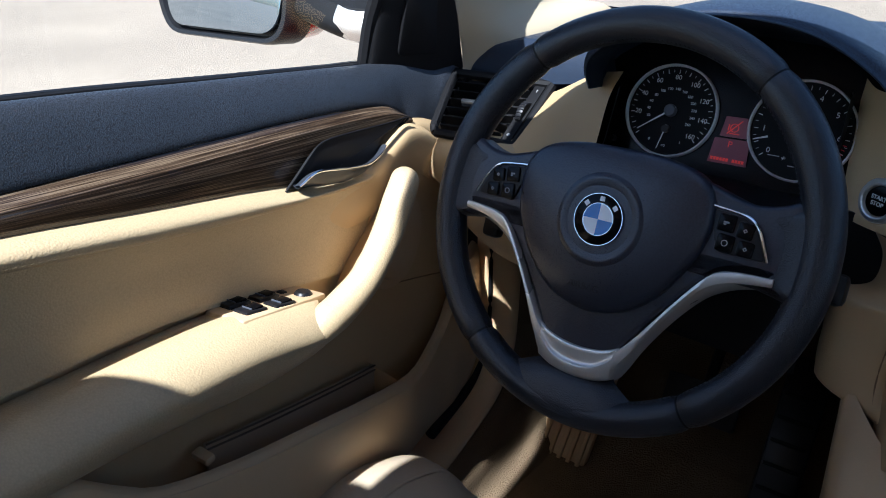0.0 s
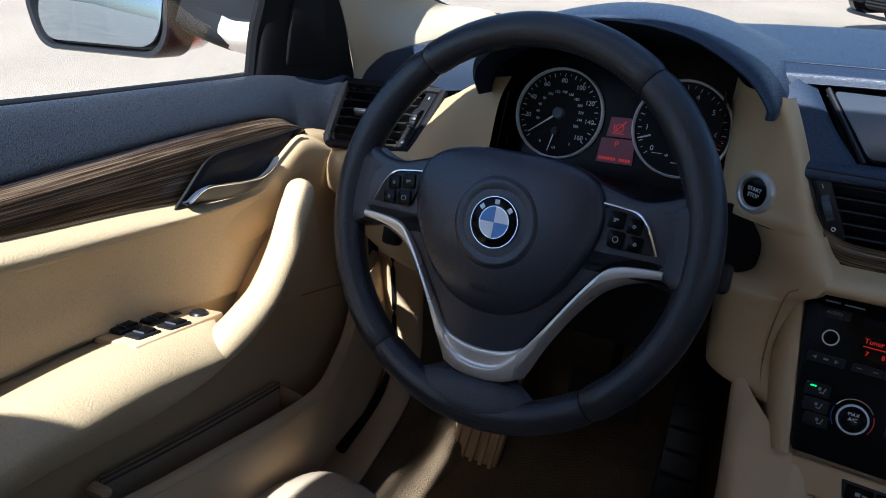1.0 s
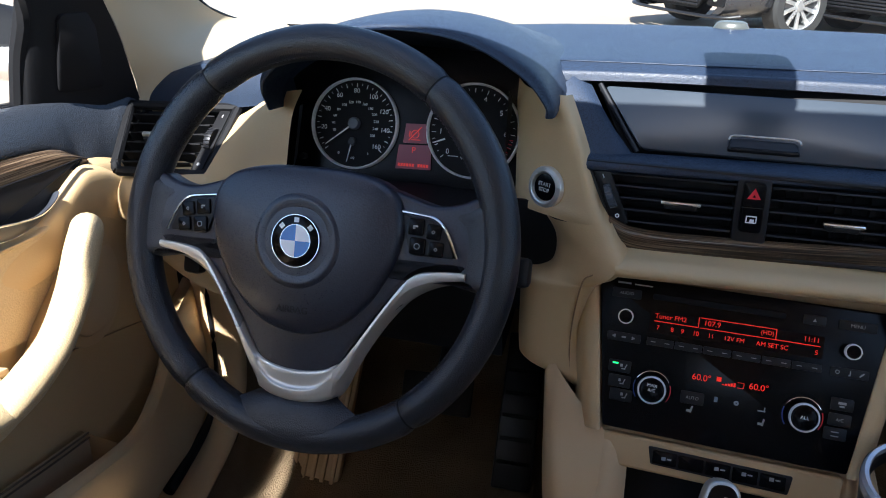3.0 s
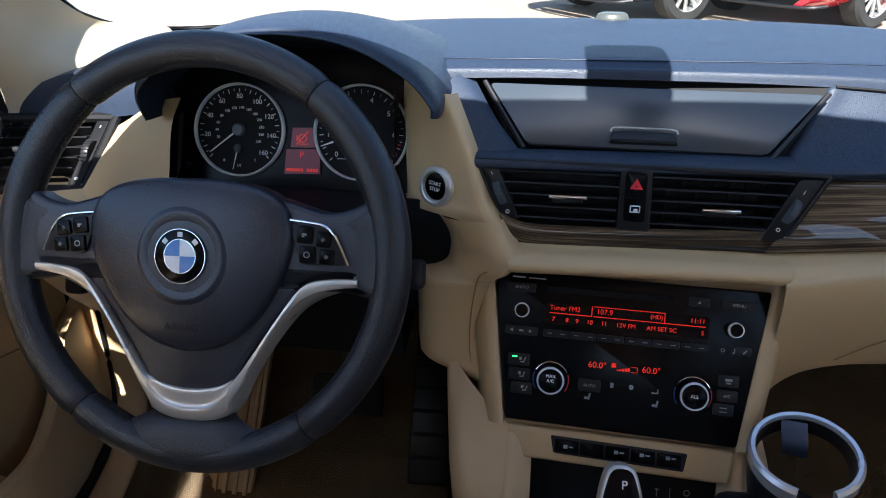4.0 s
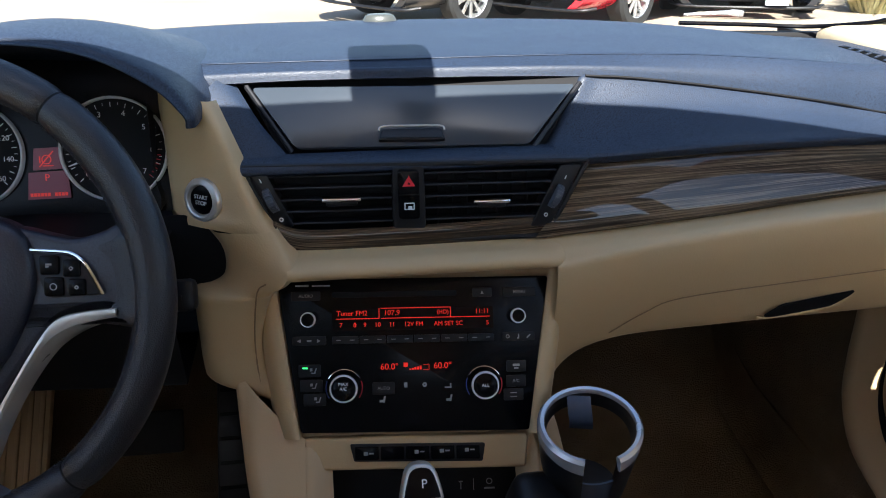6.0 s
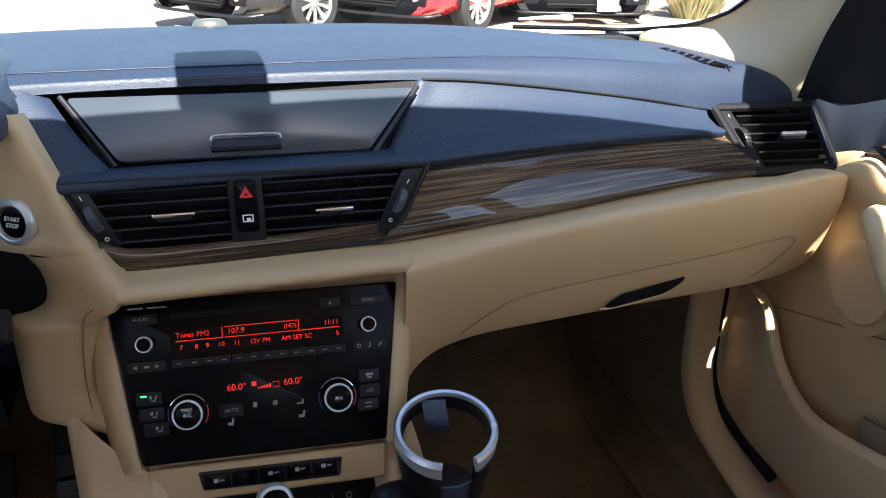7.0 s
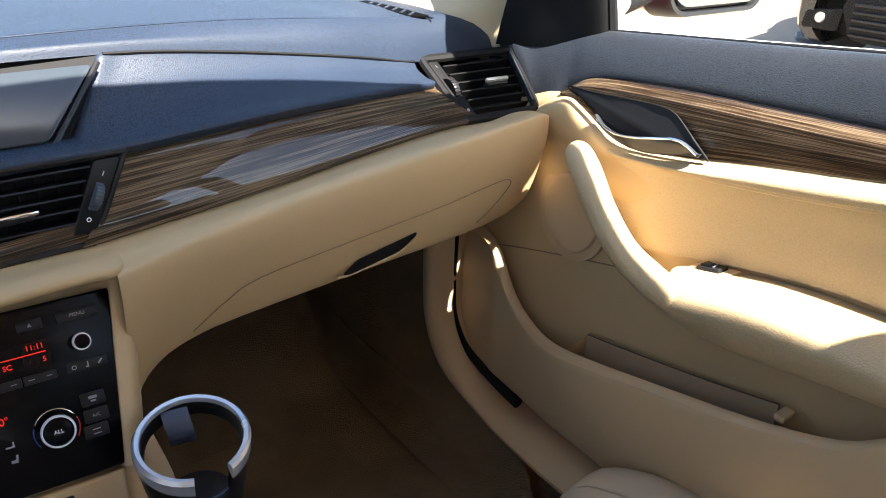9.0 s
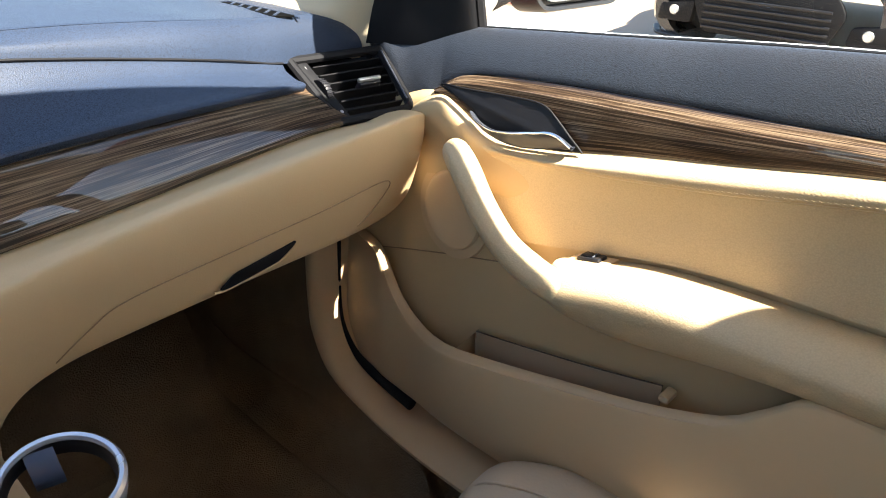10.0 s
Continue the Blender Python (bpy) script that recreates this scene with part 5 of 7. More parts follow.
part("fuel_hub", lathe([(0.0, 0.004), (0.0035, 0.0035), (0.0042, 0)], 24, at(G, -0.001, -0.018, 0)), PLASTIC_BLACK, d1)
part("fuel_numerals", merge(words("0", 0.0038, G, -0.015, -0.030, 0.0003), words("1/2", 0.0034, G, 0.0, -0.0345, 0.0003), words("1", 0.0038, G, 0.016, -0.029, 0.0003)), WHITE_MARK, d1)
d2 = dial(0.121, 0.0005, 0.0455, "rev_counter", ["0", "1", "2", "3", "4", "5", "6", "7"], 28, 222, -40, 0.032, 0.0070)
part("needle", slab([(0.028, -0.0009), (0.041, -0.0005), (0.041, 0.0005), (0.028, 0.0009)], 0.0008, at(G, 0.121, 0.0005, 0.003, 200)), WHITE_MARK, d2)
part("red_zone", merge(*[slab(rect(0.0035, 0.0007), 0.0002, at(G, 0.121, 0.0005, 0.0004) @ pose(0, 0, 0, 0, 0, a) @ pose(0.0385, 0, 0)) for a in (-10, -16, -22, -28, -34, -40)]), RED_MARK, d2)
part("small_gauge", merge(words("50", 0.0036, G, 0.112, -0.026, 0.0003, turn=30), slab(rect(0.010, 0.0006, 0.103, -0.025), 0.0003, at(G, 0, 0, 0.0004)), slab(rect(0.006, 0.0007, 0.120, -0.032), 0.0003, at(G, 0, 0, 0.0004))), WHITE_MARK, d2)
dp = part("display", slab([(0.0455, -0.041), (0.0815, -0.0405), (0.080, -0.0165), (0.0475, -0.0175)], 0.001, at(G, 0, 0, -0.001)), RED_GLOW, clu, "small red lit display")
part("display_upper", slab([(0.0515, -0.0155), (0.0760, -0.0150), (0.0735, 0.0040), (0.0535, 0.0035)], 0.001, at(G, 0, 0, -0.001)), RED_GLOW, clu)
part("display_marks", merge(words("P", 0.0085, G, 0.063, -0.0225, 0.0006), slab(rect(0.018, 0.0010), 0.0003, at(G, 0.0635, -0.006, 0.0006, 48)), slab(rect(0.009, 0.0009, 0.0645, -0.0120), 0.0003, at(G, 0, 0, 0.0004)), slab(rect(0.0009, 0.006, 0.0580, -0.0065), 0.0003, at(G, 0, 0, 0.0004)), lathe([(0.0034, 0), (0.0034, 0.0005), (0.0041, 0.0005), (0.0041, 0)], 20, at(G, 0.0635, -0.0065, 0.0003)),
                            *[slab(rect(0.0022, 0.0030, 0.049 + k * 0.0029, -0.0370), 0.0003, at(G, 0, 0, 0.0004)) for k in (0, 1, 2, 3, 4, 5, 7, 8, 9, 10)]), RED_DIM, dp)
part("trip_button", lathe([(0, 0.008), (0.003, 0.008), (0.0034, 0)], 16, at(G, -0.052, -0.036, -0.002)), PLASTIC_BLACK, clu)
# cowl over the dials
cow = thing("cluster_hood", "black grained hood over the instrument cluster", "cluster hood")
arc = []
for y, dz, dx in ((0.095, 0.0, 0.0), (0.105, 0.004, 0.003), (0.15, 0.005, 0.004), (0.23, 0.000, 0.010), (0.34, -0.018, 0.03)):
    arc.append([(-0.440 - dx, y, 1.062), (-0.446 - dx, y, 1.080 + dz * 0.5), (-0.438 - dx, y, 1.098 + dz), (-0.395, y, 1.128 + dz), (-0.325, y, 1.141 + dz), (-0.255, y, 1.134 + dz), (-0.203 + dx, y, 1.108 + dz), (-0.180 + dx, y, 1.082 + dz * 0.5), (-0.178 + dx, y, 1.070)])
inner = [[(-0.437, 0.096, 1.062), (-0.442, 0.096, 1.079), (-0.434, 0.096, 1.095), (-0.393, 0.096, 1.124), (-0.325, 0.096, 1.137), (-0.257, 0.096, 1.130), (-0.207, 0.096, 1.105), (-0.185, 0.096, 1.081), (-0.183, 0.096, 1.070)],
         [(-0.445, 0.165, 1.05), (-0.450, 0.165, 1.07), (-0.445, 0.172, 1.085), (-0.40, 0.185, 1.106), (-0.325, 0.192, 1.114), (-0.25, 0.186, 1.108), (-0.20, 0.172, 1.09), (-0.187, 0.165, 1.07), (-0.187, 0.16, 1.055)],
         [(-0.448, 0.172, 1.03), (-0.452, 0.172, 1.05), (-0.445, 0.182, 1.06), (-0.40, 0.19, 1.08), (-0.325, 0.19, 1.085), (-0.25, 0.19, 1.08), (-0.20, 0.18, 1.06), (-0.187, 0.17, 1.05), (-0.187, 0.165, 1.04)]]
part("hood_skin", sheet(inner[::-1] + arc, 4, 5), DASH_BLACK, cow)
part("cluster_well", sheet([[(-0.422, 0.125, 1.06), (-0.440, 0.175, 1.05)], [(-0.428, 0.112, 1.0), (-0.445, 0.165, 1.0)], [(-0.430, 0.105, 0.982), (-0.44, 0.15, 0.985)], [(-0.32, 0.10, 0.975), (-0.32, 0.145, 0.985)], [(-0.228, 0.132, 0.980), (-0.222, 0.160, 0.985)], [(-0.226, 0.150, 1.02), (-0.222, 0.172, 1.02)], [(-0.224, 0.152, 1.08), (-0.222, 0.176, 1.06)]], 4, 4), PLASTIC_BLACK, cow)
# beige panel between the driver's vent and the dials, knee panel below
part("driver_panel", sheet([[(-0.424, 0.138, 1.073), (-0.462, 0.160, 1.062), (-0.52, 0.205, 1.030), (-0.55, 0.235, 1.015)], [(-0.428, 0.118, 1.05), (-0.472, 0.135, 1.045), (-0.53, 0.185, 1.01), (-0.57, 0.22, 0.99)], [(-0.432, 0.104, 1.0), (-0.485, 0.118, 0.995), (-0.55, 0.155, 0.975), (-0.59, 0.19, 0.96)], [(-0.436, 0.090, 0.965), (-0.495, 0.098, 0.96), (-0.57, 0.13, 0.955), (-0.61, 0.17, 0.945)]], 4, 4), TAN, dash)
def knee(xs):
    rows = []
    for x, zb in xs:
        e = max(0, -x - 0.52) * 0.45
        rows.append([(x, 0.15 + e, 0.975), (x, 0.105 + e, 0.968), (x, 0.078 + e, 0.952), (x, 0.078 + e, 0.92), (x, 0.094 + e, zb + 0.01), (x, 0.11 + e, zb), (x, 0.25, zb + 0.02)])
    return sheet(rows, 4, 4)


part("knee_panel", knee(((-0.675, 0.92), (-0.645, 0.90), (-0.61, 0.875), (-0.55, 0.862), (-0.50, 0.858), (-0.445, 0.855))), TAN, dash, "beige knee panel beside the column")
part("column_cover", knee(((-0.447, 0.858), (-0.38, 0.84), (-0.30, 0.835), (-0.212, 0.832))), MATT_BLACK, dash, "black cover under the steering column")
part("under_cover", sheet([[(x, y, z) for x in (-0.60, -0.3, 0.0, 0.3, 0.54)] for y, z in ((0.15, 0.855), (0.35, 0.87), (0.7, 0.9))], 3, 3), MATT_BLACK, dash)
part("light_switch", lathe([(0.0, 0.012), (0.013, 0.011), (0.016, 0.006), (0.017, -0.005)], 28, plane_frame((-0.49, 0.082, 0.925), (1, 0, 0), (0, 0.1, 1))), PLASTIC_BLACK, dash, "round black light switch")


# ---- steering wheel ----
whl = thing("steering_wheel", "black leather three spoke steering wheel with satin trim", "steering wheel")
W = plane_frame((-0.3709, 0.0125, 0.9711), (0.9969, -0.0727, 0.0294), (-0.0015, 0.3566, 0.9342))
RIM_R, RIM_T = 0.1700, 0.0152


def grip(deg):
    """Thickness of the rim round the wheel: fuller at the thumb rests."""
    d = min(abs((deg - 33 + 180) % 360 - 180), abs((deg - 147 + 180) % 360 - 180))
    return 1.0 + 0.10 * math.exp(-(d / 17) ** 2)


def ring(a0, a1, r, rad, n):
    bm = bmesh.new()
    rings = []
    full = abs(a1 - a0) >= 359.9
    cnt = n + (0 if full else 1)
    for k in range(cnt):
        deg = a0 + (a1 - a0) * k / n
        a = radians(deg)
        fat = grip(deg)
        edge = 1.0 if full else 1 - 0.10 * max(0.0, 1 - min(k, n - k) / 1.5)
        c = Vector((r * math.cos(a), r * math.sin(a), 0))
        e = Vector((math.cos(a), math.sin(a), 0))
        ringv = []
        for j in range(24):
            q = 2 * math.pi * j / 24
            k_in = fat if math.cos(q) < 0 else 1.0
            ringv.append(bm.verts.new(W @ (c + rad * edge * (e * math.cos(q) * k_in + Vector((0, 0, 1.08)) * math.sin(q)))))
        rings.append(ringv)
    for i in range(cnt if full else cnt - 1):
        p, q = rings[i], rings[(i + 1) % cnt]
        for j in range(24):
            bm.faces.new((p[j], p[(j + 1) % 24], q[(j + 1) % 24], q[j]))
    if not full:
        bm.faces.new(rings[0])
        bm.faces.new(rings[-1])
    return bm


seams = (52, 128.5, 233.0, 307)
for a, b in zip(seams, seams[1:] + (seams[0] + 360,)):
    part("rim", ring(a + 0.28, b - 0.28, RIM_R, RIM_T, 64), WHEEL_LEATHER, whl, "black leather rim section")
part("rim_core", ring(0, 360, RIM_R, RIM_T * 0.90, 120), MATT_BLACK, whl)
stc = []
for k in range(0, 720, 3):
    a = radians(k / 2)
    rr_ = RIM_R - RIM_T * grip(k / 2) * 0.93
    c = Vector((rr_ * math.cos(a), rr_ * math.sin(a), 0.0062))
    t = Vector((-math.sin(a), math.cos(a), 0)) * 0.0013 + Vector((math.cos(a), math.sin(a), 0)) * 0.0006
    stc.append(tube([tuple(W @ (c - t)), tuple(W @ (c + t))], 0.0005, 1, 5))
tagged(part("rim_stitching", merge(*stc), PLASTIC_BLACK, whl), kind="stuff")
# spoke plate behind the cushion
half = [(0.020, 0.050), (0.075, 0.050), (0.092, 0.0445), (0.112, 0.0390), (0.126, 0.0400), (0.138, 0.0435), (0.150, 0.0500), (0.160, 0.042), (0.163, 0.0), (0.158, -0.030), (0.150, -0.020), (0.140, -0.0120), (0.120, -0.0130), (0.104, -0.018), (0.090, -0.030), (0.072, -0.053), (0.053, -0.080), (0.037, -0.107), (0.028, -0.120)]
part("spoke_plate", slab(rounded(half + [(-u, v) for u, v in half[::-1]], 0.006), 0.022, at(W, 0, 0, -0.014), 0.005, 0, 4), AIRBAG_BLACK, whl)
for s in (-1, 1):
    part("spoke_web", sheet([[tuple(W @ Vector((s * r * math.cos(radians(a)), r * math.sin(radians(a)), h))) for r, h in ((0.164, 0.0128 - dh), (0.156, 0.0098 - dh), (0.149, 0.0082 - dh), (0.142 - 0.00006 * (a - 3) ** 2, 0.0076 - dh), (0.138 - 0.00006 * (a - 3) ** 2, 0.0040 - dh))] for a, dh in ((-11, 0.016), (-10.2, 0.004), (-8, 0.0), (-4, 0), (1, 0), (6, 0), (10, 0), (14, 0), (16, 0.004), (17, 0.016))], 3, 3), WHEEL_LEATHER, whl, "black leather where the spoke meets the rim")
# airbag cushion: domed, with a soft shoulder all round
ol = cr([(0.0, 0.0635), (0.035, 0.0625), (0.066, 0.0560), (0.083, 0.0430), (0.0895, 0.0230), (0.0870, 0.0), (0.0785, -0.0220), (0.0610, -0.0500), (0.0340, -0.0720), (0.0, -0.0800), (-0.0340, -0.0720), (-0.0610, -0.0500), (-0.0785, -0.0220), (-0.0870, 0.0), (-0.0895, 0.0230), (-0.083, 0.0430), (-0.066, 0.0560), (-0.035, 0.0625), (0.0, 0.0635)], 4)[:-1]
bm = bmesh.new()
rr = []
for q, h in ((0.99, -0.008), (1.0, 0.006), (0.998, 0.0105), (0.985, 0.0140), (0.962, 0.0162), (0.92, 0.0178), (0.82, 0.0200), (0.66, 0.0222), (0.5, 0.0236), (0.40, 0.0242)):
    rr.append([bm.verts.new(W @ Vector((u * q, v * q, h))) for u, v in ol])
for p, q in zip(rr, rr[1:]):
    for i in range(len(ol)):
        bm.faces.new((p[i], p[(i + 1) % len(ol)], q[(i + 1) % len(ol)], q[i]))
bm.faces.new(rr[-1])
bag = part("airbag_cover", bm, AIRBAG_BLACK, whl, "black grained airbag cover")
part("emblem_dish", lathe([(0.0, 0.0228), (0.0235, 0.0229), (0.029, 0.0240), (0.0345, 0.0256), (0.0370, 0.0254), (0.0400, 0.0236)], 56, W), AIRBAG_BLACK, bag)
part("airbag_lettering", words("AIRBAG", 0.0085, W, -0.001, -0.0585, 0.0206, depth=0.0012), PLASTIC_BLACK, bag)
for u in (-0.054, 0.052):
    part("horn_mark", merge(slab(rect(0.009, 0.0011, u, 0.022), 0.0006, at(W, 0, 0, 0.0208)), slab(rect(0.003, 0.0036, u - 0.003, 0.022), 0.0006, at(W, 0, 0, 0.0208))), PLASTIC_BLACK, bag)
emb = part("emblem", lathe([(0.0, 0.0262), (0.0215, 0.0262), (0.0224, 0.0255), (0.0224, 0.0236)], 56, W), PIANO_BLACK, whl, "round black, blue and white emblem")
part("emblem_ring", lathe([(0.0214, 0.0260), (0.0217, 0.0268), (0.0222, 0.0268), (0.0226, 0.0255)], 64, W), CHROME, emb)
for q in range(4):
    wedge = [(0, 0)] + [(0.0135 * math.cos(radians(90 * q + k * 7.5)), 0.0135 * math.sin(radians(90 * q + k * 7.5))) for k in range(13)]
    part("quarter", slab(wedge, 0.0006, at(W, 0, 0, 0.0262)), BLUE_MARK if q in (1, 3) else EMBLEM_WHITE, emb)
part("emblem_inner_ring", lathe([(0.0135, 0.0262), (0.0136, 0.0269), (0.0140, 0.0269), (0.0141, 0.0262)], 48, W), CHROME, emb)
part("emblem_bars", merge(*[slab(rect(0.0042, 0.0040), 0.0005, at(W, 0.0176 * math.cos(radians(a)), 0.0176 * math.sin(radians(a)), 0.0262, a - 90)) for a in (138, 90, 42)]), EMBLEM_WHITE, emb)

# satin trim: an arm along each lower spoke, run into one folded foot
arm_top = [(0.1440, -0.0128), (0.1250, -0.0136), (0.1080, -0.0160), (0.0985, -0.0205), (0.0890, -0.0310), (0.0730, -0.0540), (0.0560, -0.0800), (0.0430, -0.0985), (0.0370, -0.1042)]
arm_bot = [(0.1440, -0.0222), (0.1200, -0.0265), (0.1010, -0.0350), (0.0880, -0.0460), (0.0715, -0.0675), (0.0550, -0.0950), (0.0440, -0.1180), (0.0385, -0.1275), (0.0330, -0.1330)]
for s in (-1, 1):
    a, b = cr(arm_top, 4), cr(arm_bot, 4)
    bm = bmesh.new()
    rws = []
    for p, q in zip(a, b):
        d = q - p
        rws.append([bm.verts.new(W @ Vector((s * (p[0] + d[0] * k), p[1] + d[1] * k, h))) for k, h in ((-0.02, 0.002), (0.0, 0.0096), (0.07, 0.0112), (0.35, 0.0116), (0.62, 0.0100), (0.70, 0.0080), (0.98, 0.0035), (1.10, -0.014))])
    for p, q in zip(rws, rws[1:]):
        for j in range(7):
            bm.faces.new((p[j], p[j + 1], q[j + 1], q[j]))
    bm.faces.new(rws[0])
    part("spoke_trim", bm, SILVER, whl, "satin silver trim along the lower spoke")
foot = [(0.0385, -0.1025, 0.0090), (0.0270, -0.1085, 0.0095), (0.0135, -0.1118, 0.0098), (0.0, -0.1128, 0.0100)]
fold = [(0.0372, -0.1100, 0.0105), (0.0250, -0.1205, 0.0100), (0.0130, -0.1252, 0.0095), (0.0, -0.1266, 0.0092)]
foot2 = [(0.0366, -0.1150, 0.0114), (0.0235, -0.1255, 0.0118), (0.0125, -0.1290, 0.0120), (0.0, -0.1300, 0.0120)]
lip = [(0.0352, -0.1312, 0.0062), (0.0240, -0.1362, 0.0066), (0.0125, -0.1385, 0.0070), (0.0, -0.1392, 0.0070)]
under = [(0.0340, -0.1330, -0.004), (0.0235, -0.1375, -0.004), (0.0120, -0.1398, -0.004), (0.0, -0.1405, -0.004)]
mir = lambda r: [tuple(W @ Vector(p)) for p in r] + [tuple(W @ Vector((-u, v, h))) for u, v, h in r[-2::-1]]
inner_edge = [(u, v + 0.002, h - 0.008) for u, v, h in foot]
part("trim_foot", sheet([mir(inner_edge), mir(foot), mir([(p[0] * 0.5 + q[0] * 0.5, p[1] * 0.5 + q[1] * 0.5, p[2] * 0.5 + q[2] * 0.5) for p, q in zip(foot, fold)]), mir(fold), mir(foot2), mir(lip), mir(under)], 3, 4), SILVER, whl, "folded satin silver foot of the lower spoke")
part("lower_spoke", sheet([[tuple(W @ Vector((hw * k, v + 0.0125 * k * k * (hw / 0.06) ** 2, h - 0.012 * k ** 4))) for k in (-1, -0.85, -0.6, -0.2, 0.2, 0.6, 0.85, 1)] for v, h, hw in ((-0.126, -0.006, 0.029), (-0.1375, 0.0040, 0.0345), (-0.1435, 0.0090, 0.0420), (-0.1500, 0.0120, 0.0500), (-0.1570, 0.0142, 0.0580), (-0.1650, 0.0160, 0.0640), (-0.1740, 0.0160, 0.0640))], 4, 5), WHEEL_LEATHER, whl, "black leather foot of the lower spoke")


def keypad(s):
    k = part("keypad", slab(rounded([(s * u, v) for u, v in ((0.0850, 0.0305), (0.113, 0.0275), (0.1255, 0.0180), (0.1345, -0.0025), (0.0960, -0.0030))][::-s], 0.004), 0.0030, at(W, 0, 0, 0.0075), 0.001), PLASTIC_BLACK, whl)
    for i, (u, v, w, h, tn) in enumerate(((0.1000, 0.0208, 0.0138, 0.0138, 6), (0.1022, 0.0052, 0.0138, 0.0138, 6), (0.1155, 0.0178, 0.0124, 0.0126, 10), (0.1185, 0.0040, 0.0124, 0.0122, 8))):
        m2 = at(W, s * u, v, 0.0095, -s * tn * (1 if s < 0 else 0.4))
        b = part("key", slab(rect(w, h, 0, 0, 0.0022), 0.0032, m2, 0.0011), PIANO_BLACK, k)
        mk = at(m2, 0, 0, 0.0033)
        if i == 1:
            part("key_mark", lathe([(0.0020, 0), (0.0020, 0.0003), (0.0026, 0.0003), (0.0026, 0)], 14, mk), GREY_MARK, b)
        elif i == 0:
            part("key_mark", merge(slab(rect(0.0042, 0.0014, 0, 0.0006), 0.0003, mk), slab(rect(0.0022, 0.0012, -0.001, -0.0010), 0.0003, mk)), GREY_MARK, b)
        else:
            part("key_mark", lathe([(0.0010, 0), (0.0010, 0.0003), (0.0017, 0.0003), (0.0017, 0)], 4, mk), GREY_MARK, b)
    part("key_trim", tube([tuple(W @ Vector((s * u, v, 0.0108))) for u, v in ((0.0805, 0.0330), (0.100, 0.0312), (0.1150, 0.0288), (0.1240, 0.0220), (0.1300, 0.0120), (0.1365, -0.0020))], 0.0013, 5, 8), CHROME, k)


keypad(1)
keypad(-1)
part("column_shroud", sheet([[tuple(W @ Vector((r * math.cos(a), r * math.sin(a) - 0.01, -h))) for a in [2 * math.pi * k / 12 for k in range(13)]] for r, h in ((0.05, 0.012), (0.062, 0.03), (0.066, 0.10), (0.06, 0.16))], 3, 3), MATT_BLACK, whl)
for s, e in ((1, (0.175, -0.012, -0.055)), (-1, (-0.150, -0.035, -0.055))):
    p0, p1 = Vector((s * 0.05, -0.01, -0.055)), Vector(e)
    stalk = thing("column_stalk", "black column stalk behind the steering wheel", "stalk", "stalks")
    part("arm", tube([tuple(W @ p0), tuple(W @ ((p0 + p1) / 2)), tuple(W @ p1)], (0.006, 0.007, 0.009), 5, 12, 0.8), PLASTIC_BLACK, stalk)
    part("end_cap", block((0.020, 0.026, 0.016), W @ pose(p1.x, p1.y, p1.z, 0, 0, 0), 0.005), PLASTIC_BLACK, stalk, "grey stalk end")


# ---- radio and climate panel ----
R = plane_frame((-0.002, 0.1015, 0.9215), (0.246, -0.017, -0.003), (0, 0.06, 0.12))
rows = []
for v, hw in ((0.012, 0.134), (0.0, 0.1345), (-0.03, 0.131), (-0.07, 0.1245), (-0.11, 0.118), (-0.142, 0.111)):
    hu = 0.1243 - (0.0205 / 0.138) * max(0, -v)
    rows.append([tuple(R @ Vector(p)) for p in ((-hw - 0.022, v, -0.09), (-hw - 0.017, v, -0.035), (-hw - 0.010, v, -0.010), (-hw + 0.0, v, 0.001), (-hu, v, 0.0005), (-hu + 0.006, v, -0.012), (0, v, -0.012), (hu - 0.006, v, -0.012), (hu, v, 0.0005), (hw, v, 0.001), (hw + 0.008, v, -0.010), (hw + 0.013, v, -0.035), (hw + 0.016, v, -0.09))])
part("cheek_joint", tube([(-0.131, 0.0795, 0.935), (-0.138, 0.0822, 0.929), (-0.142, 0.0842, 0.913), (-0.146, 0.0880, 0.882), (-0.147, 0.0898, 0.850), (-0.144, 0.0828, 0.827)], 0.0007, 5, 6), JOINT_TAN, dash)
part("stack_surround", sheet(rows, 4, 3), TAN, dash, "beige surround of the centre stack")
rad = thing("radio_panel", "black radio and climate panel with red lettering", "radio")
part("panel", slab(rounded([(-0.1228, 0.0008), (0.1238, 0.0008), (0.1035, -0.1390), (-0.1021, -0.1365)][::-1], 0.003), 0.010, at(R, 0, 0, -0.008), 0.0012), PIANO_BLACK, rad)
part("disc_slot", slab(rect(0.113, 0.0052, -0.017, -0.0135, 0.002), 0.0012, at(R, 0, 0, 0.0018), 0.0005), MATT_BLACK, rad)
part("display_window", slab(rect(0.146, 0.0195, -0.0005, -0.0360, 0.002), 0.0006, at(R, 0, 0, 0.0019)), SCREEN, rad)
Z0 = 0.0031
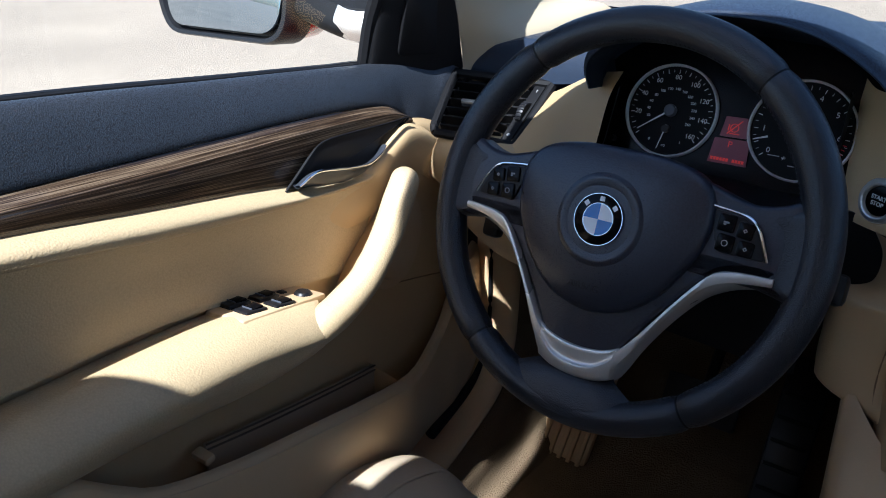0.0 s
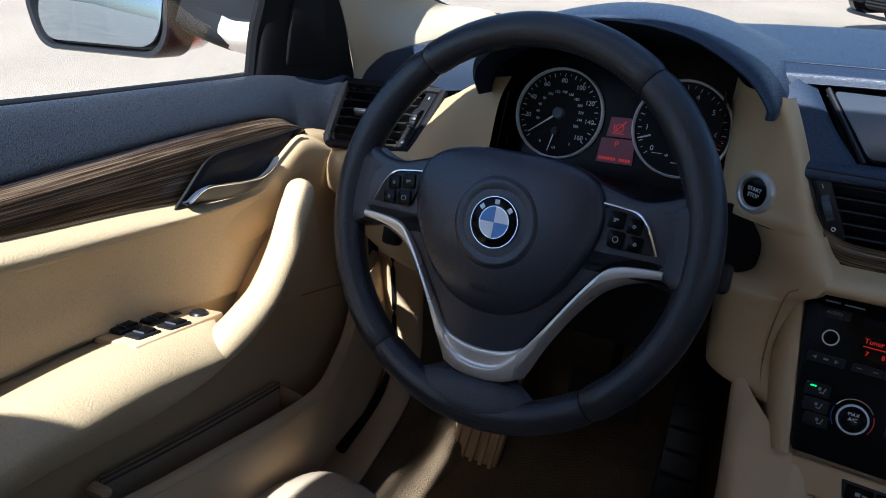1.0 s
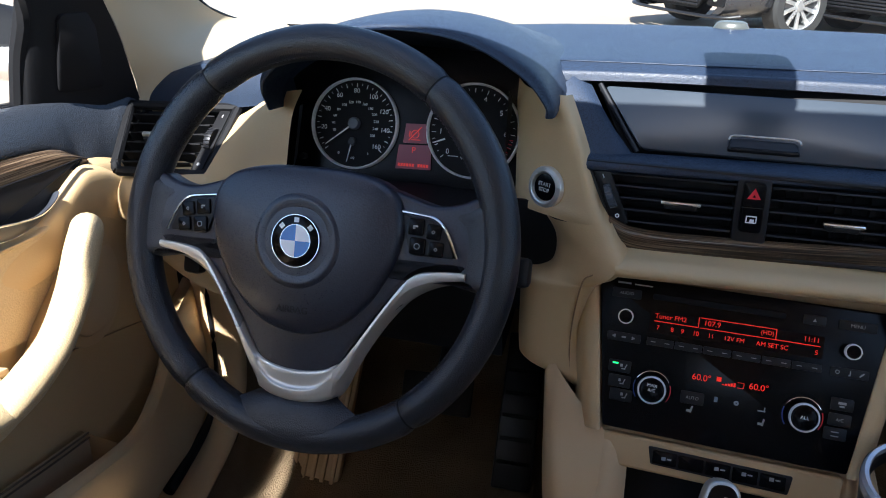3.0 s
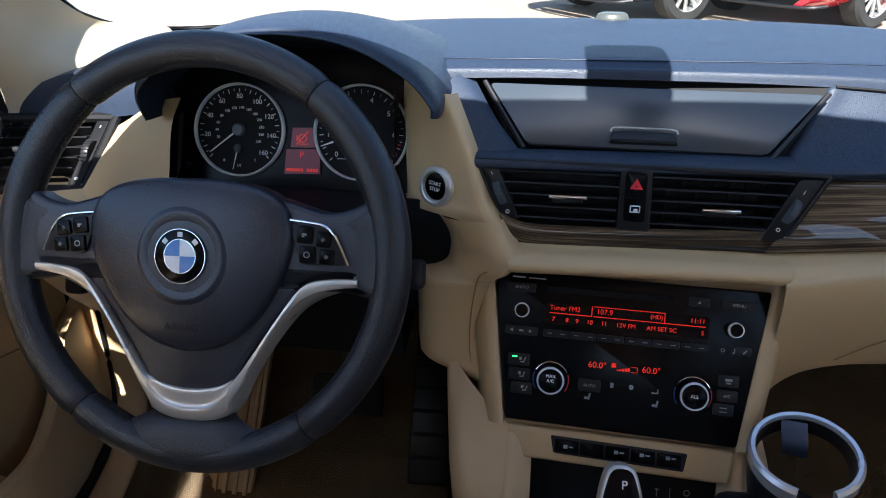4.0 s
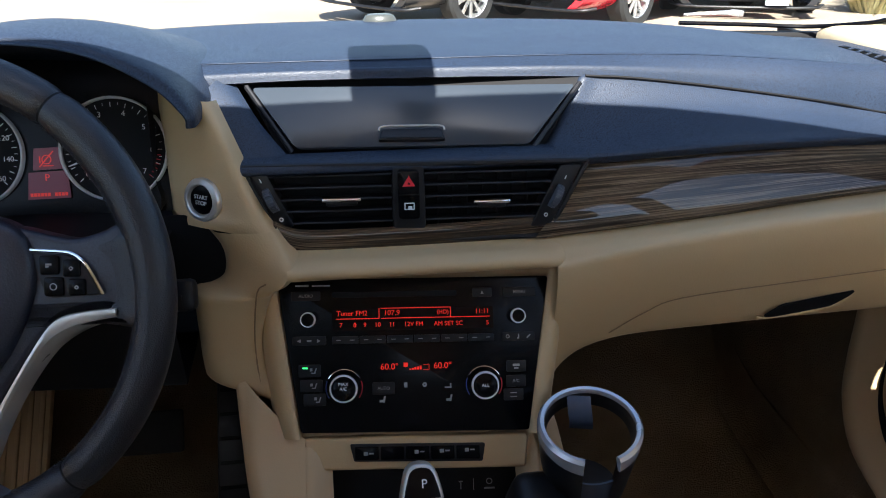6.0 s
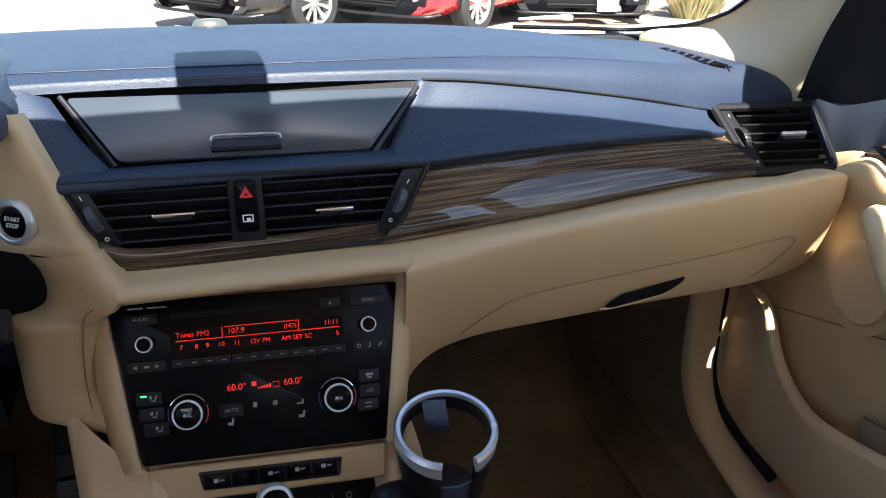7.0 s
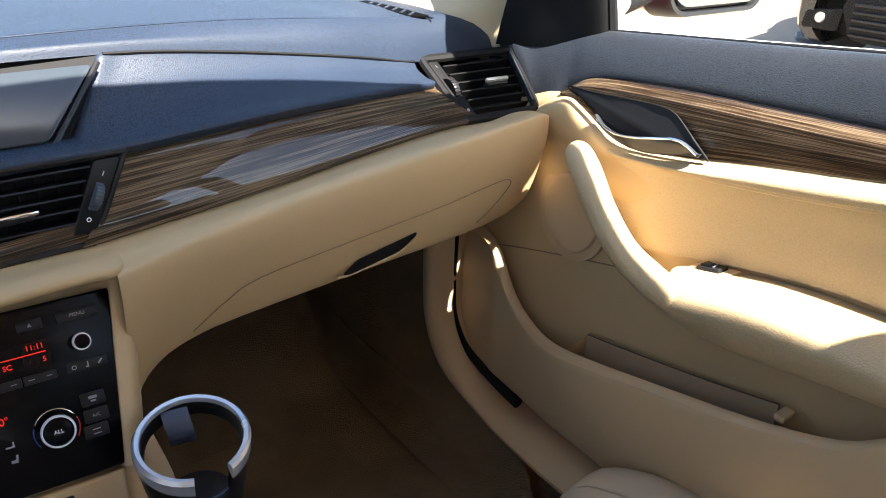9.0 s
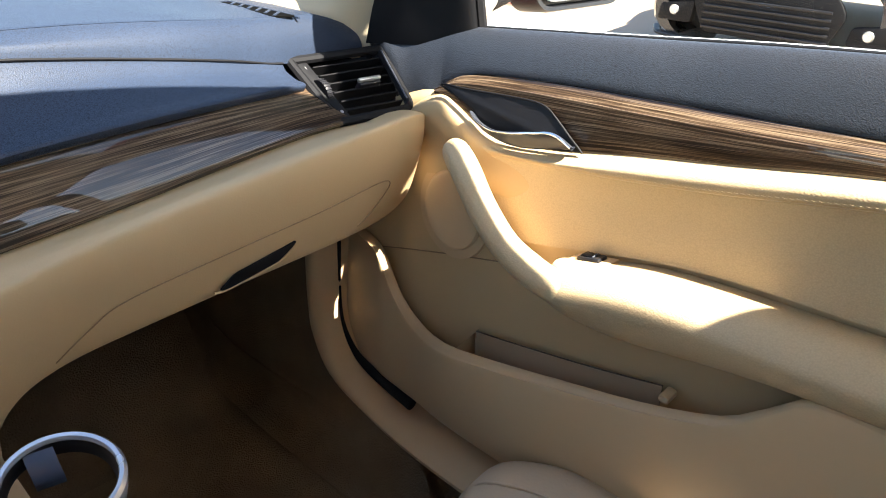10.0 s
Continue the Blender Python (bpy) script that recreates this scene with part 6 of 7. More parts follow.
dl = [words("Tuner FM2", 0.0062, R, -0.0695, -0.0305, Z0, "LEFT"), words("107.9", 0.0066, R, -0.0270, -0.0305, Z0, "LEFT"), words("(HD)", 0.0052, R, 0.0265, -0.0305, Z0, "CENTER"), words("11:11", 0.0060, R, 0.0690, -0.0305, Z0, "RIGHT"),
      words("7", 0.0056, R, -0.0655, -0.0410, Z0), words("8", 0.0056, R, -0.0530, -0.0410, Z0), words("9", 0.0056, R, -0.0440, -0.0410, Z0), words("10", 0.0056, R, -0.0325, -0.0410, Z0), words("11", 0.0056, R, -0.0195, -0.0410, Z0), words("12V FM", 0.0056, R, 0.000, -0.0410, Z0), words("AM SET SC", 0.0056, R, 0.0315, -0.0410, Z0), words("5", 0.0056, R, 0.0672, -0.0410, Z0),
      slab(rect(0.0385, 0.0007, -0.0503, -0.0352), 0.0002, at(R, 0, 0, Z0)), slab(rect(0.0360, 0.0007, 0.0515, -0.0352), 0.0002, at(R, 0, 0, Z0)), slab(rect(0.0630, 0.0006, 0.002, -0.0352), 0.0002, at(R, 0, 0, Z0)), slab(rect(0.0630, 0.0007, 0.002, -0.0262), 0.0002, at(R, 0, 0, Z0)), slab(rect(0.0007, 0.0094, -0.0312, -0.0306), 0.0002, at(R, 0, 0, Z0)), slab(rect(0.0007, 0.0094, 0.0336, -0.0306), 0.0002, at(R, 0, 0, Z0))]
part("display_text", merge(*dl), RED_LIGHT, rad, "red lit radio display")
part("climate_words", merge(words("60.0°", 0.0078, R, -0.0225, -0.0790, Z0), words("60.0°", 0.0078, R, 0.0255, -0.0790, Z0), *[slab(rect(0.0018, 0.0010 + 0.0006 * k, -0.0040 + k * 0.0024, -0.0815 + 0.0003 * k), 0.0003, at(R, 0, 0, Z0)) for k in range(5)],
                             slab(rect(0.004, 0.004, -0.0078, -0.0775), 0.0003, at(R, 0, 0, Z0)), slab(rect(0.0055, 0.0004, 0.0105, -0.0775), 0.0003, at(R, 0, 0, Z0)), slab(rect(0.0055, 0.0004, 0.0105, -0.0822), 0.0003, at(R, 0, 0, Z0)), slab(rect(0.0004, 0.0047, 0.0132, -0.0798), 0.0003, at(R, 0, 0, Z0))), RED_LIGHT, rad, "red lit temperature display")
for u in (-0.0948, 0.0950):
    k = part("volume_knob", lathe([(0.0, 0.006), (0.0055, 0.006), (0.0058, 0.0052)], 32, at(R, u, -0.0352, 0.002)), PIANO_BLACK, rad)
    part("knob_ring", lathe([(0.0057, 0.002), (0.0057, 0.0068), (0.0066, 0.0068), (0.0070, 0.002)], 36, at(R, u, -0.0352, 0.002)), BEZEL, k)
for u, word in ((-0.0633, "MAX\nA/C"), (0.0630, "ALL")):
    k = part("climate_knob", lathe([(0.0, 0.0125), (0.0085, 0.0125), (0.0098, 0.0118), (0.0120, 0.0105), (0.0128, 0.009), (0.0130, 0.0)], 40, at(R, u, -0.0965, 0.002)), PIANO_BLACK, rad, "black rotary climate knob with bright rings")
    part("knob_ring", lathe([(0.0108, 0.0105), (0.0110, 0.0136), (0.0118, 0.0136), (0.0126, 0.0105)], 40, at(R, u, -0.0965, 0.002)), BEZEL, k)
    part("knob_words", words(word, 0.0042, R, u, -0.0965 + (0.002 if "\n" in word else 0), 0.0148), WHITE_MARK, k)
    for a0, a1, mt in ((30, 150, CHROME), (160, 215, BLUE_DIM), (-35, 20, RED_MARK)):
        pts = [(0.0162 * math.cos(radians(a0 + (a1 - a0) * i / 10)), 0.0162 * math.sin(radians(a0 + (a1 - a0) * i / 10)), 0.0026) for i in range(11)]
        part("scale_arc", tube([tuple(at(R, u, -0.0965) @ Vector(p)) for p in pts], 0.0005, 1, 6), mt, rad)
marks = [words("AUDIO", 0.0040, R, -0.0967, -0.0141, Z0), words("MENU", 0.0042, R, 0.0968, -0.0136, Z0), words("AUTO", 0.0040, R, -0.0280, -0.0981, Z0), words("A/C", 0.0038, R, 0.0922, -0.0944, Z0), slab([(0.0612, -0.0148), (0.0642, -0.0148), (0.0627, -0.0120)], 0.0003, at(R, 0, 0, Z0))]
for k in range(12):
    marks.append(slab(rect(0.0042, 0.0006, -0.0679 + k * 0.0123, -0.0542), 0.0003, at(R, 0, 0, Z0)))
marks += [slab([(-0.1050, -0.0542), (-0.1015, -0.0525), (-0.1015, -0.0559)], 0.0003, at(R, 0, 0, Z0)), slab([(-0.0838, -0.0543), (-0.0870, -0.0526), (-0.0870, -0.0560)], 0.0003, at(R, 0, 0, Z0)), slab(rect(0.004, 0.0016, -0.0940, -0.0542), 0.0003, at(R, 0, 0, Z0))]
marks += [lathe([(0.0012, 0), (0.0012, 0.0003), (0.0018, 0.0003), (0.0018, 0)], 12, at(R, 0.0854, -0.0540, Z0)), slab(rect(0.0008, 0.004, 0.0955, -0.0538), 0.0003, at(R, 0, 0, Z0)), slab(rect(0.0018, 0.0012, 0.0948, -0.0556), 0.0003, at(R, 0, 0, Z0)), slab(rect(0.0045, 0.0012, 0, 0), 0.0003, at(R, 0.1045, -0.0540, Z0, 45))]
for u, v in ((-0.0905, -0.081), (-0.0903, -0.0944), (-0.0868, -0.1068)):
    marks += [slab(rect(0.0022, 0.0026, u - 0.002, v + 0.001), 0.0003, at(R, 0, 0, Z0)), slab(rect(0.0010, 0.005), 0.0003, at(R, u + 0.0018, v, Z0, -20)), slab(rect(0.0036, 0.001, u, v - 0.002), 0.0003, at(R, 0, 0, Z0))]
for u, v in ((-0.0295, -0.1084), (0.0306, -0.1086)):
    marks += [slab(rect(0.0045, 0.0022, u, v - 0.001), 0.0003, at(R, 0, 0, Z0)), slab(rect(0.0016, 0.006), 0.0003, at(R, u + 0.002, v + 0.0005, Z0, -12))]
marks += [slab(rect(0.003, 0.0045, -0.0081, -0.0955), 0.0003, at(R, 0, 0, Z0)), lathe([(0.0006, 0), (0.0006, 0.0003), (0.0023, 0.0003), (0.0023, 0)], 6, at(R, 0.009, -0.0956, Z0)), slab(rect(0.0062, 0.0012, 0.0301, -0.0985), 0.0003, at(R, 0, 0, Z0)), slab(rect(0.001, 0.003, 0.0325, -0.0965), 0.0003, at(R, 0, 0, Z0)),
          slab(rect(0.0062, 0.0022, 0.0926, -0.080), 0.0003, at(R, 0, 0, Z0)), slab(rect(0.004, 0.0014, 0.0926, -0.0828), 0.0003, at(R, 0, 0, Z0)), slab(rect(0.0062, 0.0008, 0.0897, -0.105), 0.0003, at(R, 0, 0, Z0)), slab(rect(0.0062, 0.0008, 0.0897, -0.1085), 0.0003, at(R, 0, 0, Z0))]
tagged(part("markings", merge(*marks), GREY_MARK, rad), kind="stuff")
part("badge_bar", merge(slab(rect(0.012, 0.0016, -0.100, -0.0048), 0.0003, at(R, 0, 0, Z0)), slab(rect(0.016, 0.0012, -0.083, -0.0050), 0.0003, at(R, 0, 0, Z0))), GREY_MARK, rad)
part("status_light", slab(rect(0.0048, 0.0013, -0.0980, -0.0785), 0.0004, at(R, 0, 0, Z0)), GREEN_LIGHT, rad)
for u, v, w, h in ((-0.0967, -0.0141, 0.026, 0.0085), (0.0968, -0.0136, 0.030, 0.0085), (0.0627, -0.0133, 0.018, 0.0085), (-0.0280, -0.0981, 0.020, 0.011), (0.0922, -0.0944, 0.018, 0.0105), (0.0926, -0.081, 0.018, 0.0105), (0.0897, -0.1066, 0.018, 0.0105), (-0.094, -0.081, 0.020, 0.011), (-0.0925, -0.0944, 0.020, 0.011), (-0.0895, -0.1068, 0.020, 0.011), (-0.0940, -0.0542, 0.030, 0.008), (0.0950, -0.0540, 0.030, 0.008)):
    part("key", slab(rect(w, h, u, v, 0.0015), 0.0014, at(R, 0, 0, 0.0016), 0.0005), KEY_BLACK, rad)
for k in range(6):
    part("preset_key", slab(rect(0.0235, 0.0068, -0.0618 + k * 0.0246, -0.0542, 0.001), 0.0014, at(R, 0, 0, 0.0016), 0.0005), KEY_BLACK, rad)


# ---- console ----
con = thing("centre_console", "beige centre console between the seats", "centre console")
S = plane_frame((-0.006, 0.037, 0.786), (0.117, -0.008, 0), (0, 0.05, 0.12))
part("switch_fascia", slab(rounded([(-0.1030, 0.0095), (0.1010, 0.0060), (0.0985, -0.0250), (-0.0995, -0.0205)][::-1], 0.004), 0.014, at(S, 0, 0, -0.014), 0.003, 0, 3), TAN, con, "beige strip under the radio")
swp = part("switch_panel", slab(rounded([(-0.0612, 0.0030), (0.0611, -0.0005), (0.0585, -0.0171), (-0.0578, -0.0130)][::-1], 0.002), 0.0015, S, 0.0005), PLASTIC_BLACK, con, "narrow black row of switches")
for k in range(5):
    part("switch", slab(rounded([(-0.0565 + k * 0.0228, 0.0005 - k * 0.0006), (-0.0355 + k * 0.0228, 0.0000 - k * 0.0006), (-0.0355 + k * 0.0228, -0.0118 - k * 0.0006), (-0.0565 + k * 0.0228, -0.0113 - k * 0.0006)][::-1], 0.001), 0.0012, at(S, 0, 0, 0.0012), 0.0005), PIANO_BLACK, swp)
for k in (0, 2, 3, 4):
    u = -0.046 + k * 0.0228
    part("switch_mark", merge(slab(rect(0.0038, 0.0032, u - 0.001, -0.0058), 0.0003, at(S, 0, 0, 0.0026)), slab(rect(0.004, 0.0012, u + 0.004, -0.0058), 0.0003, at(S, 0, 0, 0.0026))), GREY_MARK, swp)
part("tray_back", slab([(-0.094, -0.022), (0.094, -0.026), (0.085, -0.10), (-0.085, -0.10)][::-1], 0.003, at(S, 0, 0, -0.030)), MATT_BLACK, con)
part("tray_marks", merge(slab(rect(0.0009, 0.008, 0.040, -0.047), 0.0003, at(S, 0, 0, -0.0268)), slab(rect(0.004, 0.0009, 0.040, -0.044), 0.0003, at(S, 0, 0, -0.0268)), slab(rect(0.0006, 0.011, 0.052, -0.047), 0.0003, at(S, 0, 0, -0.0268)), lathe([(0.0022, 0), (0.0022, 0.0003), (0.003, 0.0003), (0.003, 0)], 16, at(S, 0.067, -0.0445, -0.0268)), slab(rect(0.010, 0.0016, 0.067, -0.0510), 0.0003, at(S, 0, 0, -0.0268))), GREY_MARK, con)
for s in (-1, 1):
    rows = []
    for y, zt, xo in ((0.12, 0.80, 0.128), (0.075, 0.80, 0.122), (0.045, 0.79, 0.115), (0.02, 0.755, 0.114), (-0.02, 0.715, 0.116), (-0.10, 0.695, 0.118), (-0.30, 0.69, 0.118), (-0.55, 0.69, 0.118)):
        rows.append([(s * (xo - 0.030), y + 0.004, zt - 0.012), (s * (xo - 0.014), y, zt - 0.002), (s * (xo - 0.004), y, zt - 0.008), (s * xo, y, zt - 0.03), (s * (xo + 0.003), y, (zt + 0.45) / 2), (s * (xo + (0.03 if s < 0 else 0.008)), y, 0.42)])
    part("side_panel", sheet(rows, 4, 4), TAN_DULL, con, "beige side of the console")
    n = 0.0 if s < 0 else 0.022
    head = [(0.107, 0.048, 0.794), (0.135, 0.066, 0.814), (0.158, 0.086, 0.834), (0.172, 0.115, 0.845), (0.176, 0.25, 0.85)] if s < 0 else [(0.106, 0.045, 0.815), (0.114, 0.06, 0.818), (0.120, 0.085, 0.82), (0.124, 0.13, 0.82), (0.128, 0.25, 0.82)]
    neck = [(0.106, 0.030, 0.765), (0.135, 0.042, 0.778), (0.158, 0.056, 0.788), (0.168, 0.09, 0.79), (0.175, 0.25, 0.79)] if s < 0 else [(0.106, 0.030, 0.775), (0.116, 0.045, 0.78), (0.126, 0.075, 0.785), (0.132, 0.12, 0.785), (0.138, 0.25, 0.785)]
    rows = [[(s * x, y, z) for x, y, z in head], [(s * x, y, z) for x, y, z in neck], [(s * 0.104, 0.005, 0.72), (s * (0.128 - n), 0.008, 0.725), (s * (0.150 - n), 0.02, 0.73), (s * (0.164 - n), 0.07, 0.73), (s * (0.172 - n), 0.25, 0.73)], [(s * 0.108, -0.03, 0.62), (s * (0.132 - n), -0.01, 0.62), (s * (0.150 - n), 0.03, 0.62), (s * (0.162 - n), 0.10, 0.62), (s * (0.172 - n), 0.25, 0.62)], [(s * 0.11, -0.05, 0.44), (s * (0.15 - n), 0.0, 0.44), (s * (0.16 - n), 0.04, 0.44), (s * (0.17 - n), 0.10, 0.44), (s * (0.175 - n), 0.3, 0.44)]]
    part("side_cheek", sheet(rows, 5, 5), TAN_DULL, con)
part("console_top", sheet([[(x, y, z) for x in (-0.10, 0, 0.10)] for y, z in ((0.03, 0.70), (-0.05, 0.685), (-0.3, 0.675), (-0.55, 0.68))], 4, 4), PLASTIC_BLACK, con)
shf = thing("gear_selector", "black and silver electronic gear selector lever", "gear selector")
Q = plane_frame((-0.010, -0.040, 0.790), (1, 0, 0), (0, 0.55, 0.85))
part("lever_body", slab(rounded([(-0.011, 0.029), (0.011, 0.029), (0.018, 0.004), (0.0225, -0.055), (0.018, -0.090), (-0.018, -0.090), (-0.0225, -0.055), (-0.018, 0.004)][::-1], 0.012), 0.022, at(Q, 0, 0, -0.022), 0.004, 0, 3), SILVER, shf, "silver edged lever body")
part("lever_top", slab(rounded([(-0.0085, 0.0255), (0.0085, 0.0255), (0.0150, 0.004), (0.0190, -0.055), (-0.0190, -0.055), (-0.0150, 0.004)][::-1], 0.008), 0.0025, Q, 0.001), PIANO_BLACK, shf)
part("lever_bar", slab([(-0.0155, -0.0015), (0.0155, -0.0015), (0.0153, 0.0010), (-0.0153, 0.0010)], 0.0008, at(Q, 0, 0, 0.0024)), SILVER, shf)
part("lever_words", merge(words("P", 0.010, Q, 0.002, 0.0125, 0.0027), words("R", 0.0085, Q, 0.002, -0.009, 0.0027), words("N", 0.0085, Q, 0.002, -0.020, 0.0027), words("D", 0.0085, Q, 0.002, -0.031, 0.0027)), WHITE_MARK, shf)
part("lever_stem", tube([(-0.010, -0.055, 0.765), (-0.010, -0.06, 0.72), (-0.010, -0.055, 0.68)], (0.015, 0.013, 0.02), 4, 16), PIANO_BLACK, shf)
cup = thing("cup_holder", "black cup holder with a silver ring clipped to the console", "cup holder")
CU = plane_frame((0.138, -0.008, 0.826), (1, -0.25, 0), (0.24, 0.95, 0.22))
bm = bmesh.new()
sec = []
for k in range(49):
    a = radians(-59 + 321 * k / 48)
    hgt = 0.004 + 0.008 * (0.5 - 0.5 * math.sin(a)) ** 2
    sec.append([bm.verts.new(CU @ Vector((r * math.cos(a), r * math.sin(a), h))) for r, h in ((0.0385, 0.0005), (0.0395, 0.0025), (0.0425, 0.003), (0.0450, 0.000), (0.0452, -hgt), (0.0430, -hgt - 0.001), (0.0388, -0.002))])
for p, q in zip(sec, sec[1:]):
    for j in range(7):
        bm.faces.new((p[j], p[(j + 1) % 7], q[(j + 1) % 7], q[j]))
bm.faces.new(sec[0])
bm.faces.new(sec[-1])
part("silver_ring", bm, RING_SILVER, cup, "satin silver open ring")
CUP_DROP = curve([(-59, 0.080), (-30, 0.072), (-5, 0.034), (25, 0.017), (90, 0.014), (150, 0.017), (180, 0.034), (208, 0.066), (262, 0.080)])
wall_rows = []
for k in range(55):
    a = -59 + 321 * k / 54
    c, w, dn = math.cos(radians(a)), math.sin(radians(a)), CUP_DROP(a)
    ro = [(0.0440 - 0.13 * max(0, dn * q - 0.010), -0.003 - dn * q) for q in (0, 0.3, 0.6, 1)]
    ri = [(r - 0.0042, h) for r, h in ro[::-1]]
    wall_rows.append([tuple(CU @ Vector((r * c, r * w, h))) for r, h in ro + ri])
part("holder_body", sheet(wall_rows, 1, 2), PLASTIC_BLACK, cup, "black tapered cup wall, open behind")
part("cup_floor", slab(disc(0.033, 0.0, -0.002, 32), 0.004, at(CU, 0, 0, -0.086), 0.001), PLASTIC_BLACK, cup)
part("front_web", sheet([[tuple(CU @ Vector((r * math.cos(radians(a)), r * math.sin(radians(a)), h))) for a in (-100, -86, -72, -57)] for r, h in ((0.0375, -0.030), (0.0355, -0.045), (0.034, -0.082))], 3, 3, 0.0015), TAB_BLUE, cup, "blue grey strip closing the open front")
part("spring_tab", sheet([[tuple(CU @ Vector((x + tw, 0.0365 - dp, h))) for x in (-0.019, -0.012, -0.005, 0.002)] for dp, h, tw in ((0.0, -0.004, 0.0), (0.009, -0.009, 0.001), (0.015, -0.020, 0.003), (0.012, -0.032, 0.004))], 4, 4, 0.001), TAB_BLUE, cup, "blue grey spring tab")
part("bracket", block((0.06, 0.05, 0.05), CU @ pose(-0.035, -0.03, -0.075, 10, 10, 20), 0.012, 3), PLASTIC_BLACK, cup)


# ---- seats ----
def seat(s, who, back=0.0):
    st = thing(who + "_seat", "beige leather front seat with piped cushion", "car seat", "front seats")
    cx = s * 0.375
    rows = []
    for y, z, w in ((0.02, 0.545, 0.200), (0.012, 0.60, 0.222), (-0.02, 0.625, 0.235), (-0.10, 0.635, 0.25), (-0.25, 0.615, 0.255), (-0.45, 0.595, 0.255), (-0.58, 0.60, 0.25)):
        rows.append([(cx - w - 0.004, y, z - 0.16), (cx - w - 0.006, y, z - 0.03), (cx - w + 0.03, y, z + 0.012), (cx - w + 0.075, y, z + 0.012), (cx - w * 0.5, y, z - 0.004), (cx, y, z - 0.004), (cx + w * 0.5, y, z - 0.004), (cx + w - 0.075, y, z + 0.012), (cx + w - 0.03, y, z + 0.012), (cx + w + 0.006, y, z - 0.03), (cx + w + 0.004, y, z - 0.16)])
    cush = part("cushion", sheet(rows, 4, 4), TAN_SEAT, st, "beige leather seat cushion")
    for q in (-1, 1):
        part("piping", tube([(cx + q * (w - 0.078), y, z + 0.0135) for y, z, w in ((0.008, 0.603, 0.226), (-0.02, 0.625, 0.235), (-0.10, 0.635, 0.25), (-0.25, 0.615, 0.255), (-0.45, 0.595, 0.255))], 0.0016, 5, 8), TAN_SEAT, cush)
    rows = []
    for z, y, w in ((0.58, -0.50, 0.24), (0.70, -0.575, 0.25), (0.90, -0.65, 0.245), (1.05, -0.70, 0.215), (1.13, -0.725, 0.17)):
        rows.append([(cx - w, y - 0.10, z), (cx - w, y + 0.03, z), (cx - w + 0.06, y + 0.035, z), (cx, y, z), (cx + w - 0.06, y + 0.035, z), (cx + w, y + 0.03, z), (cx + w, y - 0.10, z)])
    part("backrest", sheet(rows, 4, 4, 0.03), TAN_SEAT, st)
    part("headrest", block((0.25, 0.10, 0.18), pose(cx, -0.76, 1.26, 12, 0, 0), 0.04, 3), TAN_SEAT, st)
    part("base", block((0.42, 0.48, 0.12), pose(cx, -0.26, 0.46), 0.02), MATT_BLACK, st)
    st.location = (0, -back, -back * 0.15)
    return st


seat(1, "passenger", 0.085)
seat(-1, "driver")
rb = thing("rear_bench", "beige leather rear bench", "rear bench")
part("bench", block((1.2, 0.5, 0.3), pose(0, -1.45, 0.5), 0.06, 3), TAN_SEAT, rb)
part("bench_back", block((1.2, 0.15, 0.6), pose(0, -1.75, 0.85, 15, 0, 0), 0.06, 3), TAN_SEAT, rb)
# pedals and mat on the driver's side
fr_ = thing("foot_rest", "ribbed beige foot rest in the driver's footwell", "foot rest")
part("plate", block((0.10, 0.26, 0.015), pose(-0.545, 0.415, 0.505, 48, 0, 0), 0.004), TAN_DULL, fr_)
for k in range(6):
    part("rib", block((0.007, 0.25, 0.006), pose(-0.545 - 0.04 + k * 0.016, 0.415, 0.505, 48, 0, 0) @ pose(0, 0, 0.009), 0.002), TAN_DULL, fr_)
pd = thing("brake_pedal", "black rubber brake pedal", "pedal")
part("pad", block((0.11, 0.06, 0.012), pose(-0.36, 0.42, 0.55, 60, 0, 0), 0.004), TYRE, pd)
part("arm", tube([(-0.36, 0.43, 0.55), (-0.36, 0.52, 0.65), (-0.36, 0.55, 0.85)], 0.008, 4, 8), PLASTIC_BLACK, pd)
ac = thing("accelerator_pedal", "black accelerator pedal hinged at the floor", "pedal")
part("pad", block((0.06, 0.24, 0.012), pose(-0.235, 0.45, 0.52, 52, 0, 0), 0.004), PLASTIC_BLACK, ac)
for k in range(5):
    part("rib", block((0.05, 0.006, 0.004), pose(-0.235, 0.45, 0.52, 52, 0, 0) @ pose(0, -0.08 + k * 0.035, 0.0075), 0.001), MATT_BLACK, ac)
for sx in (-1, 1):
    solo("floor_mat", sheet([[(sx * x, y, 0.412 + (0.02 if y > 0.35 else 0) + 0.004 * math.sin(9 * x + 5 * y)) for x in (0.20, 0.30, 0.40, 0.50, 0.58)] for y in (-0.3, 0.0, 0.2, 0.35, 0.42)], 3, 3, 0.012), CARPET, "brown carpet floor mat in the footwell", "floor mat", "", "floor mats")


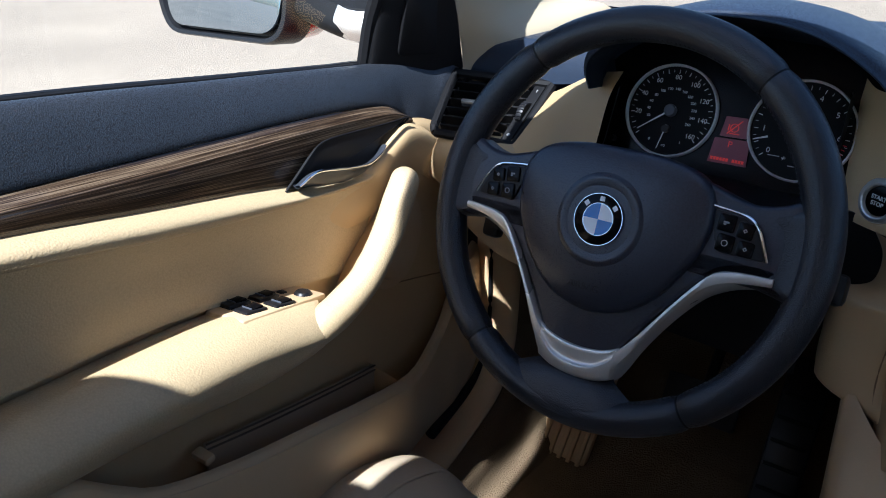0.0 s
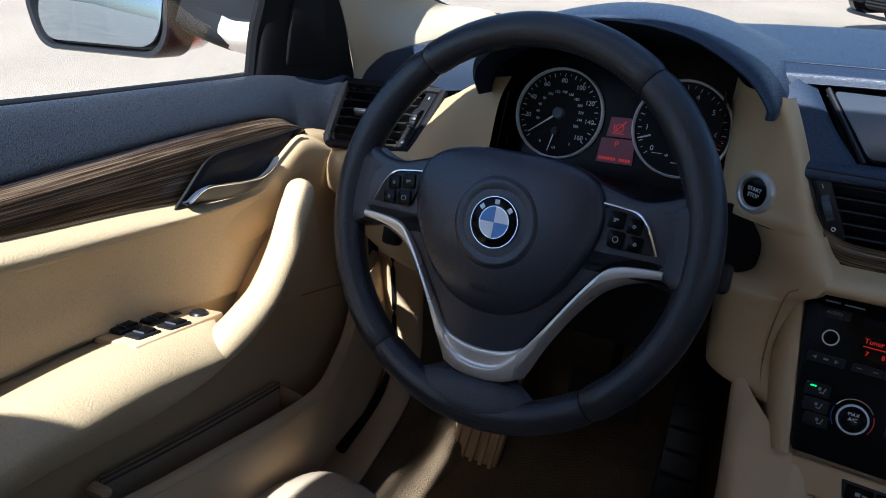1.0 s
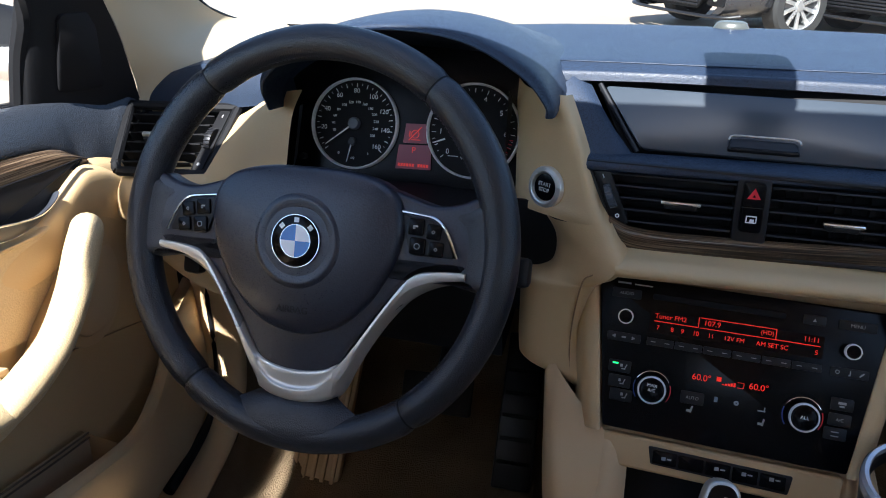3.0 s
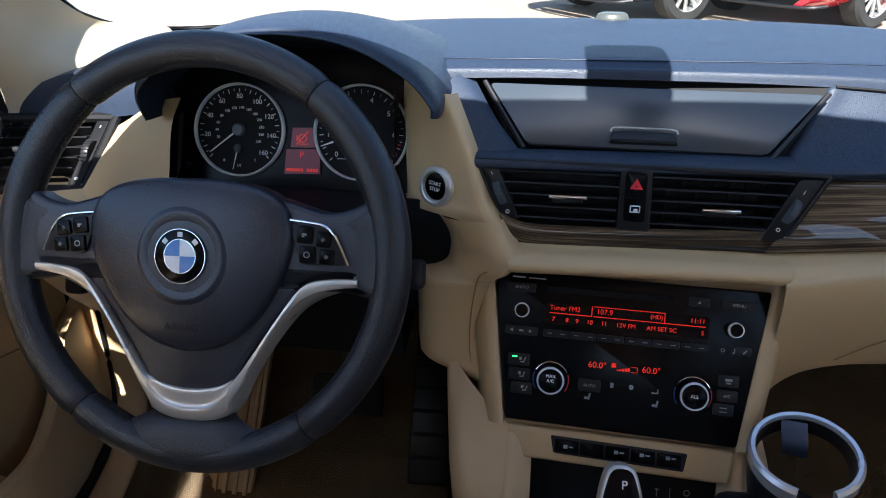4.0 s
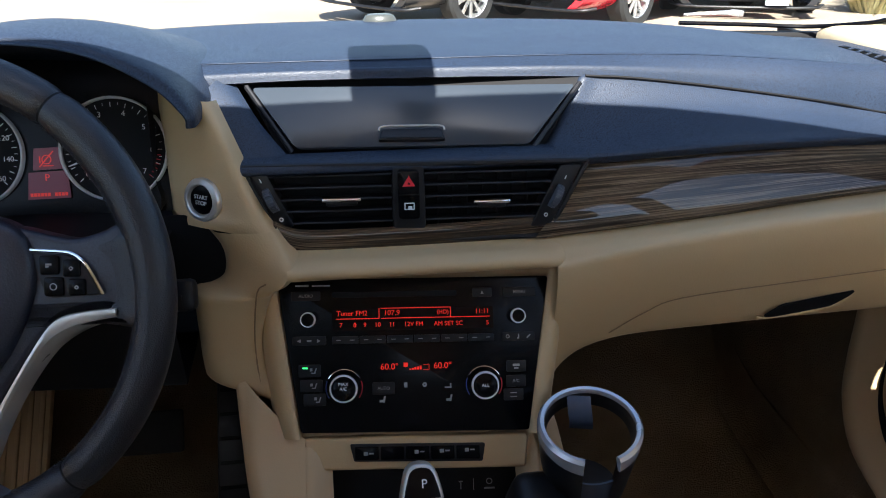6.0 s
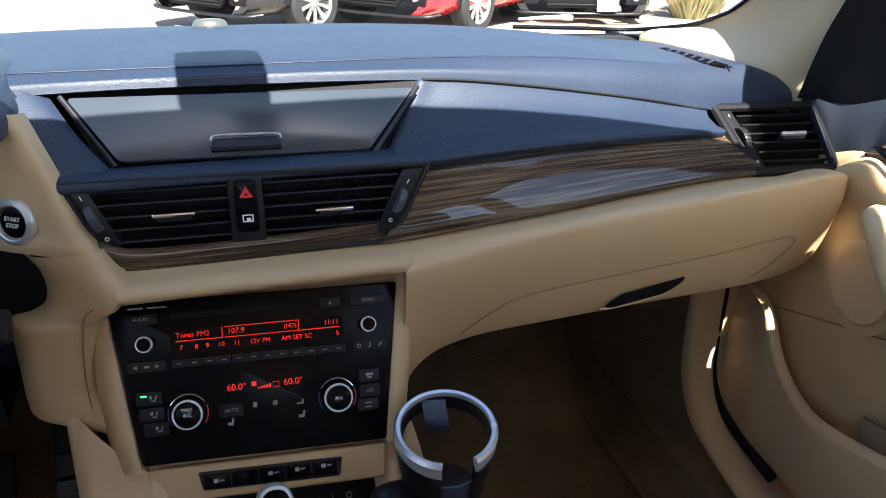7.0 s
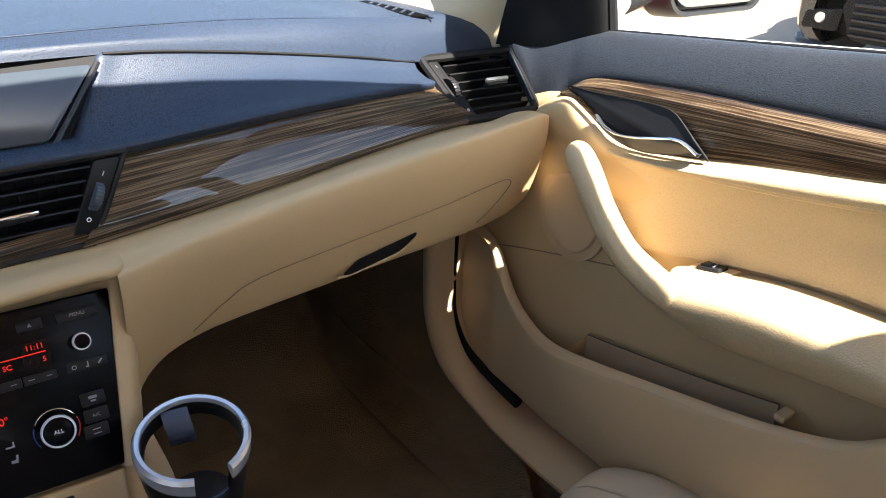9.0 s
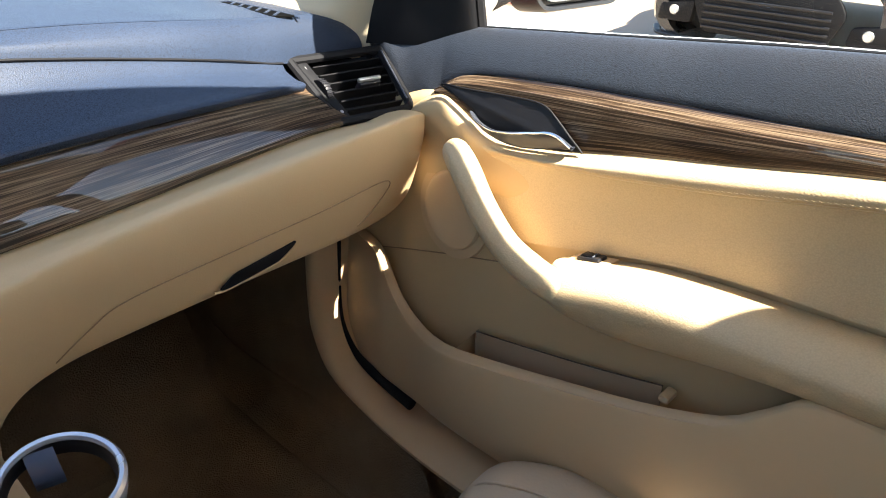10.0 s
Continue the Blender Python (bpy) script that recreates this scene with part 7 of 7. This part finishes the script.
# ---- mirrors ----
def door_mirror(s):
    m = thing("door_mirror", "red door mirror with a black rim", "door mirror", "door mirrors")
    c = Vector((s * 1.025, 0.165, 1.122 if s < 0 else 1.135))
    F = plane_frame(c, (1, 0.0 - s * -0.12, 0), (0, 0.08, 1))
    ol = rounded([(-0.128, -0.072), (0.105, -0.085), (0.130, -0.03), (0.120, 0.085), (-0.110, 0.085), (-0.135, 0.02)] if s > 0 else [(-0.105, -0.085), (0.128, -0.072), (0.135, 0.02), (0.110, 0.085), (-0.120, 0.085), (-0.130, -0.03)], 0.045, 6)
    ol = [(u * 1.2, v * 1.08) for u, v in ol]
    FG = plane_frame(c, (1, s * 0.12, 0), (0, 0.17, 1))
    shell = bmesh.new()
    rr = []
    for q, h in ((0.93, 0.004), (0.99, 0.006), (1.0, -0.004), (0.985, -0.03), (0.93, -0.07), (0.80, -0.105), (0.5, -0.125)):
        rr.append([shell.verts.new(F @ Vector((u * q, v * q, h))) for u, v in ol])
    for p, q in zip(rr, rr[1:]):
        for i in range(len(ol)):
            shell.faces.new((p[i], p[(i + 1) % len(ol)], q[(i + 1) % len(ol)], q[i]))
    shell.faces.new(rr[-1])
    part("shell", shell, RED_PAINT, m, "red painted shell")
    rim = bmesh.new()
    rr = [[rim.verts.new(F @ Vector((u * q, v * q, h))) for u, v in ol] for q, h in ((1.012, -0.03), (1.012, 0.004), (0.985, 0.010), (0.93, 0.009), (0.90, -0.004), (0.5, -0.006))]
    for p, q in zip(rr, rr[1:]):
        for i in range(len(ol)):
            rim.faces.new((p[i], p[(i + 1) % len(ol)], q[(i + 1) % len(ol)], q[i]))
    part("rim", rim, PLASTIC_BLACK, m, "black plastic rim")
    part("glass", slab([(u * 0.875, v * 0.86) for u, v in ol], 0.003, FG, 0.001), MIRROR_GLASS, m, "mirror glass")
    part("foot", sheet([[(s * 0.735, 0.215 + a, z), (s * 0.80, 0.205 + a, z + 0.002), (s * 0.92, 0.20 + a * 0.8, z + 0.03)] for a, z in ((-0.055, 1.10), (-0.065, 1.07), (-0.02, 1.052), (0.04, 1.06), (0.05, 1.10), (0.0, 1.13), (-0.055, 1.10))], 4, 4), MATT_BLACK, m, "black mirror foot")
    # silver strip added for the bright highlight on the mirror's foot
    part("foot_highlight", sheet([[(s * 0.738, 0.150 + a, z), (s * 0.775, 0.143 + a, z), (s * 0.80, 0.148 + a, z + 0.004)] for a, z in ((0.002, 1.098), (-0.008, 1.080), (0.002, 1.062))], 4, 4, 0.004), SILVER, m, "silver strip for the highlight on the foot")
    return m


door_mirror(-1)
door_mirror(1)
rv = thing("rear_view_mirror", "black rear view mirror on the windscreen", "rear view mirror")
part("mount_cover", block((0.078, 0.25, 0.05), pose(-0.010, -0.043, 1.394, -33, 0, 0), 0.015, 3), PLASTIC_BLACK, rv)
part("head", block((0.25, 0.03, 0.07), pose(0.0, -0.11, 1.335, 0, 0, 0), 0.014, 3), PLASTIC_BLACK, rv)
part("stem", tube([(0, -0.07, 1.37), (0, -0.11, 1.345)], 0.012, 4, 10), PLASTIC_BLACK, rv)


# ---- parked cars ----
def wheel(parent, m, r=0.34, w=0.22):
    k = part("wheel", lathe([(r * 0.66, -w / 2), (r * 0.92, -w / 2), (r, -w / 2 + 0.03), (r, w / 2 - 0.03), (r * 0.92, w / 2), (r * 0.68, w / 2), (r * 0.66, w / 2 - 0.03), (r * 0.64, 0)], 40, m), TYRE, parent)
    part("rim", lathe([(r * 0.64, 0.0), (r * 0.66, w / 2 - 0.01), (r * 0.69, w / 2 - 0.002), (r * 0.70, w / 2 - 0.02)], 40, m), ALLOY, k)
    part("disc", lathe([(0, 0.0), (r * 0.64, 0.0)], 24, m), MATT_BLACK, k)
    for i in range(10):
        part("spoke", slab([(0.04, -0.016), (r * 0.66, -0.022), (r * 0.66, 0.022), (0.04, 0.016)], 0.02, m @ pose(0, 0, w / 2 - 0.05, 0, 0, i * 36), 0.005), ALLOY, k)
    part("hub", lathe([(0, w / 2 - 0.015), (0.05, w / 2 - 0.02), (0.06, w / 2 - 0.05)], 20, m), ALLOY, k)


def parked_car(m, paint, label, height=1.5, nose=0.75, suv=0.0):
    c = thing("parked_car", label, "car", "parked cars")
    H = height
    rows = []
    for y, zt, hw in ((0.0, nose - 0.12, 0.70), (0.06, nose, 0.84), (0.5, nose + 0.10, 0.89), (1.15, nose + 0.20, 0.90), (1.2, nose + 0.21, 0.90), (2.6, nose + 0.24, 0.90), (3.9, nose + 0.25, 0.89), (4.4, nose + 0.15, 0.86), (4.5, nose - 0.1, 0.76)):
        zb = 0.22 + suv
        rows.append([(-hw * 0.8, y, zb), (-hw, y, zb + 0.12), (-hw - 0.01, y, zt * 0.75), (-hw * 0.95, y, zt - 0.03), (-hw * 0.6, y, zt + 0.02), (0, y, zt + 0.03), (hw * 0.6, y, zt + 0.02), (hw * 0.95, y, zt - 0.03), (hw + 0.01, y, zt * 0.75), (hw, y, zb + 0.12), (hw * 0.8, y, zb)])
    bm = sheet(rows, 3, 3)
    bm.transform(m)
    part("body", bm, paint, c)
    rows = []
    for y, k in ((1.1, 0), (1.75, 0.85), (2.2, 1.0), (3.2, 0.97), (3.7, 0.8), (4.25, 0)):
        zt = nose + 0.2 + (H - nose - 0.2) * k
        hw = 0.86 - 0.2 * k
        rows.append([(-0.87, y, nose + 0.18), (-hw - 0.03, y, zt - 0.05), (-hw * 0.8, y, zt), (0, y, zt + 0.02), (hw * 0.8, y, zt), (hw + 0.03, y, zt - 0.05), (0.87, y, nose + 0.18)])
    bm = sheet(rows, 3, 3)
    bm.transform(m)
    part("cabin", bm, MATT_BLACK, c, "dark glazed cabin")
    for x in (-0.83, 0.83):
        for y in (0.85, 3.6):
            wheel(c, m @ pose(x, y, 0.34, 0, 90 if x > 0 else -90, 0))
            bm = tube([(x * 1.075, y + 0.385 * math.cos(math.pi * k / 8), 0.34 + 0.385 * math.sin(math.pi * k / 8)) for k in range(9)], 0.035, 2, 8)
            bm.transform(m)
            part("arch", bm, MATT_BLACK, c)
    f = lambda bm: (bm.transform(m), bm)[1]
    gl = part("grille", f(slab(rounded([(-0.42, 0.30 + suv), (0.42, 0.30 + suv), (0.52, nose - 0.28), (0.44, nose - 0.16), (-0.44, nose - 0.16), (-0.52, nose - 0.28)], 0.05), 0.03, plane_frame((0, 0.0, 0), (1, 0, 0), (0, 0, 1)), 0.01)), MATT_BLACK, c, "black grille")
    for k in range(5):
        part("grille_bar", f(block((0.86, 0.02, 0.018), pose(0, -0.035, 0.34 + suv + k * (nose - 0.58 - suv) / 4.5), 0.004)), PLASTIC_BLACK, gl)
    part("bumper_lip", f(tube([(-0.86, 0.16, 0.26 + suv), (-0.7, 0.0, 0.24 + suv), (0, -0.06, 0.24 + suv), (0.7, 0.0, 0.24 + suv), (0.86, 0.16, 0.26 + suv)], 0.03, 4, 8, 0.6)), PLASTIC_BLACK, c)
    for x in (-0.66, 0.66):
        part("headlamp", f(slab(rounded([(x - 0.17, nose - 0.12), (x + 0.15, nose - 0.14), (x + 0.17, nose - 0.03), (x - 0.12, nose - 0.05)], 0.03), 0.05, plane_frame((0, 0.03, 0), (1, 0, 0), (0, 0, 1)), 0.02)), LENS, c)
        fp = part("fog_pocket", f(slab(rounded([(x - 0.13, 0.34 + suv), (x + 0.13, 0.34 + suv), (x + 0.15, 0.50 + suv), (x - 0.11, 0.46 + suv)], 0.03), 0.05, plane_frame((0, 0.05, 0), (1, 0, 0), (0, 0, 1)), 0.01)), MATT_BLACK, c)
        part("fog_lamp", f(lathe([(0, 0.012), (0.030, 0.010), (0.036, 0.0)], 24, plane_frame((x, -0.005, 0.42 + suv), (1, 0, 0), (0, 0, 1)))), ALLOY, fp)
    return c


# the driver's door sits a little lower at the shoulder
for ob in left_door.children_recursive:
    for v in ob.data.vertices:
        v.co.z -= 0.009 * min(1, max(0, (v.co.z - 0.94) / 0.10)) + 0.006 * min(1, max(0, (v.co.z - 1.04) / 0.03))
parked_car(pose(1.95, 8.15, 0, 0, 0, -52), CAR_RED, "bright red hatchback parked at an angle across the lot", 1.45, 0.72)
parked_car(pose(0.20, 8.5, 0, 0, 0, -55), DARK_PAINT, "dark grey saloon parked at an angle across the lot", 1.45, 0.72)
pick = parked_car(pose(4.75, 8.5, 0, 0, 0, -18), DARK_PAINT, "black pickup parked nose on across the lot", 1.8, 0.95, -0.10)
part("number_plate", block((0.26, 0.012, 0.16), pose(4.75, 8.5, 0, 0, 0, -18) @ pose(0.30, -0.10, 0.25), 0.003), LENS, pick, "pale number plate")
parked_car(pose(5.5, 1.5, 0, 0, 0, -90), DARK_PAINT, "dark blue car parked nose towards the passenger door", 1.5, 0.74, -0.06)

# number plate of the pickup, wiper, dry bank beyond the lot
wp = thing("wiper", "silver windscreen wiper arm lying on the glass", "wiper")
part("arm", tube([(0.47, 0.643, 1.080), (0.51, 0.635, 1.082), (0.545, 0.625, 1.083)], (0.003, 0.005, 0.007), 5, 10, 0.7), SILVER, wp)
part("clip", block((0.02, 0.012, 0.010), pose(0.545, 0.625, 1.083, 0, 4, -8), 0.003), SILVER, wp)


def shrub(x, y, h, w, n, seed):
    rnd = random.Random(seed)
    sh = thing("dry_shrub", "dry yellowish grass clump on the bank beyond the lot", "shrub", "dry shrubs")
    bm = bmesh.new()
    for _ in range(n):
        a, r = rnd.uniform(0, 2 * math.pi), w * rnd.random() ** 0.6
        px, py = x + 0.4 * r * math.cos(a), y + 0.4 * r * math.sin(a)
        tx, ty, tz = x + r * math.cos(a) + rnd.gauss(0, 0.06), y + r * math.sin(a) + rnd.gauss(0, 0.06), h * (1 - 0.5 * (r / w) ** 2) * rnd.uniform(0.6, 1.05)
        b = rnd.uniform(0.008, 0.02)
        c, s_ = math.cos(a + 1.57) * b, math.sin(a + 1.57) * b
        v = [bm.verts.new(p) for p in ((px - c, py - s_, 0), (px + c, py + s_, 0), ((px + tx) / 2 + c, (py + ty) / 2 + s_, tz * 0.62), ((px + tx) / 2 - c, (py + ty) / 2 - s_, tz * 0.62), (tx, ty, tz))]
        bm.faces.new((v[0], v[1], v[2], v[3]))
        bm.faces.new((v[3], v[2], v[4]))
    tagged(part("blades", bm, DRY_LEAF, sh, "", False), kind="stuff")


for k in range(9):
    shrub(6.6 + k * 0.55, 8.9 + 0.5 * math.sin(k * 1.9), 0.9 + 0.3 * math.sin(k * 2.7), 0.55, 420, k)
